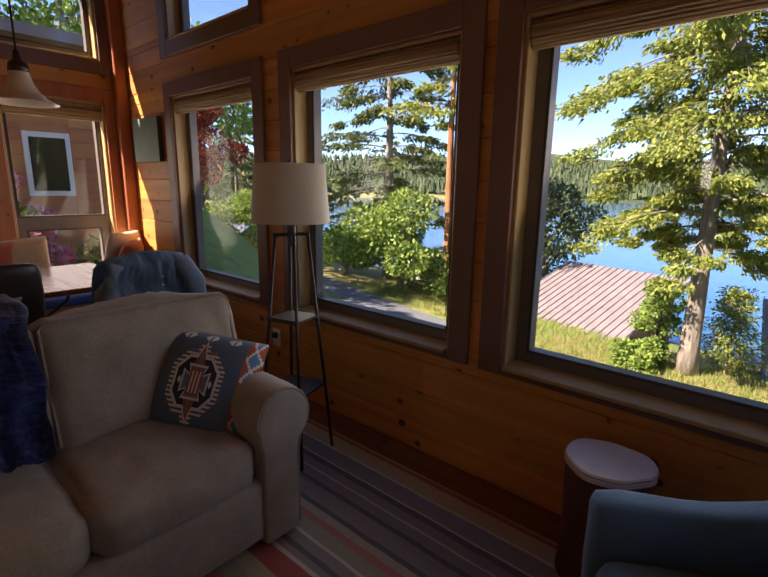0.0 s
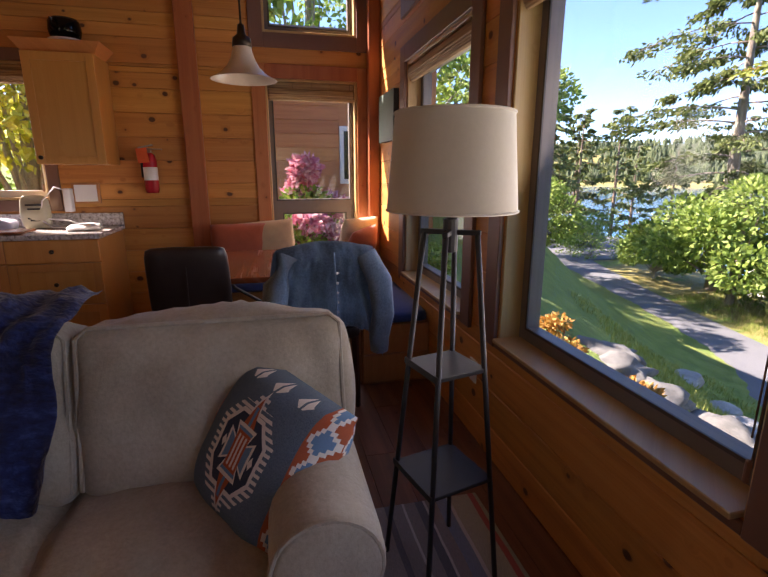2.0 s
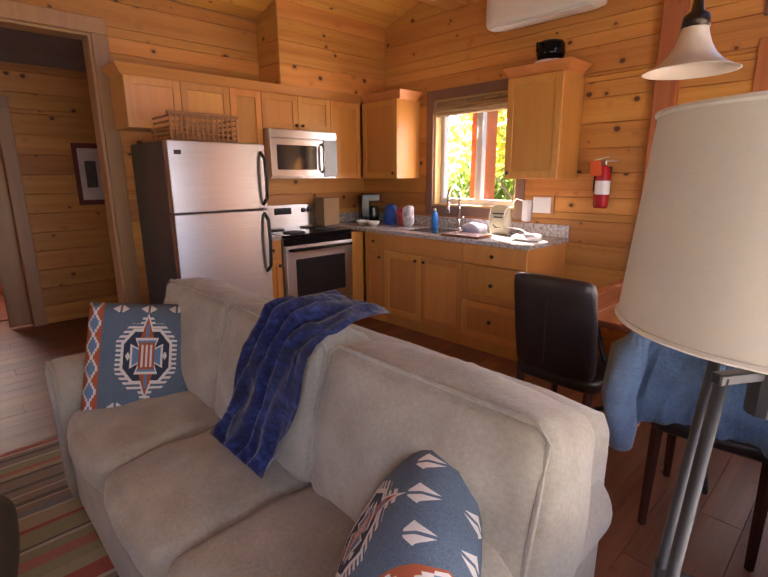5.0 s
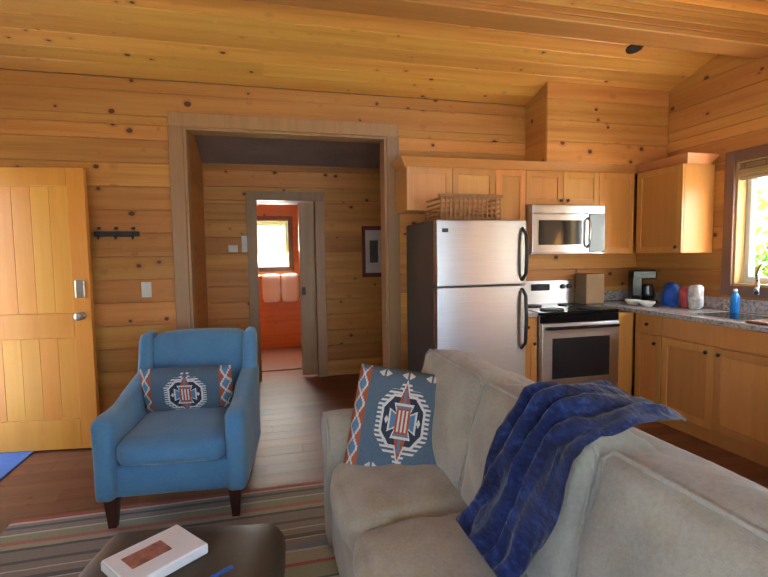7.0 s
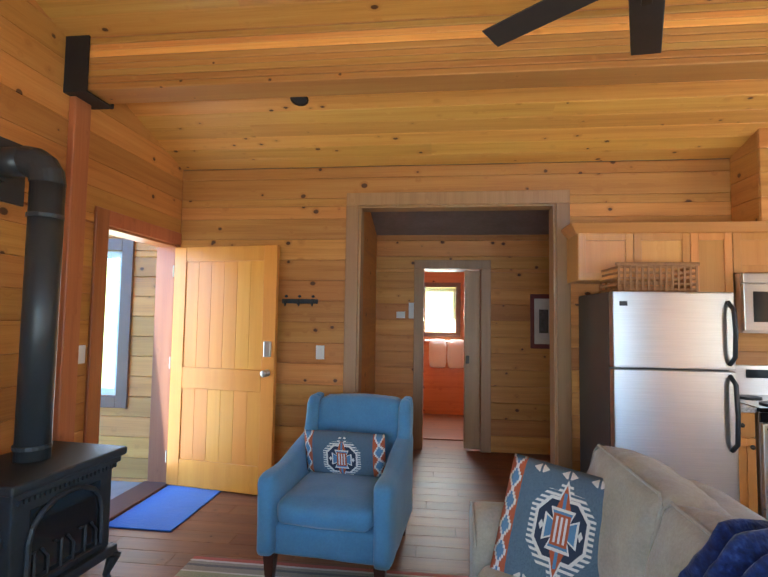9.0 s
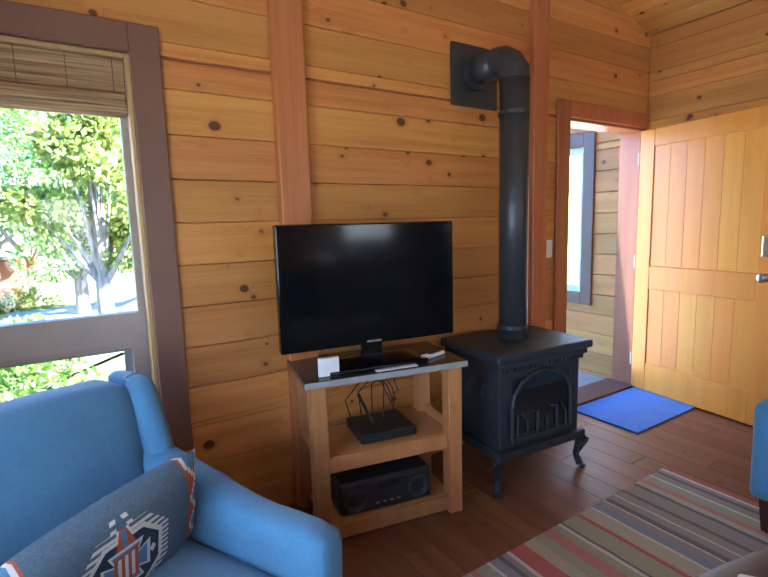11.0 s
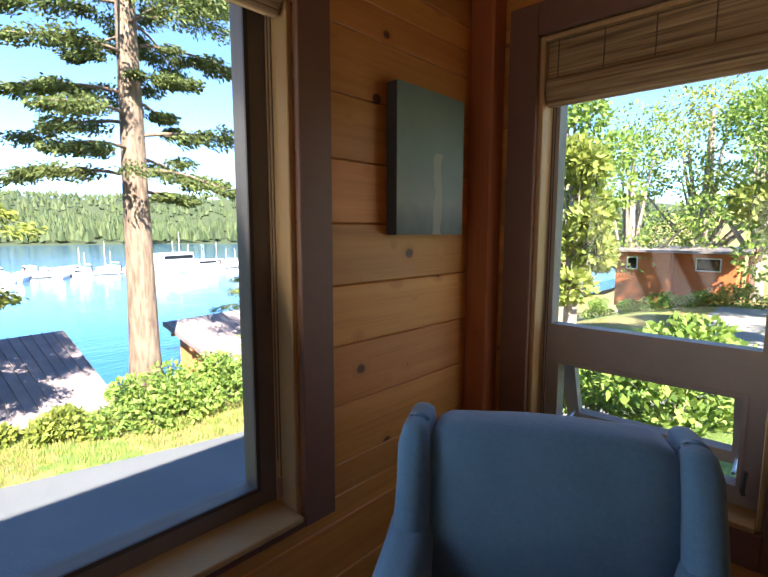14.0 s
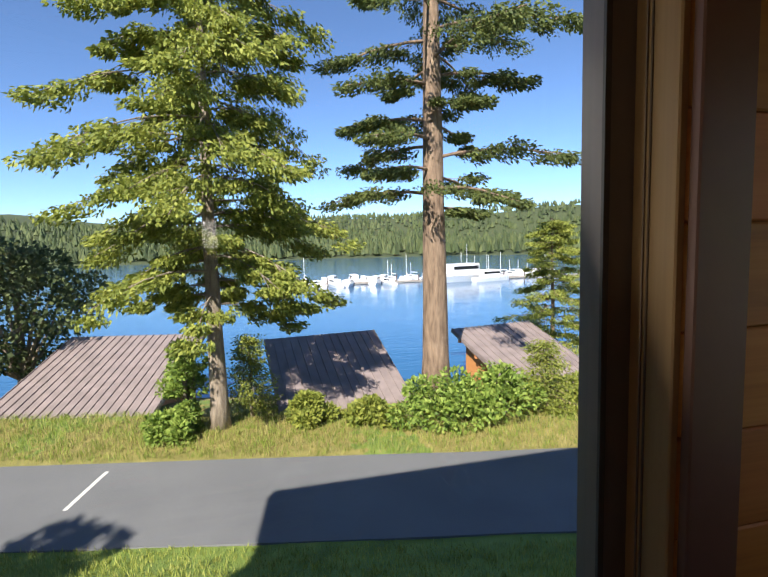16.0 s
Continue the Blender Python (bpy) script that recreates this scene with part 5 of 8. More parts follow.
def dining_chair(m, label):
    ch = thing("dining_chair", label, "chair", m, "chairs at the table")
    part("seat", soft(-0.21, 0.21, -0.21, 0.22, 0.40, 0.485, 0.03, 0.02, 8, 1, 0.002), M_LEATHER, ch, smooth=True)
    back = soft(-0.20, 0.20, -0.035, 0.035, 0.47, 0.955, 0.03, 0.008, 10, 2, 0.002)
    for v in back.verts:
        v.co.y -= 0.16 * (v.co.z - 0.47) + 0.02 * (1 - (v.co.x / 0.2) ** 2)
    part("backrest", back, M_LEATHER, ch, smooth=True, at=pose(0, -0.19, 0))
    part("seam", box(-0.004, 0.004, -0.315, -0.31, 0.55, 0.86, 0, rot=pose(0, 0.0, 0, 0, 0, 0)), M_LEATHER, ch)
    for x in (-0.18, 0.18):
        part("leg", tube([(x, 0.18, 0.0), (x, 0.18, 0.41)], [0.015, 0.022], 4), M_DARKWOOD, ch)
        part("leg", tube([(x, -0.25, 0.0), (x, -0.19, 0.41)], [0.015, 0.022], 4), M_DARKWOOD, ch)
    return ch


dining_chair(pose(-3.33, 0.50, 0, 0, 0, 88), "dark brown leather dining chair pulled up to the table")
dining_chair(pose(-3.22, 1.17, 0, 0, 0, 94), "dark leather dining chair with a denim jacket over its back")


def jacket():
    bm = bmesh.new()
    n, rows = 56, 44
    grid = []
    for k in range(rows + 1):
        s = k / rows * 2 - 1                        # over the back: -1 behind .. 1 in front
        row = []
        drop = abs(s) ** 1.15 * (0.46 if s < 0 else 0.26)
        for j in range(n + 1):
            w = j / n * 2 - 1
            half = 0.235 + 0.05 * abs(s) + (0.02 if abs(w) > 0.8 else 0)
            fold = 0.020 * math.sin(w * 10 + s * 2 + 2 * noise.noise(Vector((w * 2, s * 2, 9)))) * abs(s) + 0.008 * math.sin(w * 31 + 4 * noise.noise(Vector((w * 3, s * 5, 4)))) * abs(s) + 0.035 * noise.noise(Vector((w * 3.4, s * 4, 2.0))) + 0.012 * noise.noise(Vector((w * 11, s * 9, 7.0)))
            extra = 0.16 * max(0, abs(w) - 0.72) / 0.28 * (1 if s < -0.5 else 0.2)
            x = -0.31 + 0.075 * math.copysign(min(1, abs(s) * 5), s) + (0.22 * drop if s < 0 else 0.1 * drop) * 0.35
            row.append(bm.verts.new((w * half, x + fold * (1 if s < 0 else 0.5), 0.965 - 0.04 * w * w - drop - extra * abs(s))))
        grid.append(row)
    for a, b in zip(grid, grid[1:]):
        for j in range(n):
            bm.faces.new((a[j], a[j + 1], b[j + 1], b[j]))
    bmesh.ops.solidify(bm, geom=bm.faces[:], thickness=0.008)
    return bm


jk = thing("denim_jacket", "faded blue denim jacket hung over the chair back", "jacket", pose(-3.22, 1.17, 0.025, 0, 0, 94))
part("body", jacket(), M_DENIM, jk, smooth=True)
for s in (1, -1):
    part("sleeve", tube([(s * 0.20, -0.36, 0.90), (s * 0.265, -0.40, 0.76), (s * 0.285, -0.40, 0.58), (s * 0.27, -0.37, 0.44), (s * 0.275, -0.36, 0.36)], [0.055, 0.065, 0.06, 0.055, 0.05], 12), M_DENIM, jk, smooth=True)
part("seam", tube([(0.02, -0.425, 0.92), (0.025, -0.455, 0.7), (0.02, -0.46, 0.50)], 0.005, 5), M_DENIM, jk)
for i in range(5):
    part("button", lathe([(0, 0), (0.007, 0.001), (0.006, 0.004), (0, 0.005)], 8, m=pose(0.03, -0.452 - 0.0, 0.62 + 0.05 * i, 90)), M_NICKEL, jk)

# pendant over the table
pend = thing("pendant_lamp", "bronze pendant lamp with a white glass bell shade", "pendant lamp", pose(-3.5, 0.82, 0))
zc = ceil_z(0.82)
part("cord", tube([(0, 0, 2.10), (0, 0, zc)], 0.006, 6), M_BRONZE, pend)
part("canopy", lathe([(0.0, zc - 0.06), (0.055, zc - 0.03), (0.06, zc + 0.01)], 16), M_BRONZE, pend)
part("fitter", lathe([(0.0, 2.14), (0.018, 2.13), (0.025, 2.08), (0.05, 2.06), (0.055, 2.015), (0.0, 2.01)], 20), M_BRONZE, pend, smooth=True)
M_OPAL = plain("opal_glass", (0.66, 0.56, 0.43), 0.3, vary=0.08, scale=5)
bell = [(0.045, 2.03), (0.055, 1.99), (0.068, 1.95), (0.09, 1.91), (0.125, 1.875), (0.165, 1.852), (0.185, 1.842)]
part("shade", lathe(bell + [(r - 0.004, z + 0.001) for r, z in bell[::-1]], 40), M_OPAL, pend, "white glass bell shade", smooth=True)

# ceiling fan and can lights
fan = thing("ceiling_fan", "dark five-bladed ceiling fan hanging from the slope", "ceiling fan", pose(-1.87, -0.38, 0))
zc = ceil_z(-0.36)
part("rod", tube([(0, 0, 2.86), (0, 0, zc + 0.02)], 0.013, 10), M_BRONZE, fan)
part("canopy", lathe([(0.0, zc - 0.09), (0.05, zc - 0.07), (0.065, zc + 0.01)], 18), M_BRONZE, fan)
part("motor", lathe([(0.0, 2.68), (0.05, 2.685), (0.09, 2.72), (0.115, 2.76), (0.115, 2.82), (0.08, 2.86), (0.0, 2.875)], 28), M_BRONZE, fan, smooth=True)
M_BLADE = plain("dark_fan_blade", (0.035, 0.024, 0.02), 0.5, vary=0.2)
for i in range(5):
    r = pose(0, 0, 0, 0, 0, 248 + 72 * i)
    bl = part("blade", box(0.18, 0.66, -0.065, 0.065, 2.744, 2.752, 0.0035, rot=r @ pose(0, 0, 2.748, 9) @ pose(0, 0, -2.748)), M_BLADE, fan)
    part("blade_iron", box(0.09, 0.24, -0.02, 0.02, 2.735, 2.743, 0.002, rot=r), M_BRONZE, bl)
for x in (-0.14, -3.95):
    y = -1.90
    dl = thing("recessed_light", "dark recessed can light in the board ceiling", "ceiling light", pose(x, y, ceil_z(y), math.degrees(math.atan(SLOPE))), "can lights")
    part("ring", lathe([(0.066, -0.002), (0.064, -0.010), (0.052, -0.010), (0.048, -0.002)], 24), M_BRONZE, dl)
    part("well", lathe([(0.05, -0.007), (0.0, -0.007)], 24), M_BLACK, dl)

# indoor unit of the heat pump
ac = thing("heat_pump", "white wall-mounted heat pump over the kitchen window", "heat pump")
M_ACW = plain("warm_white_plastic", (0.70, 0.66, 0.58), 0.4, vary=0.04)
part("body", soft(XW + 0.001, XW + 0.21, -1.0, -0.08, 2.56, 2.84, 0.05, 0.0, 8, 1, 0), M_ACW, ac, smooth=True)
part("louvre", box(XW + 0.12, XW + 0.20, -0.95, -0.13, 2.553, 2.562, 0.002), M_WHITE, ac)
part("display", box(XW + 0.208, XW + 0.2115, -0.20, -0.16, 2.62, 2.635, 0), M_BLACK, ac)

# ---- kitchen ----
def knob_at(parent, x, y, z):
    return part("knob", lathe([(0, 0), (0.006, 0.001), (0.006, 0.014), (0.015, 0.018), (0.014, 0.028), (0, 0.03)], 12, m=pose(x, y, z, 90)), M_BRONZE, parent, smooth=True)


def front(parent, x0, x1, z0, z1, knob=None, drawer=False):
    """A door or drawer front on the plane y = 0, facing -y."""
    g = 0.002
    x0, x1, z0, z1 = x0 + g, x1 - g, z0 + g, z1 - g
    name = "drawer" if drawer else "door"
    if drawer and z1 - z0 < 0.17 or x1 - x0 < 0.16:
        d = part(name, box(x0, x1, -0.02, -0.0005, z0, z1, 0.003), M_CABINET, parent)
    else:
        r = 0.055
        bm = box(x0, x0 + r, -0.02, -0.0005, z0, z1, 0.002)
        box(x1 - r, x1, -0.02, -0.0005, z0, z1, 0.002, bm=bm)
        box(x0 + r, x1 - r, -0.0198, -0.0005, z1 - r, z1, 0.002, bm=bm)
        box(x0 + r, x1 - r, -0.0198, -0.0005, z0, z0 + r, 0.002, bm=bm)
        d = part(name, bm, M_CABINET, parent)
        part("panel", box(x0 + r, x1 - r, -0.011, -0.0005, z0 + r, z1 - r, 0), M_CABINET, d)
    if knob:
        knob_at(d, knob[0], -0.02, knob[1])
    return d


def cabinet(name, m, w, z0, z1, depth, fronts, label, toe=False, group=""):
    """A cupboard: local x along its front, y = 0 the front plane, the body behind it."""
    c = thing(name, label, "cabinet", m, group)
    if toe:
        part("body", box(0.0005, w - 0.0005, 0.0, depth, 0.10, z1, 0.001), M_CABINET, c)
        part("toe_kick", box(0.0005, w - 0.0005, 0.0, depth, 0.0, 0.0995, 0), M_CABINET, c)
    else:
        part("body", box(0.0005, w - 0.0005, 0.0, depth, z0, z1, 0.001), M_CABINET, c)
    for f in fronts:
        front(c, *f)
    return c


# west run, facing east: local x runs to the north
def west(y, x=-4.16):
    return pose(x, y, 0, 0, 0, 90)


cabinet("base_cabinet", west(-2.03), 0.28, 0, 0.88, 0.595, [(0.0, 0.28, 0.72, 0.88, (0.14, 0.80), True), (0.0, 0.28, 0.105, 0.715, (0.22, 0.65))], "narrow maple base cupboard with one drawer", True, "base cabinets")
cabinet("sink_cabinet", west(-1.75), 0.92, 0, 0.88, 0.595, [(0.0, 0.92, 0.72, 0.88, None, True), (0.0, 0.46, 0.105, 0.715, (0.41, 0.67)), (0.46, 0.92, 0.105, 0.715, (0.51, 0.67))], "maple sink cupboard with two doors", True, "base cabinets")
cabinet("drawer_cabinet", west(-0.83), 0.58, 0, 0.88, 0.595, [(0.0, 0.58, 0.72, 0.88, (0.29, 0.80), True), (0.0, 0.58, 0.42, 0.715, (0.29, 0.57), True), (0.0, 0.58, 0.105, 0.415, (0.29, 0.27), True)], "maple drawer cupboard with three drawers", True, "base cabinets")


# south run, facing north: local x runs to the west
def south(x, y):
    return pose(x, y, 0, 0, 0, 180)


cabinet("base_cabinet", south(-3.03, -2.10), 0.185, 0, 0.88, 0.61, [(0.0, 0.185, 0.72, 0.88, (0.09, 0.80), True), (0.0, 0.185, 0.105, 0.715, (0.15, 0.66))], "narrow maple base cupboard beside the range", True, "base cabinets")
cabinet("wall_cabinet", south(-2.19, -2.40), 0.80, 1.77, 2.13, 0.31, [(0.0, 0.40, 1.77, 2.13), (0.40, 0.80, 1.77, 2.13)], "maple wall cupboard over the fridge", group="wall cabinets")
cabinet("wall_cabinet", south(-2.99, -2.40), 0.29, 1.39, 2.13, 0.31, [(0.0, 0.29, 1.39, 2.13, (0.24, 1.44))], "narrow maple wall cupboard", group="wall cabinets")
cabinet("wall_cabinet", south(-3.28, -2.40), 0.75, 1.83, 2.13, 0.31, [(0.0, 0.375, 1.83, 2.13, (0.34, 1.87)), (0.375, 0.75, 1.83, 2.13, (0.41, 1.87))], "maple wall cupboard over the microwave", group="wall cabinets")
cabinet("wall_cabinet", south(-4.03, -2.40), 0.40, 1.39, 2.13, 0.31, [(0.0, 0.38, 1.39, 2.13)], "maple wall cupboard beside the microwave", group="wall cabinets")
cabinet("wall_cabinet", west(-2.38, -4.44), 0.52, 1.39, 2.13, 0.31, [(0.02, 0.52, 1.39, 2.13, (0.48, 1.44))], "maple wall cupboard in the kitchen corner", group="wall cabinets")
cabinet("wall_cabinet", west(-0.66, -4.44), 0.45, 1.385, 2.13, 0.31, [(0.0, 0.45, 1.385, 2.13, (0.04, 1.43))], "maple wall cupboard beside the kitchen window", group="wall cabinets")


def crown(x0, x1, y0, y1, z):
    """A flared crown moulding on top of the cupboards."""
    bm = bmesh.new()
    lo = [bm.verts.new((x, y, z)) for x, y in ((x0 + 0.0, y0), (x1, y0), (x1, y1), (x0, y1))]
    k = 0.05
    hi = [bm.verts.new((x, y, z + 0.075)) for x, y in ((x0 - k, y0 - k), (x1 + k, y0 - k), (x1 + k, y1 + k), (x0 - k, y1 + k))]
    for i in range(4):
        bm.faces.new((lo[i], lo[(i + 1) % 4], hi[(i + 1) % 4], hi[i]))
    bm.faces.new(lo[::-1])
    bm.faces.new(hi)
    return bm


cr = thing("crown_moulding", "flared fir crown moulding over the wall cupboards", "trim", kind="structure")
M_CROWN = knotty("fir_crown", (0.50, 0.19, 0.05), (0.60, 0.24, 0.065), (0.66, 0.29, 0.08), axis="x", knots=0.0)
part("moulding", crown(-4.70, -2.19, -2.66, -2.42, 2.131), M_CROWN, cr)
part("moulding", crown(-4.70, -4.46, -2.36, -1.86, 2.1315), M_CROWN, cr)
part("moulding", crown(-4.70, -4.46, -0.66, -0.21, 2.131), M_CROWN, cr)
sof = tagged(link_mesh("soffit", box(-4.757, -3.49, -2.717, -2.38, 2.207, 2.90, 0.0), M_WALL), "boarded chase over the range reaching the ceiling", "soffit", kind="structure")
for i in range(4):
    z0, z1 = 2.207 + ROW * i, 2.205 + ROW * (i + 1)
    part("board", box(-4.757, -3.47, -2.38, -2.36, z0, z1, 0.005), M_WALL, sof)
    part("board", box(-3.49, -3.47, -2.717, -2.381, z0, z1, 0.005), M_WALL, sof)

# worktops
wt = thing("worktop", "speckled granite worktop with a low splashback", "worktop")
top = bmesh.new()
for lo, hi, z0, z1 in cells(-2.717, -0.235, -4.758, -4.13, [(-1.60, -0.98, -4.62, -4.24)], []):
    box(z0, z1, lo, hi, 0.881, 0.915, 0.002, bm=top)
part("slab", top, M_GRANITE, wt)
part("splashback", box(-4.758, -4.738, -2.717, -0.235, 0.9155, 1.015, 0.002), M_GRANITE, wt)
part("splashback", box(-4.737, -3.985, -2.717, -2.697, 0.9155, 1.015, 0.002), M_GRANITE, wt)
wt2 = thing("worktop_piece", "short granite worktop beside the range", "worktop")
part("slab", box(-3.218, -3.03, -2.717, -2.07, 0.881, 0.915, 0.002), M_GRANITE, wt2)
sink = thing("sink", "steel sink set into the worktop", "sink")
part("rim", box(-4.63, -4.23, -1.61, -0.97, 0.9152, 0.918, 0.0), M_STEEL, sink)
bm = box(-4.61, -4.25, -1.59, -0.99, 0.73, 0.9175, 0.02)
part("bowl", bm, M_STEEL, sink)
# flat dark sheet on the closed bowl paints in the shade of its hollow
part("bowl_inside", box(-4.60, -4.26, -1.58, -1.0, 0.9176, 0.9186, 0), M_DARKGLASS, sink)
tap = thing("kitchen_tap", "tall chrome gooseneck tap behind the sink", "tap", pose(-4.66, -1.27, 0.915))
part("base", lathe([(0, 0), (0.028, 0), (0.026, 0.02), (0.018, 0.03), (0.016, 0.1)], 16), M_CHROME, tap, smooth=True)
part("neck", tube([(0, 0, 0.05), (0, 0, 0.32)] + [(0.085 - 0.085 * math.cos(a * math.pi / 10), 0.0, 0.32 + 0.075 * math.sin(a * math.pi / 10)) for a in range(1, 11)] + [(0.17, 0, 0.25)], 0.012, 10), M_CHROME, tap, smooth=True)
part("spray_head", tube([(0.17, 0, 0.26), (0.17, 0, 0.17)], [0.014, 0.019], 10), M_CHROME, tap, smooth=True)
part("lever", tube([(0, 0.015, 0.09), (0.01, 0.06, 0.12)], 0.006, 6), M_CHROME, tap)

# fridge
fr = thing("fridge", "stainless fridge with a freezer door on top", "fridge", pose(-2.655, -2.33, 0))
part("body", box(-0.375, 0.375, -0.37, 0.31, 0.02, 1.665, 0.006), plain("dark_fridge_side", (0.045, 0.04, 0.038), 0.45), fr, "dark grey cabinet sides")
part("freezer_door", box(-0.375, 0.375, 0.315, 0.385, 1.165, 1.665, 0.012, 3), M_STEEL, fr)
part("fridge_door", box(-0.375, 0.375, 0.315, 0.385, 0.09, 1.155, 0.012, 3), M_STEEL, fr)
part("grille", box(-0.36, 0.36, 0.30, 0.345, 0.02, 0.085, 0.004), M_BLACK, fr)
part("badge", box(0.28, 0.33, 0.385, 0.388, 1.57, 1.60, 0.001), M_BLACK, fr)
for z0, z1 in ((1.20, 1.60), (0.66, 1.13)):
    part("handle", tube([(-0.335, 0.385, z0), (-0.34, 0.435, z0 + 0.05), (-0.342, 0.445, (z0 + z1) / 2), (-0.34, 0.435, z1 - 0.05), (-0.335, 0.385, z1)], 0.014, 8), M_BLACK, fr, "black curved handle", smooth=True)
bas = thing("wicker_basket", "open weave wicker basket on the fridge", "basket", pose(-2.62, -2.25, 1.667))
M_WICKER = plain("wicker", (0.33, 0.15, 0.05), 0.7, vary=0.3, scale=30)
for k in range(5):
    z = 0.012 + k * 0.038
    for x0, x1, y0, y1 in ((-0.26, 0.26, 0.172, 0.18), (-0.26, 0.26, -0.18, -0.172), (-0.26, -0.252, -0.18, 0.18), (0.252, 0.26, -0.18, 0.18)):
        part("strand", box(x0, x1, y0, y1, z, z + 0.016, 0.002), M_WICKER, bas)
for k in range(14):
    x = -0.25 + k * 0.0385
    part("stake", box(x - 0.008, x + 0.008, 0.178, 0.184, 0.0, 0.19, 0.002), M_WICKER, bas)
    part("stake", box(x - 0.008, x + 0.008, -0.184, -0.178, 0.0, 0.19, 0.002), M_WICKER, bas)
part("rim", box(-0.27, 0.27, 0.165, 0.19, 0.18, 0.205, 0.008, 2), M_WICKER, bas)
part("rim", box(-0.27, 0.27, -0.19, -0.165, 0.18, 0.205, 0.008, 2), M_WICKER, bas)
part("bottom", box(-0.25, 0.25, -0.17, 0.17, 0.0, 0.008, 0), M_WICKER, bas)

# microwave
mw = thing("microwave", "stainless microwave hood under the wall cupboards", "microwave", south(-3.285, -2.31))
part("body", box(0, 0.735, 0.0, 0.40, 1.395, 1.825, 0.004), M_STEEL, mw)
part("door", box(0.0, 0.565, -0.03, -0.0005, 1.41, 1.745, 0.006, 2), M_STEEL, mw)
part("window", box(0.06, 0.49, -0.033, -0.0302, 1.475, 1.69, 0.001), M_DARKGLASS, mw, "dark door glass")
part("vent", box(0.0, 0.735, -0.025, -0.0005, 1.75, 1.823, 0.008, 2), M_STEEL, mw)
part("control_panel", box(0.57, 0.735, -0.028, -0.0005, 1.41, 1.745, 0.005), M_DARKGLASS, mw)
part("handle", tube([(0.545, -0.03, 1.45), (0.545, -0.065, 1.48), (0.545, -0.065, 1.68), (0.545, -0.03, 1.71)], 0.012, 8), M_STEEL, mw, smooth=True)

# range
rg = thing("range", "stainless electric range with a black cooktop", "range", south(-3.222, -2.06))
part("body", box(0.0, 0.755, 0.0, 0.64, 0.08, 0.89, 0.003), M_STEEL, rg)
part("cooktop", box(0.0, 0.755, -0.02, 0.60, 0.891, 0.918, 0.004), M_SCREEN, rg)
for x in (0.20, 0.56):
    for y, r in ((0.13, 0.10), (0.43, 0.08)):
        part("burner", lathe([(r, 0.9185), (r, 0.927), (r - 0.012, 0.929), (0, 0.926)], 24, m=pose(x, y, 0)), M_BLACK, rg)
part("backguard", box(0.0, 0.755, 0.59, 0.64, 0.905, 1.14, 0.008, 2), M_STEEL, rg)
part("display", box(0.28, 0.48, 0.585, 0.5895, 1.045, 1.11, 0.001), M_DARKGLASS, rg)
for x in (0.06, 0.13, 0.62, 0.69):
    part("knob", lathe([(0, 0), (0.024, 0.0), (0.02, 0.022), (0, 0.024)], 14, m=pose(x, 0.5895, 1.08, 90)), M_BLACK, rg)
part("control_strip", box(0.0, 0.755, -0.022, -0.0005, 0.825, 0.888, 0.004), M_SCREEN, rg)
part("oven_door", box(0.005, 0.75, -0.032, -0.0005, 0.285, 0.82, 0.006, 2), M_STEEL, rg)
part("oven_glass", box(0.10, 0.655, -0.035, -0.0325, 0.36, 0.70, 0.001), M_DARKGLASS, rg)
part("oven_handle", tube([(0.04, -0.032, 0.785), (0.05, -0.075, 0.79), (0.705, -0.075, 0.79), (0.715, -0.032, 0.785)], 0.014, 8), M_SCREEN, rg, smooth=True)
part("drawer", box(0.005, 0.75, -0.03, -0.0005, 0.09, 0.275, 0.006, 2), M_STEEL, rg)
part("plinth", box(0.02, 0.735, 0.04, 0.6, 0.0, 0.08, 0), M_BLACK, rg)

# things on the worktop
M_KRAFT = plain("kraft_board", (0.34, 0.22, 0.12), 0.8)
tagged(link_mesh("cardboard_box", box(-4.20, -4.00, -2.66, -2.50, 0.916, 1.20, 0.003), M_KRAFT), "plain brown cardboard box beside the range", "box")
cm = thing("coffee_maker", "black coffee maker on the worktop", "coffee maker", pose(-4.56, -2.40, 0.916, 0, 0, 60))
part("base", box(-0.09, 0.09, -0.12, 0.10, 0, 0.035, 0.008), M_SCREEN, cm)
part("tower", box(-0.085, 0.085, -0.12, -0.03, 0.035, 0.30, 0.008), M_SCREEN, cm)
part("head", box(-0.09, 0.09, -0.12, 0.09, 0.23, 0.315, 0.012), M_SCREEN, cm)
part("jug", lathe([(0, 0.036), (0.06, 0.038), (0.068, 0.09), (0.05, 0.16), (0.052, 0.18), (0, 0.182)], 20, m=pose(0, 0.03, 0)), M_DARKGLASS, cm, smooth=True)
for i, (x, y) in enumerate(((-4.33, -2.28), (-4.34, -2.12))):
    tagged(link_mesh("bowl", lathe([(0.0, 0.916), (0.035, 0.917), (0.06, 0.945), (0.07, 0.965), (0.066, 0.965), (0.055, 0.945), (0.03, 0.925), (0, 0.923)], 20, m=pose(x, y, 0)), M_WHITE, True), "small white china bowl on the worktop", "bowl", "bowls")
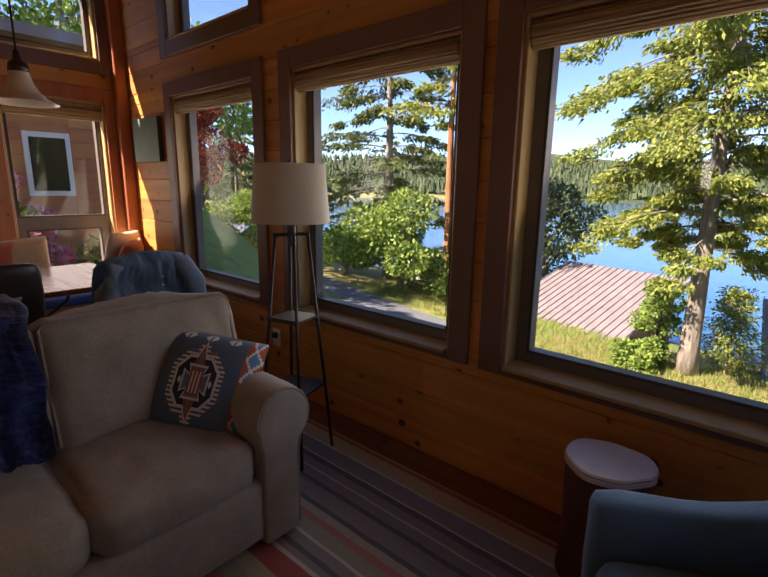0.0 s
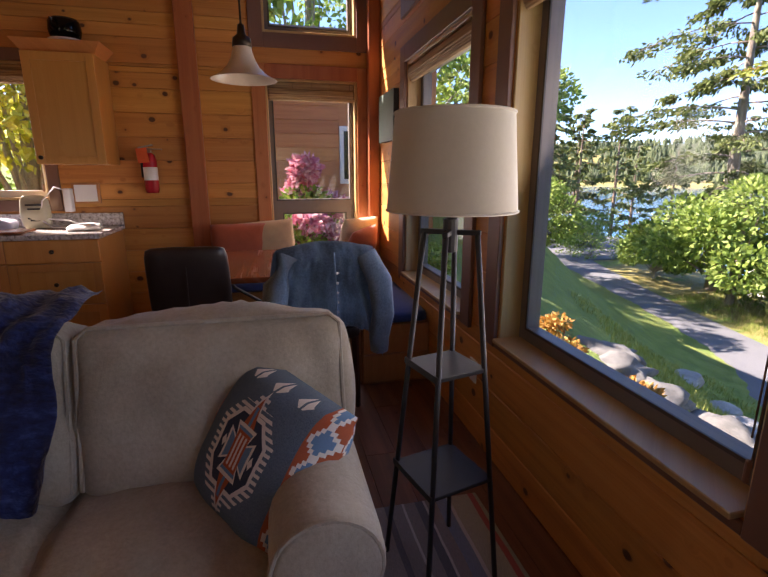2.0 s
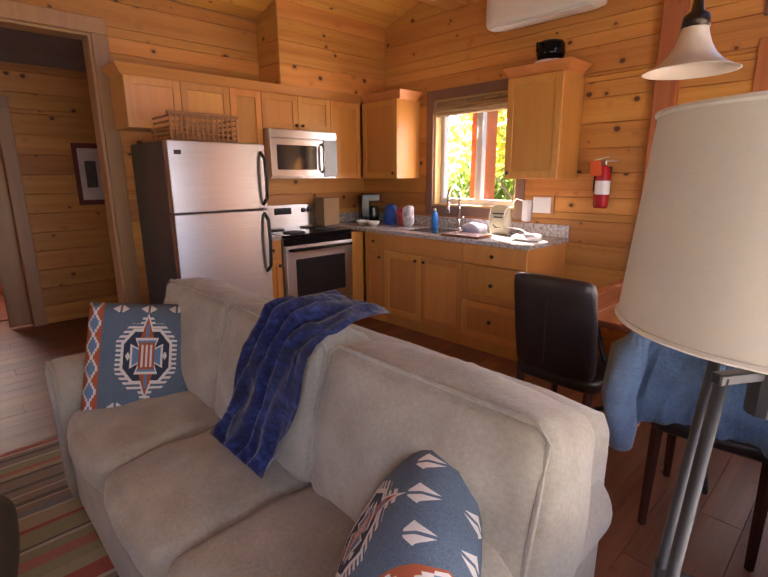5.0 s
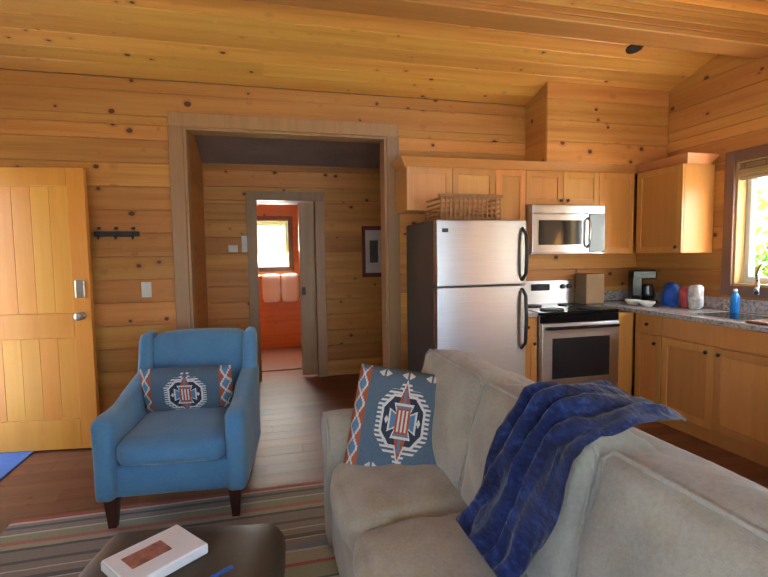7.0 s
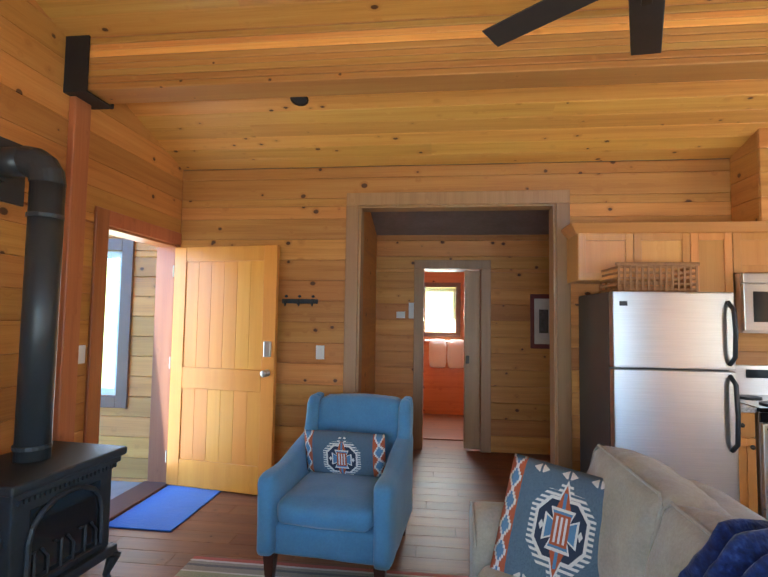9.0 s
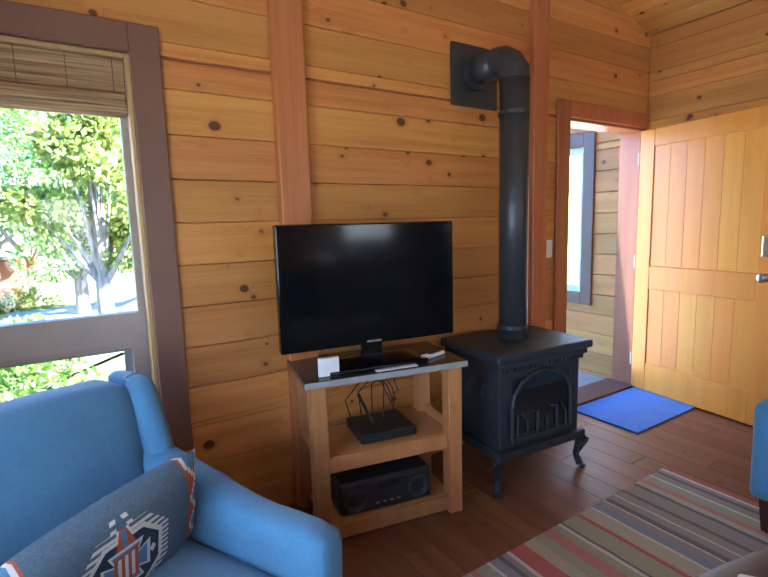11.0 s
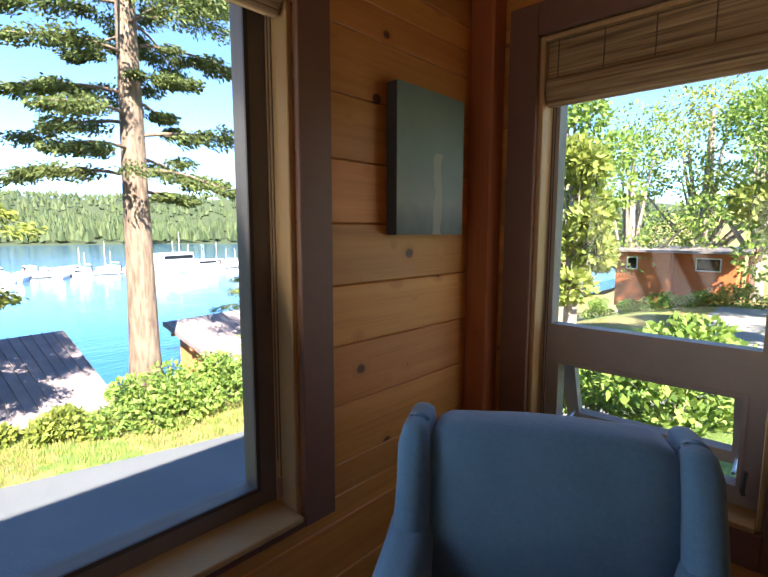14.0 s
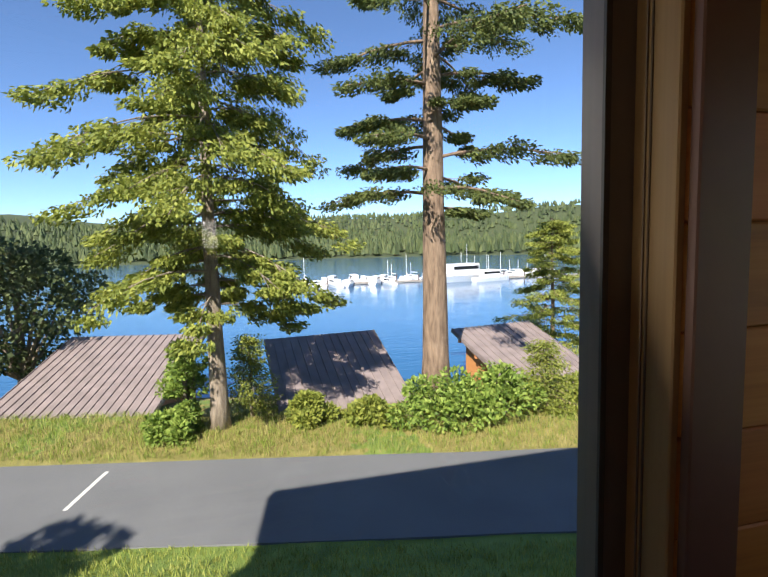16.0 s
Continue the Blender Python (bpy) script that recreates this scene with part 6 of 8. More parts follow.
def bottle(nm, x, y, r, h, col, cap, label):
    b = thing(nm, label, "bottle", pose(x, y, 0.916))
    part("body", lathe([(0, 0), (r, 0.002), (r, h * 0.6), (r * 0.9, h * 0.7), (r * 0.4, h * 0.84), (r * 0.4, h * 0.9), (0, h * 0.9)], 16), plain(nm + "_plastic", col, 0.25), b, smooth=True)
    part("cap", lathe([(0, h * 0.9), (r * 0.45, h * 0.9), (r * 0.4, h), (0, h)], 12), plain(nm + "_cap", cap, 0.4), b)


bottle("soap_bottle", -4.60, -1.52, 0.033, 0.19, (0.03, 0.22, 0.65), (0.7, 0.7, 0.7), "blue dish soap bottle beside the tap")
for nm, x, y, w, d, h, c, lb in (("snack_packet", -4.58, -2.10, 0.14, 0.07, 0.20, (0.03, 0.10, 0.42), "blue and yellow snack packet"), ("snack_bag", -4.56, -1.92, 0.13, 0.08, 0.17, (0.55, 0.10, 0.12), "crumpled red and green snack bag"), ("paper_bag", -4.55, -1.83, 0.11, 0.09, 0.19, (0.66, 0.66, 0.66), "white rolled paper bag")):
    b = soft(x - d / 2, x + d / 2, y - w / 2, y + w / 2, 0.916, 0.916 + h, 0.03, 0.015, 6, len(nm), 0.02)
    tagged(link_mesh(nm, b, plain(nm + "_film", c, 0.3, vary=0.7, scale=18), True), lb + " standing on the worktop", "packet")
cb = thing("coffee_bag", "pale printed coffee bag standing by the sink", "bag", pose(-4.62, -0.80, 0.916, 0, 0, 8))
bm = soft(-0.04, 0.04, -0.085, 0.085, 0.0, 0.235, 0.025, 0.012, 8, 4, 0.006)
for v in bm.verts:
    v.co.x *= 1 - 0.85 * max(0, (v.co.z - 0.12) / 0.12)
part("bag", bm, plain("pale_bag_film", (0.50, 0.48, 0.34), 0.4), cb, smooth=True)
for z, w in ((0.17, 0.05), (0.14, 0.04), (0.07, 0.045), (0.055, 0.03)):
    part("print_bar", box(0.036, 0.046, -w, w, z, z + 0.012, 0), M_BLACK, cb)
tray = tagged(link_mesh("cutting_board", box(-4.40, -4.18, -1.10, -0.72, 0.919, 0.935, 0.004), M_TABLE), "dark wooden cutting board on the worktop", "board")
cl = tagged(link_mesh("dish_cloth", soft(-4.62, -4.48, -1.12, -0.92, 0.918, 0.975, 0.025, 0.01, 8, 6, 0.03), fabric("pale_cloth", (0.45, 0.48, 0.62)), True), "crumpled pale blue dish cloth by the sink", "cloth")
sp = thing("wall_socket", "white wall socket on a wooden block", "socket")
part("block", box(XW + 0.0005, XW + 0.02, -0.58, -0.38, 1.09, 1.25, 0.003), M_STAND, sp)
part("plate", box(XW + 0.02, XW + 0.027, -0.56, -0.40, 1.105, 1.235, 0.002), M_WHITE, sp)
ch = thing("phone_charger", "white charger plugged in with its cable lying on the worktop", "charger")
part("plug", box(XW + 0.027, XW + 0.10, -0.62, -0.565, 1.03, 1.21, 0.012, 2), M_WHITE, ch)
part("cable", tube([(XW + 0.07, -0.59, 1.19), (XW + 0.12, -0.66, 1.22), (XW + 0.16, -0.74, 1.12), (XW + 0.17, -0.76, 0.98), (XW + 0.2, -0.68, 0.925), (XW + 0.26, -0.56, 0.925), (XW + 0.22, -0.45, 0.93), (XW + 0.16, -0.58, 0.97), (XW + 0.2, -0.7, 0.99)], 0.006, 6), M_WHITE, ch)
tagged(link_mesh("cable_pile", soft(-4.50, -4.30, -0.50, -0.33, 0.916, 0.955, 0.018, 0.008, 7, 8, 0.025), M_WHITE, True), "loose white cables and papers on the worktop end", "cables")
sm = thing("ceramic_pot", "dark ceramic pot on a pale coaster on top of the cupboard", "pot", pose(-4.60, -0.42, 2.207))
part("coaster", lathe([(0, 0), (0.11, 0.0), (0.11, 0.035), (0, 0.04)], 24), M_WHITE, sm)
part("pot", lathe([(0, 0.04), (0.09, 0.04), (0.105, 0.09), (0.10, 0.15), (0.085, 0.17), (0.08, 0.165), (0, 0.16)], 24), M_SCREEN, sm, smooth=True)
part("handle", tube([(0.09, -0.02, 0.07), (0.15, -0.03, 0.09), (0.15, -0.03, 0.14), (0.09, -0.02, 0.15)], 0.01, 6), M_SCREEN, sm)

# fire extinguisher
fx = thing("fire_extinguisher", "red fire extinguisher hanging on the boards", "fire extinguisher", pose(XW + 0.075, 0.02, 1.17))
M_RED = plain("red_enamel", (0.42, 0.012, 0.02), 0.25, vary=0.08)
part("cylinder", lathe([(0, 0), (0.045, 0.0), (0.052, 0.02), (0.052, 0.25), (0.042, 0.29), (0.02, 0.31), (0, 0.31)], 20), M_RED, fx, smooth=True)
part("label_sheet", lathe([(0.0525, 0.10), (0.0525, 0.20)], 20), M_WHITE, fx, "white printed label")
part("valve", box(-0.015, 0.015, -0.02, 0.02, 0.31, 0.345, 0.004), M_NICKEL, fx)
part("lever", box(-0.01, 0.01, 0.0, 0.11, 0.35, 0.36, 0.002, rot=pose(0, 0, 0, 12)), M_NICKEL, fx)
part("lever", box(-0.01, 0.01, 0.0, 0.10, 0.335, 0.342, 0.002), M_NICKEL, fx)
part("tag", box(0.054, 0.058, -0.045, 0.035, 0.235, 0.345, 0.001, rot=pose(0, 0, 0, 6)), plain("orange_tag", (0.65, 0.10, 0.02), 0.7), fx, "orange inspection tag")
part("hose", tube([(0.0, -0.02, 0.33), (0.0, -0.06, 0.30), (0.0, -0.062, 0.12)], 0.008, 6), M_BLACK, fx)
part("bracket", box(-0.0745, -0.05, -0.03, 0.03, 0.05, 0.30, 0.002), M_BLACK, fx)
so = thing("wall_socket", "white socket plate under the lake window", "socket", pose(-2.55, YN, 0.36))
part("plate", box(-0.038, 0.038, -0.007, -0.0005, -0.06, 0.06, 0.002), M_WHITE, so)
part("plug", box(-0.02, 0.02, -0.03, -0.007, 0.0, 0.04, 0.004), M_BLACK, so)

filler = tagged(link_mesh("filler_panel", box(-4.158, -3.985, -2.10, -2.075, 0.1, 0.88, 0.001), M_CABINET), "maple filler panel in the kitchen corner", "trim", kind="structure")

# ---- outside ----
ROAD_Z, WATER_Z = -3.6, -8.6


def smooth01(a, b, x):
    t = max(0.0, min(1.0, (x - a) / (b - a)))
    return t * t * (3 - 2 * t)


def ground_z(x, y):
    """The hillside: lawn, road bench, bank, shore, lake bed, far shore."""
    s = y + 0.25 * x
    z = -0.45 - 3.1 * smooth01(2.0, 9.0, s)
    if x < -6:
        z += 1.9 * smooth01(-6, -16, x) * (1 - smooth01(4, 11, s))
    if s < 2:
        z = -0.45 + 0.08 * max(0, -s - 4)
    z = min(z, 6)
    z -= 5.6 * smooth01(14.0, 38.0, s) + 3.0 * smooth01(36, 60, s)
    far = math.hypot(x, y)
    rise = smooth01(395 + 50 * noise.noise(Vector((x / 220, y / 220, 3))), 1050, far)
    if s > 60:
        z += (5.0 + 92 * (0.55 + 0.6 * noise.noise(Vector((x / 330, y / 330, 0))))) * rise + 4.6 * smooth01(385, 430, far)
    else:
        z += 30 * smooth01(70, 400, far)
    z += 0.06 * noise.noise(Vector((x * 0.6, y * 0.6, 0))) * (0.0 if 8.2 < s < 12.9 else 1.0)
    return z


def ground_sheet():
    def axis(fine, lim):
        out, v, st = [], 0.0, fine
        while v < lim:
            out.append(v)
            v += st
            if v > 34:
                st *= 1.13
        out.append(lim)
        return out
    ax = axis(0.7, 2400)
    xs = [-v for v in ax[:0:-1]] + ax
    ys = [-v for v in ax[:0:-1]] + ax
    nx, ny = len(xs), len(ys)
    verts = [(x, y, ground_z(x, y)) for y in ys for x in xs]
    faces = [(j * nx + i, j * nx + i + 1, (j + 1) * nx + i + 1, (j + 1) * nx + i) for j in range(ny - 1) for i in range(nx - 1)]
    me = bpy.data.meshes.new("ground")
    me.from_pydata(verts, [], faces)
    me.polygons.foreach_set("use_smooth", [True] * len(faces))
    return me


def grass_material():
    m = Mat("meadow_grass", 0.9)
    sep = m.n.new("ShaderNodeSeparateXYZ")
    m.link(m.tc, sep.inputs[0])
    s = m.math("ADD", sep.outputs[1], m.math("MULTIPLY", sep.outputs[0], 0.25))
    a, b, c = m.noise(0.25, 4), m.noise(2.5, 5), m.noise(40, 3)
    green = m.ramp(m.math("ADD", m.math("MULTIPLY", b, 0.6), m.math("MULTIPLY", c, 0.4)), (0.3, (0.10, 0.15, 0.03)), (0.55, (0.20, 0.28, 0.05)), (0.75, (0.32, 0.36, 0.09)))
    dry = m.ramp(m.math("ADD", m.math("MULTIPLY", b, 0.5), m.math("MULTIPLY", c, 0.5)), (0.3, (0.13, 0.12, 0.03)), (0.55, (0.30, 0.25, 0.075)), (0.75, (0.42, 0.33, 0.14)))
    near = m.n.new("ShaderNodeMapRange")
    near.inputs["From Min"].default_value, near.inputs["From Max"].default_value = 9.0, 13.0
    m.link(s, near.inputs["Value"])
    f = m.math("MULTIPLY", near.outputs[0], m.math("GREATER_THAN", m.math("ADD", a, m.math("MULTIPLY", b, 0.4)), 0.62))
    wood = m.ramp(b, (0.3, (0.035, 0.05, 0.02)), (0.7, (0.08, 0.10, 0.035)))
    m.color(m.mix(m.math("GREATER_THAN", s, 300.0), m.mix(f, green, dry), wood))
    m.bump(c, 0.8, 0.05)
    return m.m


ground = new("ground", ground_sheet())
ground.data.materials.append(grass_material())
tagged(ground, "grassy hillside falling to the lake", "ground", kind="structure")


def asphalt():
    m = Mat("grey_asphalt", 0.85)
    a, b, c = m.noise(0.6, 4), m.noise(14, 4), m.noise(160, 2)
    f = m.math("ADD", m.math("MULTIPLY", a, 0.4), m.math("ADD", m.math("MULTIPLY", b, 0.3), m.math("MULTIPLY", c, 0.3)))
    m.color(m.ramp(f, (0.3, (0.105, 0.108, 0.116)), (0.7, (0.18, 0.182, 0.19))))
    m.bump(c, 0.4, 0.01)
    return m.m


def ribbon(centre, half, z, seg=3):
    """A strip along a line of points on the ground."""
    bm = bmesh.new()
    rows = []
    for i, p in enumerate(centre):
        d = Vector(centre[min(i + 1, len(centre) - 1)]) - Vector(centre[max(i - 1, 0)])
        n = Vector((-d.y, d.x)).normalized()
        w = half + 0.06 * noise.noise(Vector((p[0], p[1], 0)))
        rows.append([bm.verts.new((p[0] + n.x * w * k, p[1] + n.y * w * k, z + zz)) for k, zz in ((-1.0, -0.12), (-0.99, 0.0), (0.99, 0.0), (1.0, -0.12))])
    for a, b in zip(rows, rows[1:]):
        for k in range(3):
            bm.faces.new((a[k], b[k], b[k + 1], a[k + 1]))
    return bm


M_ASPHALT = asphalt()
line = [(x, 10.62 - 0.228 * x + 0.004 * max(0, -x - 8) ** 2) for x in range(-26, 40, 2)]
tagged(link_mesh("road", ribbon(line, 1.64, ROAD_Z + 0.09), M_ASPHALT), "narrow grey asphalt lane below the cottage", "road", kind="structure")
tagged(link_mesh("parking", box(-46, -24, 16, 27, -4.2, -3.5, 0), M_ASPHALT), "asphalt parking area at the end of the lane", "pavement", kind="structure")


def drive_sheet():
    """The gravel drive, laid on the lie of the land."""
    nx, ny = 44, 22
    verts = [(7.5 + 0.7 * i, -9.0 + 0.7 * k, ground_z(7.5 + 0.7 * i, -9.0 + 0.7 * k) + 0.05) for k in range(ny) for i in range(nx)]
    me = bpy.data.meshes.new("driveway")
    me.from_pydata(verts, [], [(k * nx + i, k * nx + i + 1, (k + 1) * nx + i + 1, (k + 1) * nx + i) for k in range(ny - 1) for i in range(nx - 1)])
    me.materials.append(plain("pale_gravel", (0.27, 0.25, 0.22), 0.9, vary=0.2, scale=3, bump=0.5))
    return me


tagged(new("driveway", drive_sheet()), "pale gravel drive beside the cottage", "pavement", kind="structure")

bm = bmesh.new()
q = [bm.verts.new(p) for p in ((-4.36, 11.2, ROAD_Z + 0.095), (-4.27, 11.18, ROAD_Z + 0.095), (-3.98, 12.75, ROAD_Z + 0.095), (-4.07, 12.77, ROAD_Z + 0.095))]
bm.faces.new(q)
tagged(link_mesh("road_marking", bm, plain("worn_white_paint", (0.6, 0.6, 0.58), 0.8, vary=0.3, scale=20)), "worn white line painted across the lane", "marking", kind="structure")


def water_material():
    m = Mat("lake_water", 0.07)
    m.color((0.02, 0.11, 0.24))
    m.b.inputs["IOR"].default_value = 1.33
    n = m.math("ADD", m.noise(1.0, 3, m.scaled(0.5, 1.4, 1)), m.noise(1.0, 2, m.scaled(0.05, 0.12, 1)))
    m.bump(n, 0.16, 0.25)
    return m.m


tagged(link_mesh("water", box(-2400, 2400, 34, 2400, WATER_Z - 2.0, WATER_Z, 0), water_material()), "calm blue lake", "water", kind="structure")


def leaf_material(name, a, b, c):
    m = Mat(name, 0.7)
    r = m.n.new("ShaderNodeNewGeometry").outputs["Random Per Island"]
    col = m.ramp(m.math("ADD", m.math("MULTIPLY", r, 0.6), m.math("MULTIPLY", m.noise(0.7, 3), 0.4)), (0.2, a), (0.5, b), (0.8, c))
    m.color(col)
    tl, mx = m.n.new("ShaderNodeBsdfTranslucent"), m.n.new("ShaderNodeMixShader")
    mx.inputs[0].default_value = 0.35
    m.link(col, tl.inputs[0])
    m.link(m.b.outputs[0], mx.inputs[1])
    m.link(tl.outputs[0], mx.inputs[2])
    m.link(mx.outputs[0], m.n["Material Output"].inputs[0])
    return m.m


M_FIR = leaf_material("fir_needles", (0.06, 0.085, 0.025), (0.115, 0.15, 0.04), (0.20, 0.235, 0.06))
M_CEDAR = leaf_material("cedar_sprays", (0.13, 0.17, 0.03), (0.25, 0.29, 0.05), (0.38, 0.40, 0.08))
M_LEAF = leaf_material("broad_leaves", (0.10, 0.17, 0.03), (0.21, 0.31, 0.05), (0.36, 0.45, 0.10))
M_YELLOWLEAF = leaf_material("yellow_leaves", (0.35, 0.34, 0.03), (0.55, 0.52, 0.05), (0.65, 0.6, 0.14))
M_REDLEAF = leaf_material("red_leaves", (0.26, 0.03, 0.02), (0.44, 0.07, 0.04), (0.5, 0.15, 0.08))
M_PINK = leaf_material("pink_blossom", (0.50, 0.10, 0.18), (0.65, 0.28, 0.36), (0.75, 0.52, 0.55))
M_DARKLEAF = leaf_material("far_trees", (0.05, 0.075, 0.028), (0.09, 0.125, 0.045), (0.14, 0.17, 0.06))


def bark_material(name, lo, hi):
    m = Mat(name, 0.9)
    f = m.math("ADD", m.math("MULTIPLY", m.noise(1.0, 5, m.scaled(9, 9, 1.6)), 0.7), m.math("MULTIPLY", m.noise(40, 3), 0.3))
    m.color(m.ramp(f, (0.35, lo), (0.65, hi)))
    m.bump(f, 1.0, 0.06)
    return m.m


M_BARK = bark_material("fir_bark", (0.10, 0.065, 0.045), (0.34, 0.24, 0.17))
M_BARK_GREY = bark_material("cedar_bark", (0.14, 0.11, 0.085), (0.40, 0.33, 0.26))
M_MADRONE = bark_material("madrone_bark", (0.28, 0.09, 0.03), (0.50, 0.22, 0.09))


class Leaves:
    """Collects small leaf blades, each an island of its own."""

    def __init__(self):
        self.v, self.f = [], []

    def blade(self, p, d, n, length, width):
        i = len(self.v)
        s = d.cross(n)
        if s.length < 1e-4:
            s = Vector((1, 0, 0))
        s = s.normalized() * width
        self.v += [p, p + d * length * 0.45 + s, p + d * length, p + d * length * 0.45 - s]
        self.f.append((i, i + 1, i + 2, i + 3))

    def mesh(self, name, material):
        me = bpy.data.meshes.new(name)
        me.from_pydata([tuple(v) for v in self.v], [], self.f)
        me.materials.append(material)
        return new(name, me)


def rnd_dir(rng):
    z = rng.uniform(-1, 1)
    a = rng.uniform(0, 2 * math.pi)
    r = math.sqrt(1 - z * z)
    return Vector((r * math.cos(a), r * math.sin(a), z))


def conifer(x, y, h, r_trunk, spread, first, leaf_m, bark_m, label, seed, droop=0.35, blades=9000, size=0.16, limbs=46, bare=0, lean=0.0, cone=0.8, full=False):
    rng = random.Random(seed)
    z0 = ground_z(x, y) - 0.2
    tree = thing("tree", label, "tree", pose(x, y, z0))
    pts = [(lean * t * h + 0.06 * math.sin(t * 7 + seed) * t, 0.05 * math.cos(t * 5), t * h) for t in [i / 14 for i in range(15)]]
    tr = tube(pts, [r_trunk * (1.25 if i == 0 else 1.0) * (1 - 0.92 * i / 14) + 0.01 for i in range(15)], 14)
    for v in tr.verts:
        v.co.x += 0.05 * r_trunk * noise.noise(v.co * 3.0)
    part("trunk", tr, bark_m, tree, smooth=True)
    lv, wood = Leaves(), bmesh.new()
    per = max(4, blades // limbs)
    for i in range(limbs):
        t = first + (1 - first) * ((i + rng.random()) / limbs)
        a = i * 2.39996 + rng.uniform(-0.4, 0.4)
        top = 1 - (t - first) / (1 - first)
        if full:
            ln = spread * (0.3 + 0.75 * math.sin(math.pi * (0.22 + 0.70 * (1 - top))) ** 0.8) * rng.uniform(0.5, 1.15)
        else:
            ln = spread * (0.25 + cone * top ** 0.8 * (1.0 if t > first + 0.04 else 0.7)) * rng.uniform(0.55, 1.15)
        base = Vector((lean * t * h, 0, t * h))
        out = Vector((math.cos(a), math.sin(a), rng.uniform(0.02, 0.22)))
        line = []
        for k in range(6):
            q = k / 5
            line.append(base + out * ln * q + Vector((0, 0, -droop * ln * q * q + 0.10 * ln * max(0, q - 0.8))))
        tube(line, [r_trunk * 0.16 * (1 - t * 0.6) * (1 - 0.85 * k / 5) + 0.004 for k in range(6)], 5, wood)
        if i < bare:
            continue
        groups = max(3, int(ln / 0.42))
        for g in range(groups):
            q = 0.28 + 0.72 * (g + rng.random()) / groups
            k = min(4, int(q * 5))
            side = Vector((-out.y, out.x, 0)) * rng.uniform(-1, 1)
            ctr = line[k].lerp(line[k + 1], min(1.0, q * 5 - k)) + side * 0.30 * ln * (1.2 - q)
            ctr.z -= droop * 0.5 * rng.random()
            tube([tuple(line[max(0, k - 1)].lerp(line[k], 0.6)), tuple(ctr)], [0.012, 0.004], 4, wood)
            rad = rng.uniform(0.26, 0.50) * (0.6 + 0.5 * ln / spread)
            tip = (out * 0.6 + side * 0.5 + Vector((0, 0, -0.15 - droop))).normalized()
            for b in range(int(per / groups * 1.1)):
                d = rnd_dir(rng)
                p = ctr + Vector((d.x * 1.25, d.y * 1.25, d.z * 0.5 - droop * 0.35 * abs(d.x + d.y))) * rad * rng.random() ** 0.5
                lv.blade(p, (tip + rnd_dir(rng) * 0.7).normalized(), rnd_dir(rng), size * rng.uniform(0.6, 1.5), size * 0.22 * rng.uniform(0.7, 1.4))
    part("limbs", wood, bark_m, tree, smooth=True)
    cr = lv.mesh("crown", leaf_m)
    cr.parent = tree
    return tree


def broadleaf(x, y, h, spread, leaf_m, bark_m, label, seed, blades=7000, size=0.14, name="tree", low=0.25, z=None, clumps=16):
    rng = random.Random(seed)
    z0 = (ground_z(x, y) if z is None else z) - 0.1
    tree = thing(name, label, "tree" if name == "tree" else "shrub", pose(x, y, z0))
    wood, lv = bmesh.new(), Leaves()
    r = 0.035 * h if name == "tree" else 0.02
    tube([(0, 0, 0), (0.05, 0.02, h * low), (0.0, 0.1, h * 0.8)], [r, r * 0.8, r * 0.25], 8, wood)
    for c in range(clumps):
        a = c * 2.4 + rng.uniform(-0.3, 0.3)
        t = low + (1 - low) * rng.random() ** 0.8
        rad = spread * math.sin(math.pi * min(0.97, 0.25 + 0.75 * (t - low) / (1.001 - low) * 0.95)) * rng.uniform(0.35, 1.0)
        ctr = Vector((math.cos(a) * rad, math.sin(a) * rad, h * t * 0.92))
        tube([(0, 0, h * low * 0.6), tuple(ctr * 0.5 + Vector((0, 0, h * low * 0.3))), tuple(ctr)], [r * 0.45, r * 0.25, 0.006], 5, wood)
        cr_ = spread * rng.uniform(0.28, 0.46)
        for b in range(blades // clumps):
            d = rnd_dir(rng)
            p = ctr + Vector((d.x, d.y, d.z * 0.75)) * cr_ * (0.45 + 0.6 * rng.random() ** 0.5)
            if p.z < 0.02:
                p.z = rng.uniform(0.02, 0.3)
            lv.blade(p, (d + rnd_dir(rng) * 0.9).normalized(), rnd_dir(rng), size * rng.uniform(0.6, 1.4), size * 0.33 * rng.uniform(0.7, 1.2))
    part("trunk" if name == "tree" else "stems", wood, bark_m, tree)
    cr = lv.mesh("crown", leaf_m)
    cr.parent = tree
    return tree


# trees between the lane and the lake
conifer(-1.78, 14.9, 14.5, 0.25, 3.6, 0.25, M_CEDAR, M_BARK_GREY, "sunlit cedar with drooping yellow-green sprays", 3, 0.42, 120000, 0.13, 84, full=True)
conifer(5.0, 15.9, 24.0, 0.46, 4.2, 0.27, M_FIR, M_BARK, "tall fir with a bare furrowed trunk", 8, 0.26, 100000, 0.13, 58, full=True)
conifer(13.05, 21.5, 8.6, 0.14, 2.7, 0.06, M_CEDAR, M_BARK, "young bright green conifer", 5, 0.22, 34000, 0.12, 84, cone=0.95)
conifer(7.4, 13.3, 2.3, 0.04, 0.95, 0.06, M_CEDAR, M_BARK, "bright green conifer sapling on the bank", 15, 0.15, 6000, 0.08, 40, cone=0.95)
conifer(-16.8, 19.6, 15.5, 0.30, 4.6, 0.26, M_FIR, M_BARK_GREY, "fir standing by the bend of the lane", 12, 0.3, 20000, 0.22, 48, full=True)
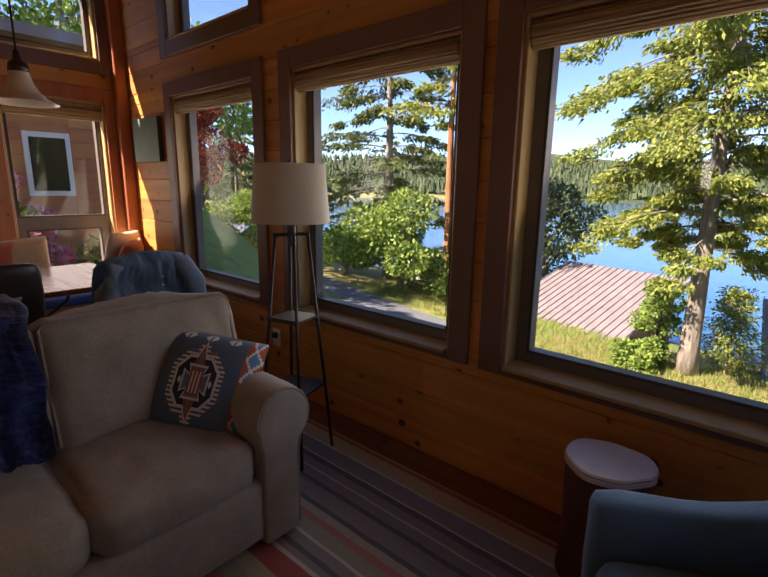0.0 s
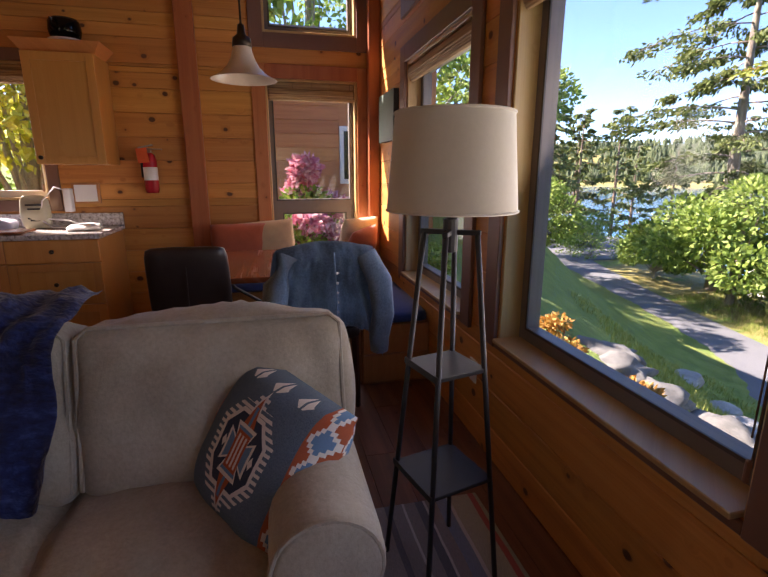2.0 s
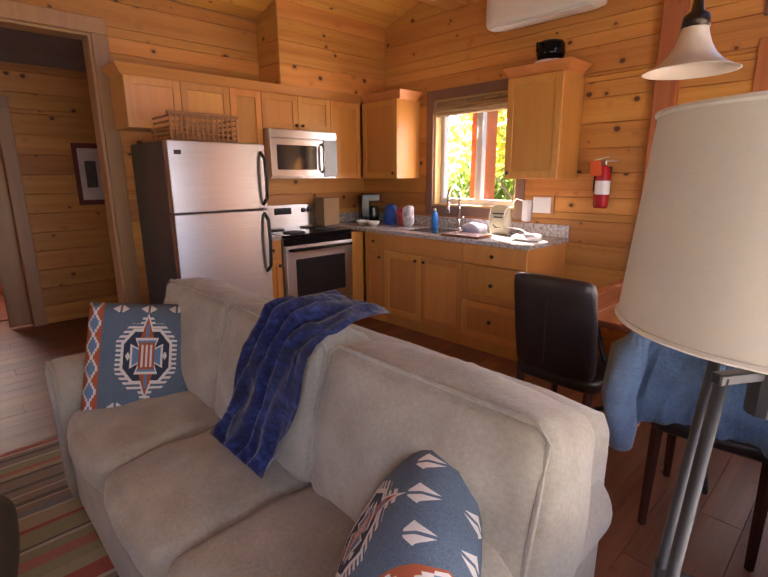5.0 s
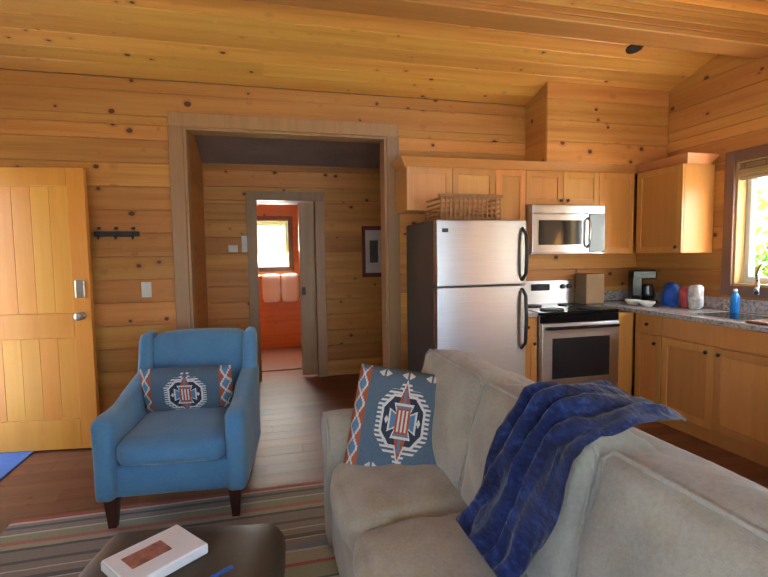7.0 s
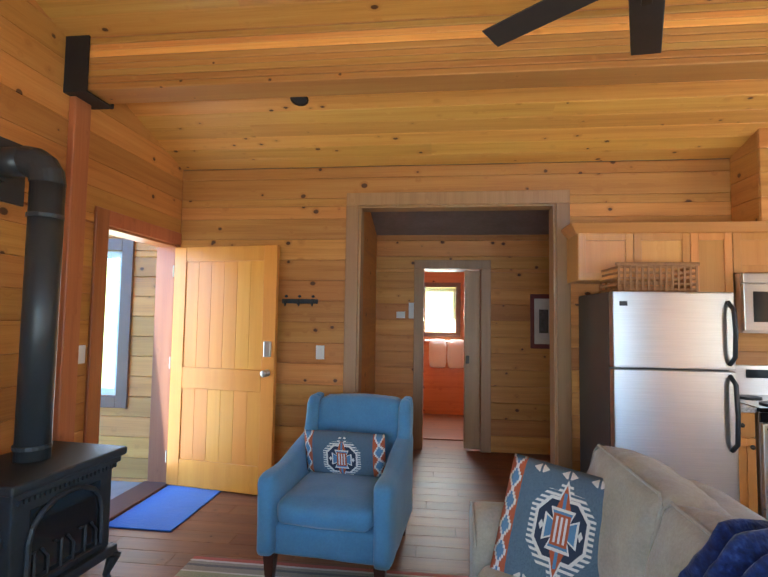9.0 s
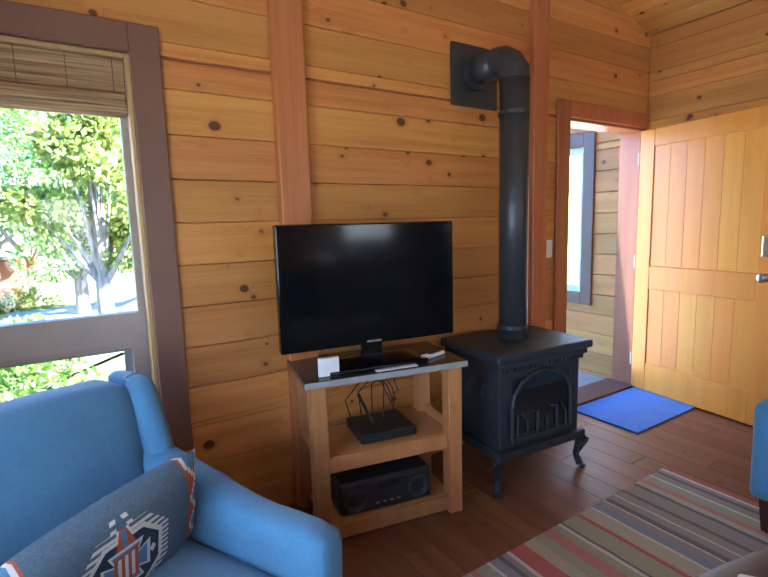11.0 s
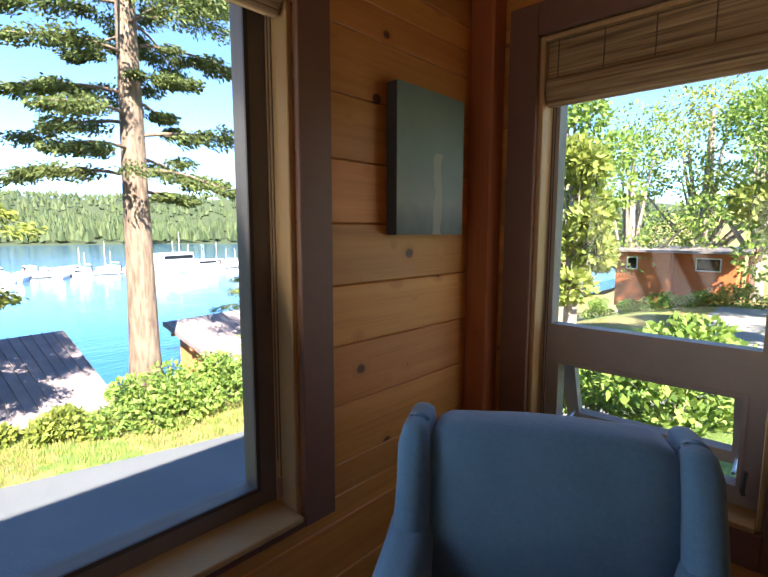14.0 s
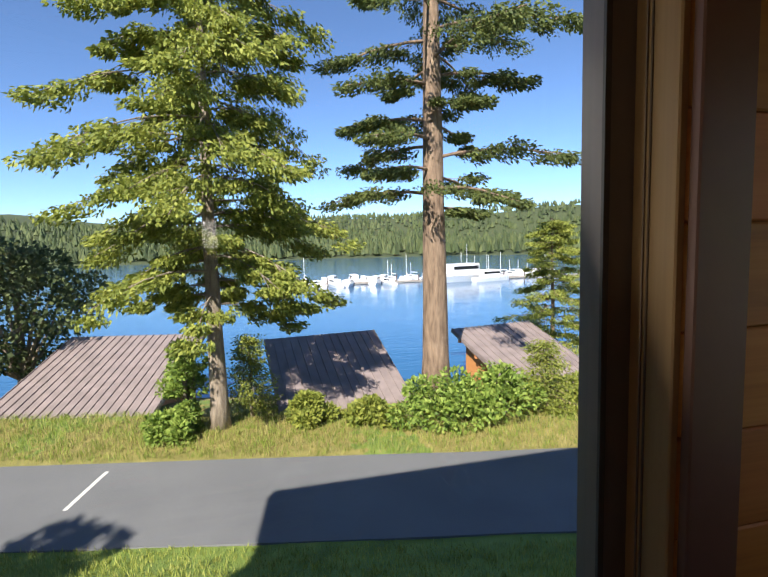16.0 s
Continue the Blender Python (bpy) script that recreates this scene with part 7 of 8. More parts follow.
conifer(-12.3, 18.6, 14.0, 0.24, 3.0, 0.55, M_CEDAR, M_MADRONE, "red-barked madrone beside the lane", 14, 0.2, 5000, 0.24, 26)
broadleaf(-14.3, 17.6, 4.6, 2.7, M_LEAF, M_BARK_GREY, "leafy maple under the fir", 4, 9000, 0.22)
broadleaf(-19.0, 18.5, 2.6, 2.0, M_LEAF, M_BARK_GREY, "rounded green tree by the lane", 6, 6000, 0.2)
broadleaf(-10.5, 24.0, 7.0, 3.6, M_DARKLEAF, M_BARK_GREY, "dense dark green tree by the shore", 9, 9000, 0.22)
broadleaf(-27.5, 14.5, 9.0, 2.6, M_REDLEAF, M_BARK_GREY, "red-leaved plum tree above the lane", 31, 5000, 0.26, low=0.45)
broadleaf(-34.0, 17.0, 15.0, 5.0, M_LEAF, M_BARK_GREY, "large leafy tree above the car park", 33, 7000, 0.36)
broadleaf(-2.75, 15.5, 2.5, 0.75, M_LEAF, M_BARK_GREY, "small bright green tree by the roof", 41, 3500, 0.12, low=0.3)
conifer(-0.95, 15.7, 2.7, 0.05, 0.85, 0.2, M_CEDAR, M_BARK_GREY, "young bright green tree beside the cedar", 42, 0.2, 5000, 0.09, 34, cone=0.7)
for i, (x, y, h, r, m_) in enumerate(((4.3, 13.3, 1.45, 1.3, M_LEAF), (6.0, 13.5, 1.35, 1.3, M_LEAF), (8.6, 13.2, 0.95, 1.2, M_CEDAR), (2.3, 13.9, 0.7, 0.7, M_CEDAR), (-2.9, 14.6, 1.0, 0.7, M_LEAF), (0.6, 14.6, 0.9, 0.7, M_CEDAR),
                                     (-11.0, 17.6, 1.4, 1.4, M_LEAF), (-22.5, 13.4, 1.2, 1.5, M_CEDAR), (-25, 19.5, 2.4, 2.2, M_LEAF), (-14, 9.2, 1.8, 1.6, M_LEAF))):
    broadleaf(x, y, h, r, m_, M_BARK_GREY, "leafy shrub on the bank", 60 + i, 3600, 0.13, "shrub", 0.1, clumps=12)

# long grass on the bank and lawn
def grass_tufts(n, seed, box_xy, cond, length, name, material, label):
    rng = random.Random(seed)
    lv = Leaves()
    while len(lv.f) < n:
        x, y = rng.uniform(box_xy[0], box_xy[1]), rng.uniform(box_xy[2], box_xy[3])
        if not cond(y + 0.25 * x):
            continue
        p = Vector((x, y, ground_z(x, y) - 0.02))
        for k in range(5):
            d = Vector((rng.uniform(-0.4, 0.4), rng.uniform(-0.4, 0.4), 1)).normalized()
            lv.blade(p + Vector((rng.uniform(-0.1, 0.1), rng.uniform(-0.1, 0.1), 0)), d, rnd_dir(rng), length * rng.uniform(0.5, 1.3), 0.007)
    return tagged(lv.mesh(name, material), label, "grass", kind="stuff")


M_STRAW = leaf_material("dry_grass", (0.26, 0.26, 0.07), (0.40, 0.36, 0.12), (0.50, 0.43, 0.20))
M_BLADE_GREEN = leaf_material("green_grass", (0.13, 0.20, 0.03), (0.24, 0.33, 0.05), (0.36, 0.42, 0.10))
grass_tufts(11000, 1, (-16, 12, 9, 20), lambda s: 12.45 < s < 15.6, 0.20, "dry_grass", M_STRAW, "dry yellow grass along the lane")
grass_tufts(22000, 2, (-16, 12, 9, 20), lambda s: 12.4 < s < 16.5, 0.19, "bank_grass", M_BLADE_GREEN, "tall green grass on the bank")
grass_tufts(26000, 3, (-9, 7, 4, 11), lambda s: 4.6 < s < 8.8, 0.13, "lawn_grass", leaf_material("lawn_blades", (0.20, 0.25, 0.04), (0.36, 0.39, 0.08), (0.48, 0.48, 0.15)), "short lawn grass below the windows")


# cabins below the lane, with standing seam roofs that fall towards the lane
def cabin(x, y, w, d, yaw, z_eave, z_ridge, label):
    """A cabin whose roof falls to the lane; x, y is the end of its eave, the eave runs back along local -x."""
    c = thing("cabin", label, "house", pose(x, y, 0, 0, 0, yaw), "cabins by the lake")
    zb = ground_z(x, y + d / 2) - 2.4
    part("wall", box(0.35 - w, -0.35, 0.5, d - 0.5, zb, z_eave - 0.02, 0), M_SIDING, c)
    bm = bmesh.new()
    vs = [bm.verts.new((px, py, (z_eave if py == 0 else z_ridge) + dz)) for dz in (0, 0.14) for px, py in ((-w, 0), (0, 0), (0, d), (-w, d))]
    for f in ((3, 2, 1, 0), (4, 5, 6, 7), (0, 1, 5, 4), (1, 2, 6, 5), (2, 3, 7, 6), (3, 0, 4, 7)):
        bm.faces.new([vs[k] for k in f])
    roof = part("roof", bm, M_ROOF, c, "weathered brown metal roof")
    n = int(w / 0.30)
    run = math.hypot(d, z_ridge - z_eave)
    ang = math.degrees(math.atan2(z_ridge - z_eave, d))
    for i in range(n + 1):
        part("seam", box(-0.012, 0.012, 0, run, 0.0, 0.04, 0, rot=pose(0.03 - w + (w - 0.06) * i / n, 0, z_eave + 0.14, ang)), M_ROOF, roof)
    part("fascia", box(-w, 0, -0.03, -0.001, z_eave - 0.10, z_eave + 0.12, 0), M_TRIM, roof)
    gab = bmesh.new()
    for px in (0.36 - w, -0.36):
        gab.faces.new([gab.verts.new(p) for p in ((px, 0.5, z_eave - 0.05), (px, d - 0.5, z_eave - 0.05), (px, d - 0.5, z_ridge - 0.12))])
    part("gable", gab, M_SIDING, c)
    for px in (-w + 0.02, -0.16):
        for k in range(4):
            q = 0.12 + 0.25 * k
            part("rafter_end", box(px, px + 0.14, q * d, q * d + 0.12, z_eave + q * (z_ridge - z_eave) - 0.13, z_eave + q * (z_ridge - z_eave) - 0.01, 0), M_SIDING, c)
    wd = part("window", box(-0.36, -0.33, 1.6, 2.6, z_eave - 1.3, z_eave - 0.4, 0), M_SASH_WHITE, c)
    part("pane", box(-0.335, -0.325, 1.66, 2.54, z_eave - 1.24, z_eave - 0.46, 0), M_DARKGLASS, wd)
    return c


cabin(4.24, 15.95, 4.4, 4.0, 6, -3.85, -2.14, "brown cabin with a seamed metal roof beneath the cedar")
cabin(-4.04, 16.5, 5.4, 5.3, -13, -3.92, -2.14, "brown cabin with a seamed metal roof by the bank")
cabin(11.28, 15.1, 3.85, 4.5, 9, -3.7, -2.14, "brown cabin with a seamed metal roof beyond the fir")
cabin(-24.5, 0.5, 6.0, 5.5, 0, 2.6, 4.0, "cedar cabin west of the dining corner")

# neighbouring cottage seen through the end window
nb = thing("cottage", "cedar-sided neighbouring cottage with a white window", "house")
wallb = bmesh.new()
for lo, hi, z0, z1 in cells(-2.0, 4.5, -1.5, 3.9, [(2.55, 3.15, 1.2, 2.2)], []):
    box(-11.3, -11.1, lo, hi, z0, z1, bm=wallb)
nbw = part("wall", wallb, M_SIDING, nb)
for i in range(19):
    part("siding_board", box(-11.105, -11.08, -2.0, 2.45, -1.5 + i * 0.28, -1.235 + i * 0.28, 0.004), M_SIDING, nbw)
    part("siding_board", box(-11.105, -11.08, 3.25, 4.5, -1.5 + i * 0.28, -1.235 + i * 0.28, 0.004), M_SIDING, nbw)
wn_ = part("window", box(-11.13, -11.05, 2.46, 3.24, 1.1, 2.3, 0.01), M_SASH_WHITE, nb)
part("pane", box(-11.06, -11.045, 2.55, 3.15, 1.2, 2.2, 0), M_DARKGLASS, wn_)
part("corner_post", box(-11.12, -11.0, 4.4, 4.6, -1.5, 3.9, 0.01), M_POST, nb)
part("roof", box(-16, -10.7, -2.6, 4.8, 3.9, 4.1, 0), M_ROOF, nb)
broadleaf(-8.4, 1.55, 2.5, 0.62, M_PINK, M_BARK_GREY, "rhododendron with pink blossom outside the end window", 81, 3500, 0.12, "shrub", 0.25, z=-0.8)
broadleaf(-8.6, 1.5, 2.05, 0.8, M_LEAF, M_BARK_GREY, "green leaves of the rhododendron", 82, 3500, 0.13, "shrub", 0.1, z=-0.8)
broadleaf(-8.4, 3.0, 1.5, 0.9, M_LEAF, M_BARK_GREY, "low shrub outside the dining corner", 83, 3500, 0.12, "shrub", 0.1, z=-0.9)
broadleaf(-9.0, -2.6, 4.6, 2.0, M_YELLOWLEAF, M_BARK_GREY, "yellow-green maple outside the kitchen window", 84, 5000, 0.16, low=0.35, z=-0.7)
broadleaf(-10.0, 0.0, 8.4, 1.5, M_LEAF, M_BARK_GREY, "slender tree before the neighbouring cottage", 86, 4500, 0.2, low=0.55, z=-0.7)
broadleaf(-9.5, -4.4, 2.6, 1.6, M_LEAF, M_BARK_GREY, "green shrub outside the kitchen window", 85, 4000, 0.14, "shrub", 0.1, z=-0.7)
tagged(link_mesh("porch_post", box(-5.62, -5.42, -1.72, -1.52, -1.0, 3.0, 0.01), plain("orange_fir", (0.50, 0.14, 0.04), 0.6)), "orange stained porch post outside the kitchen window", "post")

# porch by the front door
pw = bmesh.new()
for lo, hi, z0, z1 in cells(1.36, 3.2, -0.6, 2.8, [(1.75, 2.55, 0.72, 2.05)], []):
    box(lo, hi, -2.92, -2.76, z0, z1, bm=pw)
porch_wall = tagged(link_mesh("wall_porch", pw, M_SIDING), "cedar boarded wall beside the front door", "wall", kind="structure")
for lo, hi, z0, z1 in cells(1.36, 3.2, -0.2, 2.8, [(1.75, 2.55, 0.72, 2.05)], [ROW * i for i in range(0, 15)]):
    part("board", box(lo, hi, -2.7595, -2.735, z0 + 0.001, z1 - 0.001, 0.006), M_WALL, porch_wall)
pwin = thing("window_porch", "white framed porch window in a brown casing", "window", kind="structure")
for x0, x1, z0, z1 in ((1.64, 1.75, 0.62, 2.16), (2.55, 2.66, 0.62, 2.16), (1.75, 2.55, 2.05, 2.16), (1.75, 2.55, 0.62, 0.72)):
    part("casing", box(x0, x1, -2.733, -2.71, z0, z1, 0.004), M_TRIM, pwin)
for x0, x1, z0, z1 in ((1.75, 1.81, 0.72, 2.05), (2.49, 2.55, 0.72, 2.05), (1.81, 2.49, 1.99, 2.05), (1.81, 2.49, 0.72, 0.78)):
    part("frame", box(x0, x1, -2.82, -2.77, z0, z1, 0.003), M_SASH_WHITE, pwin)
gp = part("pane", box(1.81, 2.49, -2.80, -2.796, 0.78, 1.99, 0), M_GLASS, pwin)
gp.visible_shadow = False
tagged(link_mesh("porch_floor", box(1.36, 3.4, -2.75, 1.0, -0.3, -0.03, 0.004), plain("pale_porch_stone", (0.42, 0.38, 0.33), 0.8)), "pale porch floor outside the front door", "floor", kind="structure")
for i, (x, y, h, r) in enumerate(((21, 0.6, 9, 2.4), (43, 13, 17, 5.5), (19.5, 8.6, 9, 1.9), (44, 4.5, 16, 5.5), (48, 8.5, 20, 6.0), (28, 12.5, 15, 3.6), (24, -3, 9, 3.2), (30, -9, 12, 4.0), (17, -14, 10, 3.6), (34, 1.5, 12, 4.0), (22, 13, 12, 3.4))):
    broadleaf(x, y, h, r, M_LEAF if i % 2 else M_CEDAR, M_BARK_GREY, "leafy tree beyond the drive", 100 + i, 5500, 0.32, low=0.3)
for i, (x, y) in enumerate(((5.4, 1.9), (6.0, 2.9), (6.6, 2.1), (5.9, 4.0), (7.2, 3.4))):
    broadleaf(x, y, 1.3, 0.8, M_LEAF, M_BARK_GREY, "low shrub beneath the side window", 120 + i, 2500, 0.10, "shrub", 0.1, clumps=9)
for i, (x, y, h, r) in enumerate(((38.6, 4.6, 1.6, 1.5), (38.8, 7.0, 1.0, 1.4), (38.6, 9.2, 1.1, 1.3), (38.9, 11.6, 0.9, 1.2), (38.5, 13.6, 1.5, 1.4))):
    broadleaf(x, y, h, r, M_LEAF, M_BARK_GREY, "sunlit shrub before the red cabin", 170 + i, 1800, 0.16, "shrub", 0.1, clumps=9)
rc2 = thing("red_cabin", "far rust red cabin with a pale roof beyond the lane", "house")
M_RUSTWALL = knotty("rust_boards", (0.36, 0.085, 0.025), (0.48, 0.13, 0.04), (0.54, 0.17, 0.06), knots=0.2, rough=0.7)
part("wall", box(40.5, 46, 9.4, 13.2, -4.5, -0.15, 0), M_RUSTWALL, rc2)
part("wall", box(41.5, 46, 5.4, 9.4, -4.5, -0.2, 0), M_RUSTWALL, rc2)
part("roof", box(39.4, 47, 4.6, 14.2, -0.5, -0.34, 0, rot=pose(0, 0, -0.62, 0, -1.5)), M_ROOF, rc2)
for k in range(6):
    part("rafter_end", box(39.6, 40.5, 5.0 + 1.7 * k, 5.2 + 1.7 * k, -0.12, 0.04, 0), M_RUSTWALL, rc2)
for wy0, wy1 in ((11.6, 12.4), (6.3, 7.9)):
    wx = 40.5 if wy0 > 9 else 41.5
    wn2 = part("window", box(wx - 0.06, wx - 0.001, wy0, wy1, -1.5, -0.5, 0), M_SASH_WHITE, rc2)
    part("pane", box(wx - 0.07, wx - 0.061, wy0 + 0.08, wy1 - 0.08, -1.42, -0.58, 0), M_SCREEN, wn2)


# rockery and young shrubs below the lake windows
M_ROCK = plain("pale_rock", (0.15, 0.145, 0.135), 0.9, vary=0.5, scale=7, bump=0.8)
M_ORANGELEAF = leaf_material("orange_leaves", (0.30, 0.14, 0.03), (0.52, 0.26, 0.05), (0.58, 0.40, 0.12))


def rock(x, y, w, d, h, seed):
    bm = bmesh.new()
    bmesh.ops.create_icosphere(bm, subdivisions=3, radius=1.0)
    for v in bm.verts:
        p = v.co.copy()
        s = 1 + 0.75 * noise.noise(p * 1.6 + Vector((seed * 7.3, 0, 0))) + 0.22 * noise.noise(p * 3.7 + Vector((0, seed * 3.1, 0)))
        v.co = Vector((p.x * w * s, p.y * d * s, max(-0.3, p.z) * h * 0.62 * s))
    ob = link_mesh("rock", bm, M_ROCK, True)
    ob.matrix_basis = pose(x, y, ground_z(x, y) - 0.06, 0, 0, seed * 47)
    tagged(ob, "pale weathered rock at the edge of the lawn", "rock", "rocks below the windows")


for i, (x, y, w, d, h) in enumerate(((-5.3, 4.75, 0.42, 0.28, 0.20), (-4.75, 4.65, 0.38, 0.30, 0.24), (-4.2, 4.75, 0.45, 0.30, 0.22), (-3.6, 4.9, 0.50, 0.36, 0.26), (-3.0, 4.8, 0.40, 0.34, 0.20),
                                     (-4.0, 5.35, 0.40, 0.28, 0.22), (-4.6, 5.3, 0.34, 0.24, 0.18), (-2.5, 5.2, 0.5, 0.35, 0.2), (-3.3, 5.5, 0.36, 0.30, 0.2))):
    rock(x, y, w, d, h, i + 1)
for i, (x, y, h, r) in enumerate(((-4.75, 3.85, 0.45, 0.28), (-3.7, 4.0, 0.30, 0.26))):
    broadleaf(x, y, h, r, M_ORANGELEAF, M_BARK_GREY, "low shrub with orange young leaves among the rocks", 140 + i, 700, 0.06, "shrub", 0.1, clumps=9)
for i, (x, y, h, r) in enumerate(((-24, 3.0, 13, 4.5), (-27, 8.0, 14, 4.5), (-25, -3.0, 14, 4.5))):
    broadleaf(x, y, h, r, M_LEAF, M_BARK_GREY, "tall leafy tree behind the neighbouring cottage", 150 + i, 6000, 0.3)

# cars
def car(x, y, z, yaw, col, label):
    c = thing("car", label, "car", pose(x, y, z, 0, 0, yaw), "parked cars")
    paint = plain("car_paint", col, 0.25, 0.3, vary=0.05)
    prof = [(-2.2, 0.35), (-2.25, 0.75), (-2.1, 0.95), (-1.75, 1.0), (-1.4, 1.45), (0.5, 1.5), (1.1, 1.02), (2.0, 0.88), (2.2, 0.65), (2.2, 0.35)]
    bm = bmesh.new()
    a = [[bm.verts.new((px, s * (0.88 if pz < 1.1 else 0.70), pz)) for px, pz in prof] for s in (-1, 1)]
    for i in range(len(prof)):
        k = (i + 1) % len(prof)
        bm.faces.new((a[0][i], a[0][k], a[1][k], a[1][i]))
    bm.faces.new(a[0][::-1])
    bm.faces.new(a[1])
    bmesh.ops.recalc_face_normals(bm, faces=bm.faces[:])
    part("body", bm, paint, c)
    for s in (-1, 1):
        part("side_window", box(-1.3, 0.5, s * 0.80 - 0.03, s * 0.80 + 0.03, 1.05, 1.38, 0.02), M_DARKGLASS, c)
    part("windscreen", box(0.55, 1.06, -0.66, 0.66, 1.10, 1.42, 0.01, rot=pose(0, 0, 0)), M_DARKGLASS, c)
    for px in (-1.35, 1.35):
        for s in (-1, 1):
            w = part("wheel", lathe([(0.0, -0.1), (0.33, -0.1), (0.35, 0), (0.33, 0.1), (0.0, 0.1)], 20, m=pose(px, s * 0.82, 0.35, 90)), M_BLACK, c)
            part("rim", lathe([(0.0, -0.11), (0.2, -0.11), (0.2, 0.11), (0, 0.11)], 16, m=pose(px, s * 0.82, 0.35, 90)), M_STEEL, w)
    return c


car(-42.0, 24.6, -3.5, 40, (0.75, 0.76, 0.78), "white van-like car in the car park")
car(-30.0, 21.4, -3.5, 25, (0.03, 0.035, 0.05), "dark car parked at the end of the lane")
car(-39.0, 20.6, -3.5, 30, (0.45, 0.47, 0.50), "silver car in the car park")
car(-36.0, 25.6, -3.5, 40, (0.12, 0.17, 0.28), "blue car in the car park")
car(-14.6, 21.4, ground_z(-14.6, 21.4), 10, (0.78, 0.78, 0.76), "white car parked below the lane")

# rocks by the lane
for i, (x, y, r) in enumerate(((-6.2, 8.6, 0.35), (-7.1, 9.2, 0.3), (-5.6, 8.1, 0.28), (-8.3, 9.6, 0.32))):
    bm = bmesh.new()
    bmesh.ops.create_icosphere(bm, subdivisions=3, radius=r)
    for v in bm.verts:
        v.co += v.co.normalized() * 0.35 * r * noise.noise(v.co * 4 + Vector((i, 0, 0)))
        v.co.z *= 0.6
    ob = link_mesh("rock", bm, plain("pale_rock", (0.36, 0.34, 0.31), 0.9, vary=0.3, scale=6, bump=0.6))
    ob.matrix_basis = pose(x, y, ground_z(x, y) + 0.08 * r)
    tagged(ob, "pale grey rock on the verge", "rock", "verge rocks")


# dock and boats
dk = thing("dock", "long floating dock on the lake", "dock")
part("deck", box(6, 95, 125, 127.5, WATER_Z + 0.1, WATER_Z + 0.5, 0.02, rot=pose(0, 0, 0, 0, 0, -3)), plain("weathered_dock", (0.30, 0.27, 0.24), 0.8), dk)
for i in range(14):
    part("pile", tube([(9 + i * 6.2, 126 - 0.05 * (9 + i * 6.2), WATER_Z - 1), (9 + i * 6.2, 126 - 0.05 * (9 + i * 6.2), WATER_Z + 2.2)], 0.16, 6), M_DARKWOOD, dk)
M_HULL = plain("white_hull", (0.8, 0.8, 0.8), 0.35, vary=0.04)


def boat(x, y, ln, yaw, mast, cabin_h, label):
    b = thing("boat", label, "boat", pose(x, y, WATER_Z, 0, 0, yaw), "moored boats")
    w = ln * 0.15
    bm = bmesh.new()
    rings = []
    for t, k in ((-1, 0.85), (-0.4, 1.0), (0.3, 0.9), (0.8, 0.5), (1.05, 0.05)):
        fb = ln * (0.09 + 0.03 * max(0, t))
        rings.append([bm.verts.new((t * ln / 2, s * w * k * q, zz)) for s, q, zz in ((-1, 1, fb), (-1, 0.7, -0.2), (1, 0.7, -0.2), (1, 1, fb))])
    for a, c in zip(rings, rings[1:]):
        for i in range(4):
            bm.faces.new((a[i], a[(i + 1) % 4], c[(i + 1) % 4], c[i]))
    bm.faces.new(rings[0])
    bm.faces.new(rings[-1][::-1])
    bmesh.ops.recalc_face_normals(bm, faces=bm.faces[:])
    part("hull", bm, M_HULL, b)
    part("cabin", box(-0.3 * ln, 0.2 * ln, -w * 0.7, w * 0.7, ln * 0.09, ln * 0.09 + cabin_h, 0.15), M_HULL, b)
    part("cabin_window", box(-0.28 * ln, 0.18 * ln, -w * 0.71, w * 0.71, ln * 0.09 + cabin_h * 0.5, ln * 0.09 + cabin_h * 0.8, 0), M_DARKGLASS, b)
    if mast:
        part("mast", tube([(0.05 * ln, 0, 0.5), (0.05 * ln, 0, mast)], [0.09, 0.05], 6), M_HULL, b)
        part("boom", tube([(0.05 * ln, 0, 2.2), (-0.4 * ln, 0, 2.3)], 0.12, 6), M_HULL, b)
    return b


rng = random.Random(5)
boat(52, 121, 19, 18, 10, 3.0, "large white motor yacht at the dock")
boat(58, 117, 11, 10, 0, 2.0, "white motor cruiser at the dock")
boat(27.5, 121.5, 8, 62, 0, 1.6, "white motor boat at the dock head")
for i in range(34):
    x = 10 + i * 2.2 + rng.uniform(-1, 1)
    y = 126 - 0.05 * x + rng.choice((-4.5, 5.0, 9.0)) * (1 if i % 3 else 1.2)
    if 44 < x < 66 and y < 124:
        continue
    boat(x, y, rng.uniform(6, 9.5), rng.uniform(60, 110), rng.choice((0, 0, 5, 6.5, 7.5)), rng.uniform(0.7, 1.3), "small white boat moored at the dock")

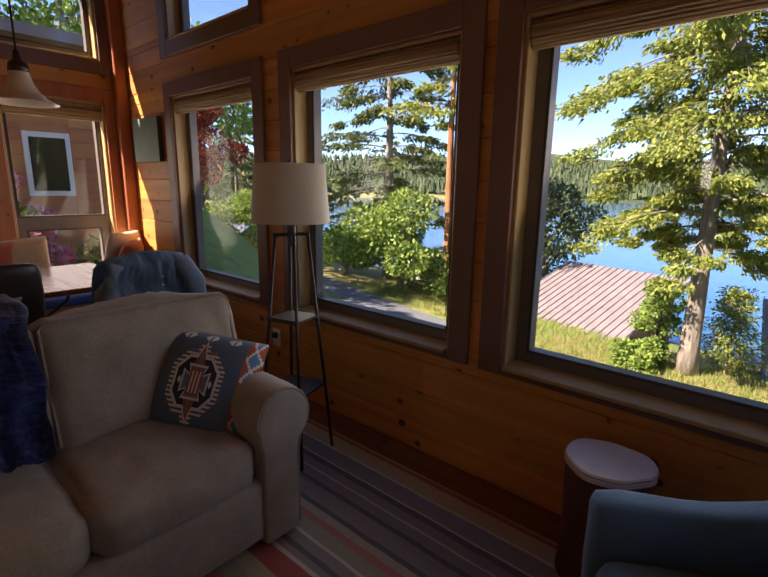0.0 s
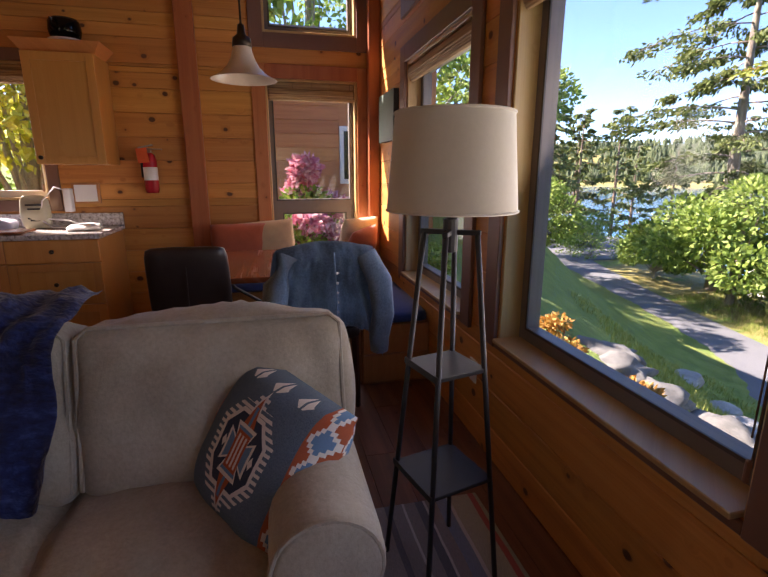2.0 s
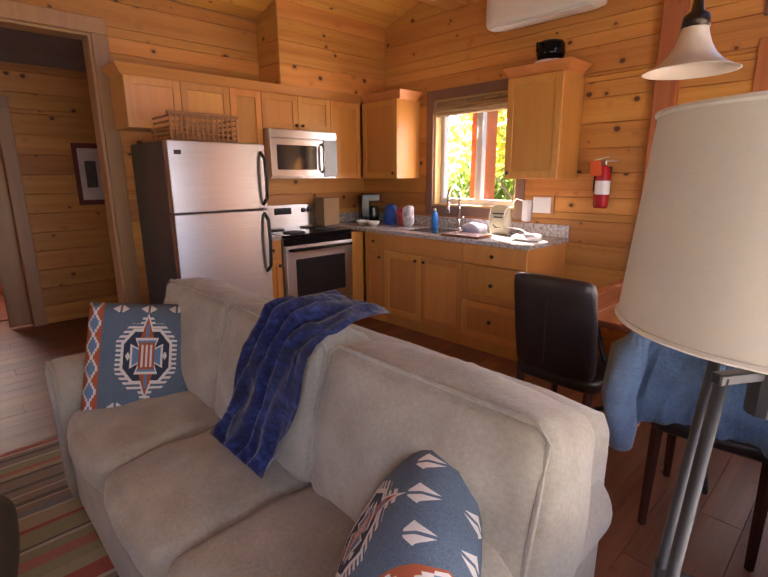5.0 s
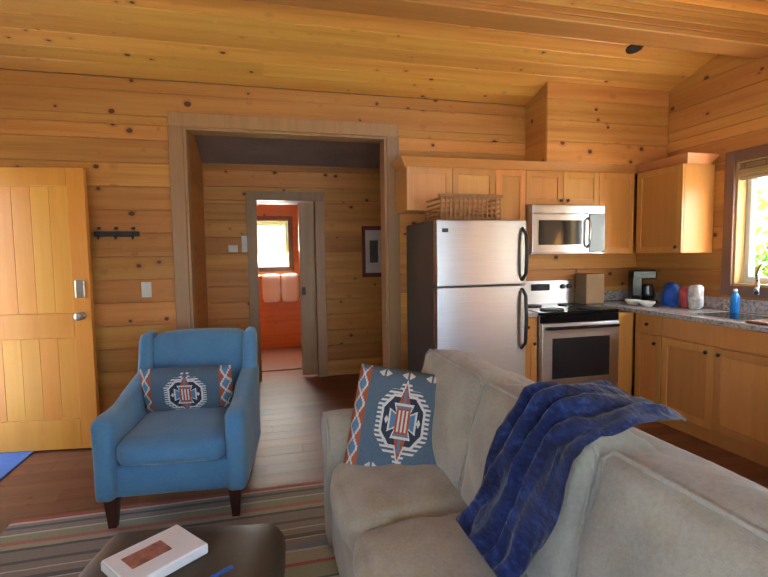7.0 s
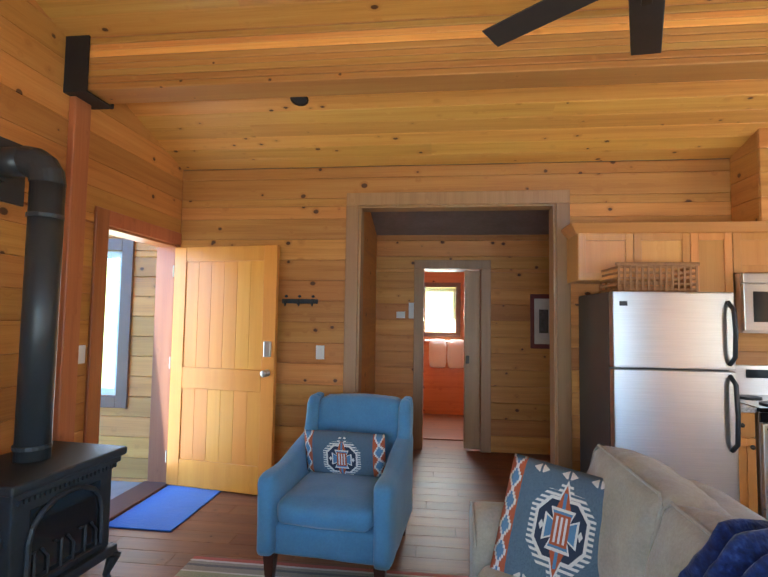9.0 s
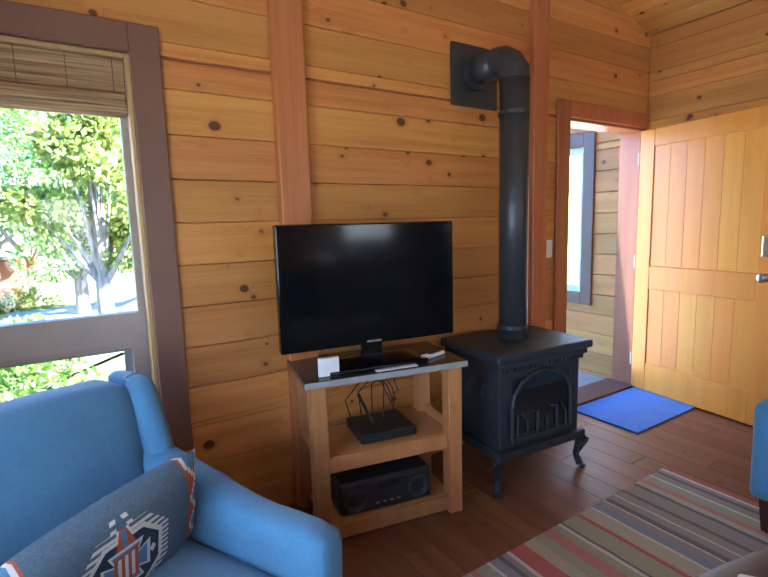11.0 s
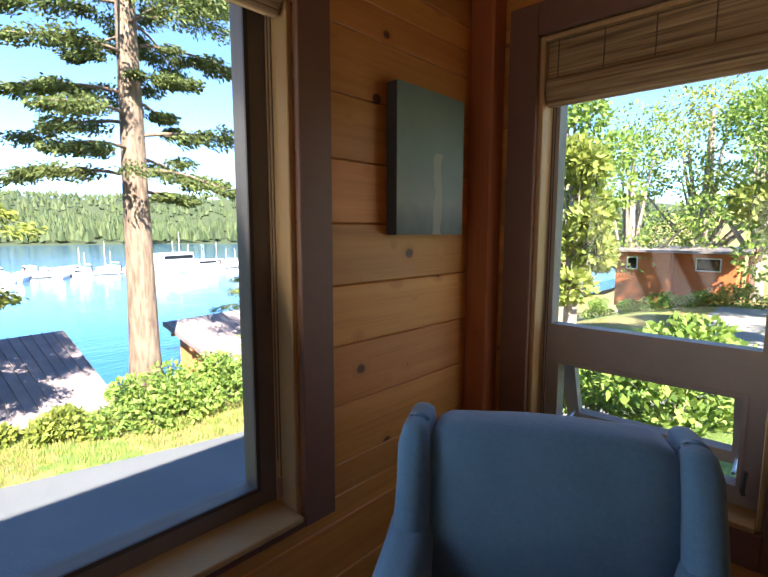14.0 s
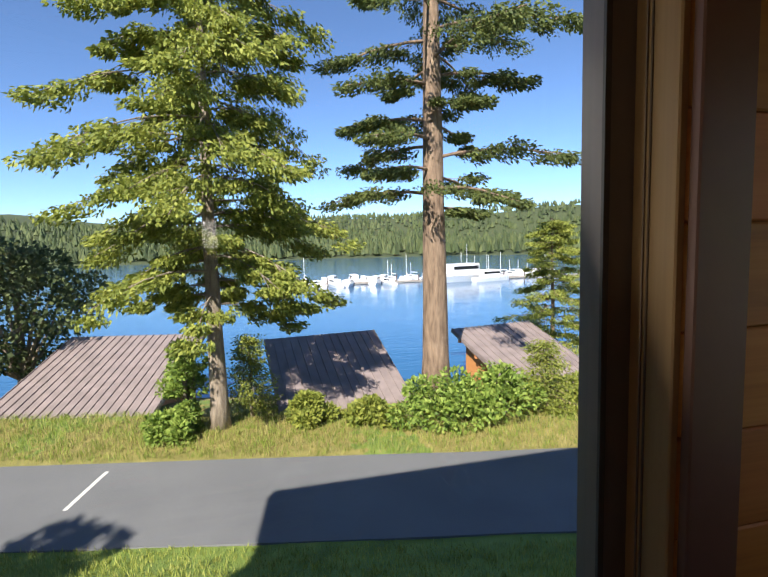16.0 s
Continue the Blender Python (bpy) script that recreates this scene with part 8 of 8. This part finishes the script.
# forest on the far shore
def far_forest():
    rng = random.Random(9)
    v, f = [], []
    tries = 0
    while len(f) < 9000 * 7 and tries < 80000:
        tries += 1
        a = rng.uniform(-1.35, 1.35)
        d = 425 + 600 * rng.random() ** 1.5
        x, y = math.sin(a) * d - 60, math.cos(a) * d
        z = ground_z(x, y)
        if z < WATER_Z + 1.0:
            continue
        h, r = rng.uniform(7, 13), rng.uniform(2.2, 3.8)
        i = len(v)
        n = 7
        ph = rng.random() * 6
        for k in range(n):
            rr = r * rng.uniform(0.7, 1.2)
            v.append((x + rr * math.cos(k * 6.283 / n + ph), y + rr * math.sin(k * 6.283 / n + ph), z + h * rng.uniform(0.02, 0.3)))
        v.append((x + rng.uniform(-1, 1), y, z + h))
        for k in range(n):
            f.append((i + k, i + (k + 1) % n, i + n))
    me = bpy.data.meshes.new("far_forest")
    me.from_pydata(v, [], f)
    me.materials.append(M_DARKLEAF)
    return tagged(new("far_forest", me), "dark conifer forest along the far shore", "forest", kind="stuff")


far_forest()


def near_forest():
    """Woods that close the view to the west, beyond the car park."""
    for i in range(16):
        rng = random.Random(200 + i)
        x, y = -50 - rng.uniform(0, 30), 12 + i * 3.2
        conifer(x, y, rng.uniform(12, 20), 0.3, 4.2, 0.12, M_DARKLEAF if i % 2 else M_FIR, M_BARK, "conifer in the wood behind the car park", 300 + i, 0.3, 1800, 0.6, 30)


near_forest()
# the cottage's own ground floor wall below the windows
tagged(link_mesh("wall_plinth", box(XW - 0.15, XE + 0.15, -4.5, YN + 0.155, -4.5, -0.305, 0), M_SIDING), "timber base storey of the cottage", "wall", kind="structure")
for nm, x0, x1, y0, y1 in (("wall_outer_west", XW - 0.15, XW - 0.05, -6.3, YS - 0.2), ("wall_outer_east", XE + 0.05, XE + 0.15, -6.3, -2.95)):
    tagged(link_mesh(nm, box(x0, x1, y0, y1, -0.3, 2.7, 0), M_SIDING), "cedar-sided outer wall of the cottage", "wall", kind="structure")

# ---- floor boards, last ----
rngf = random.Random(2)
y = -4.09
k = 0
while y < YN - 0.01:
    ye = min(y + 0.15, YN)
    x = XW - (k * 0.47) % 1.2
    while x < XE:
        xe = x + 1.2
        a, b = max(x, XW), min(xe, XE)
        if b - a > 0.02 and not (y < YS - 0.1 and (b < -3.2 or a > -0.3)):
            part("plank", box(a + 0.0006, b - 0.0006, y + 0.0006, ye - 0.0006, -0.0142, 0.0, 0.0015), M_FLOOR, floor)
        x = xe
    y, k = ye, k + 1
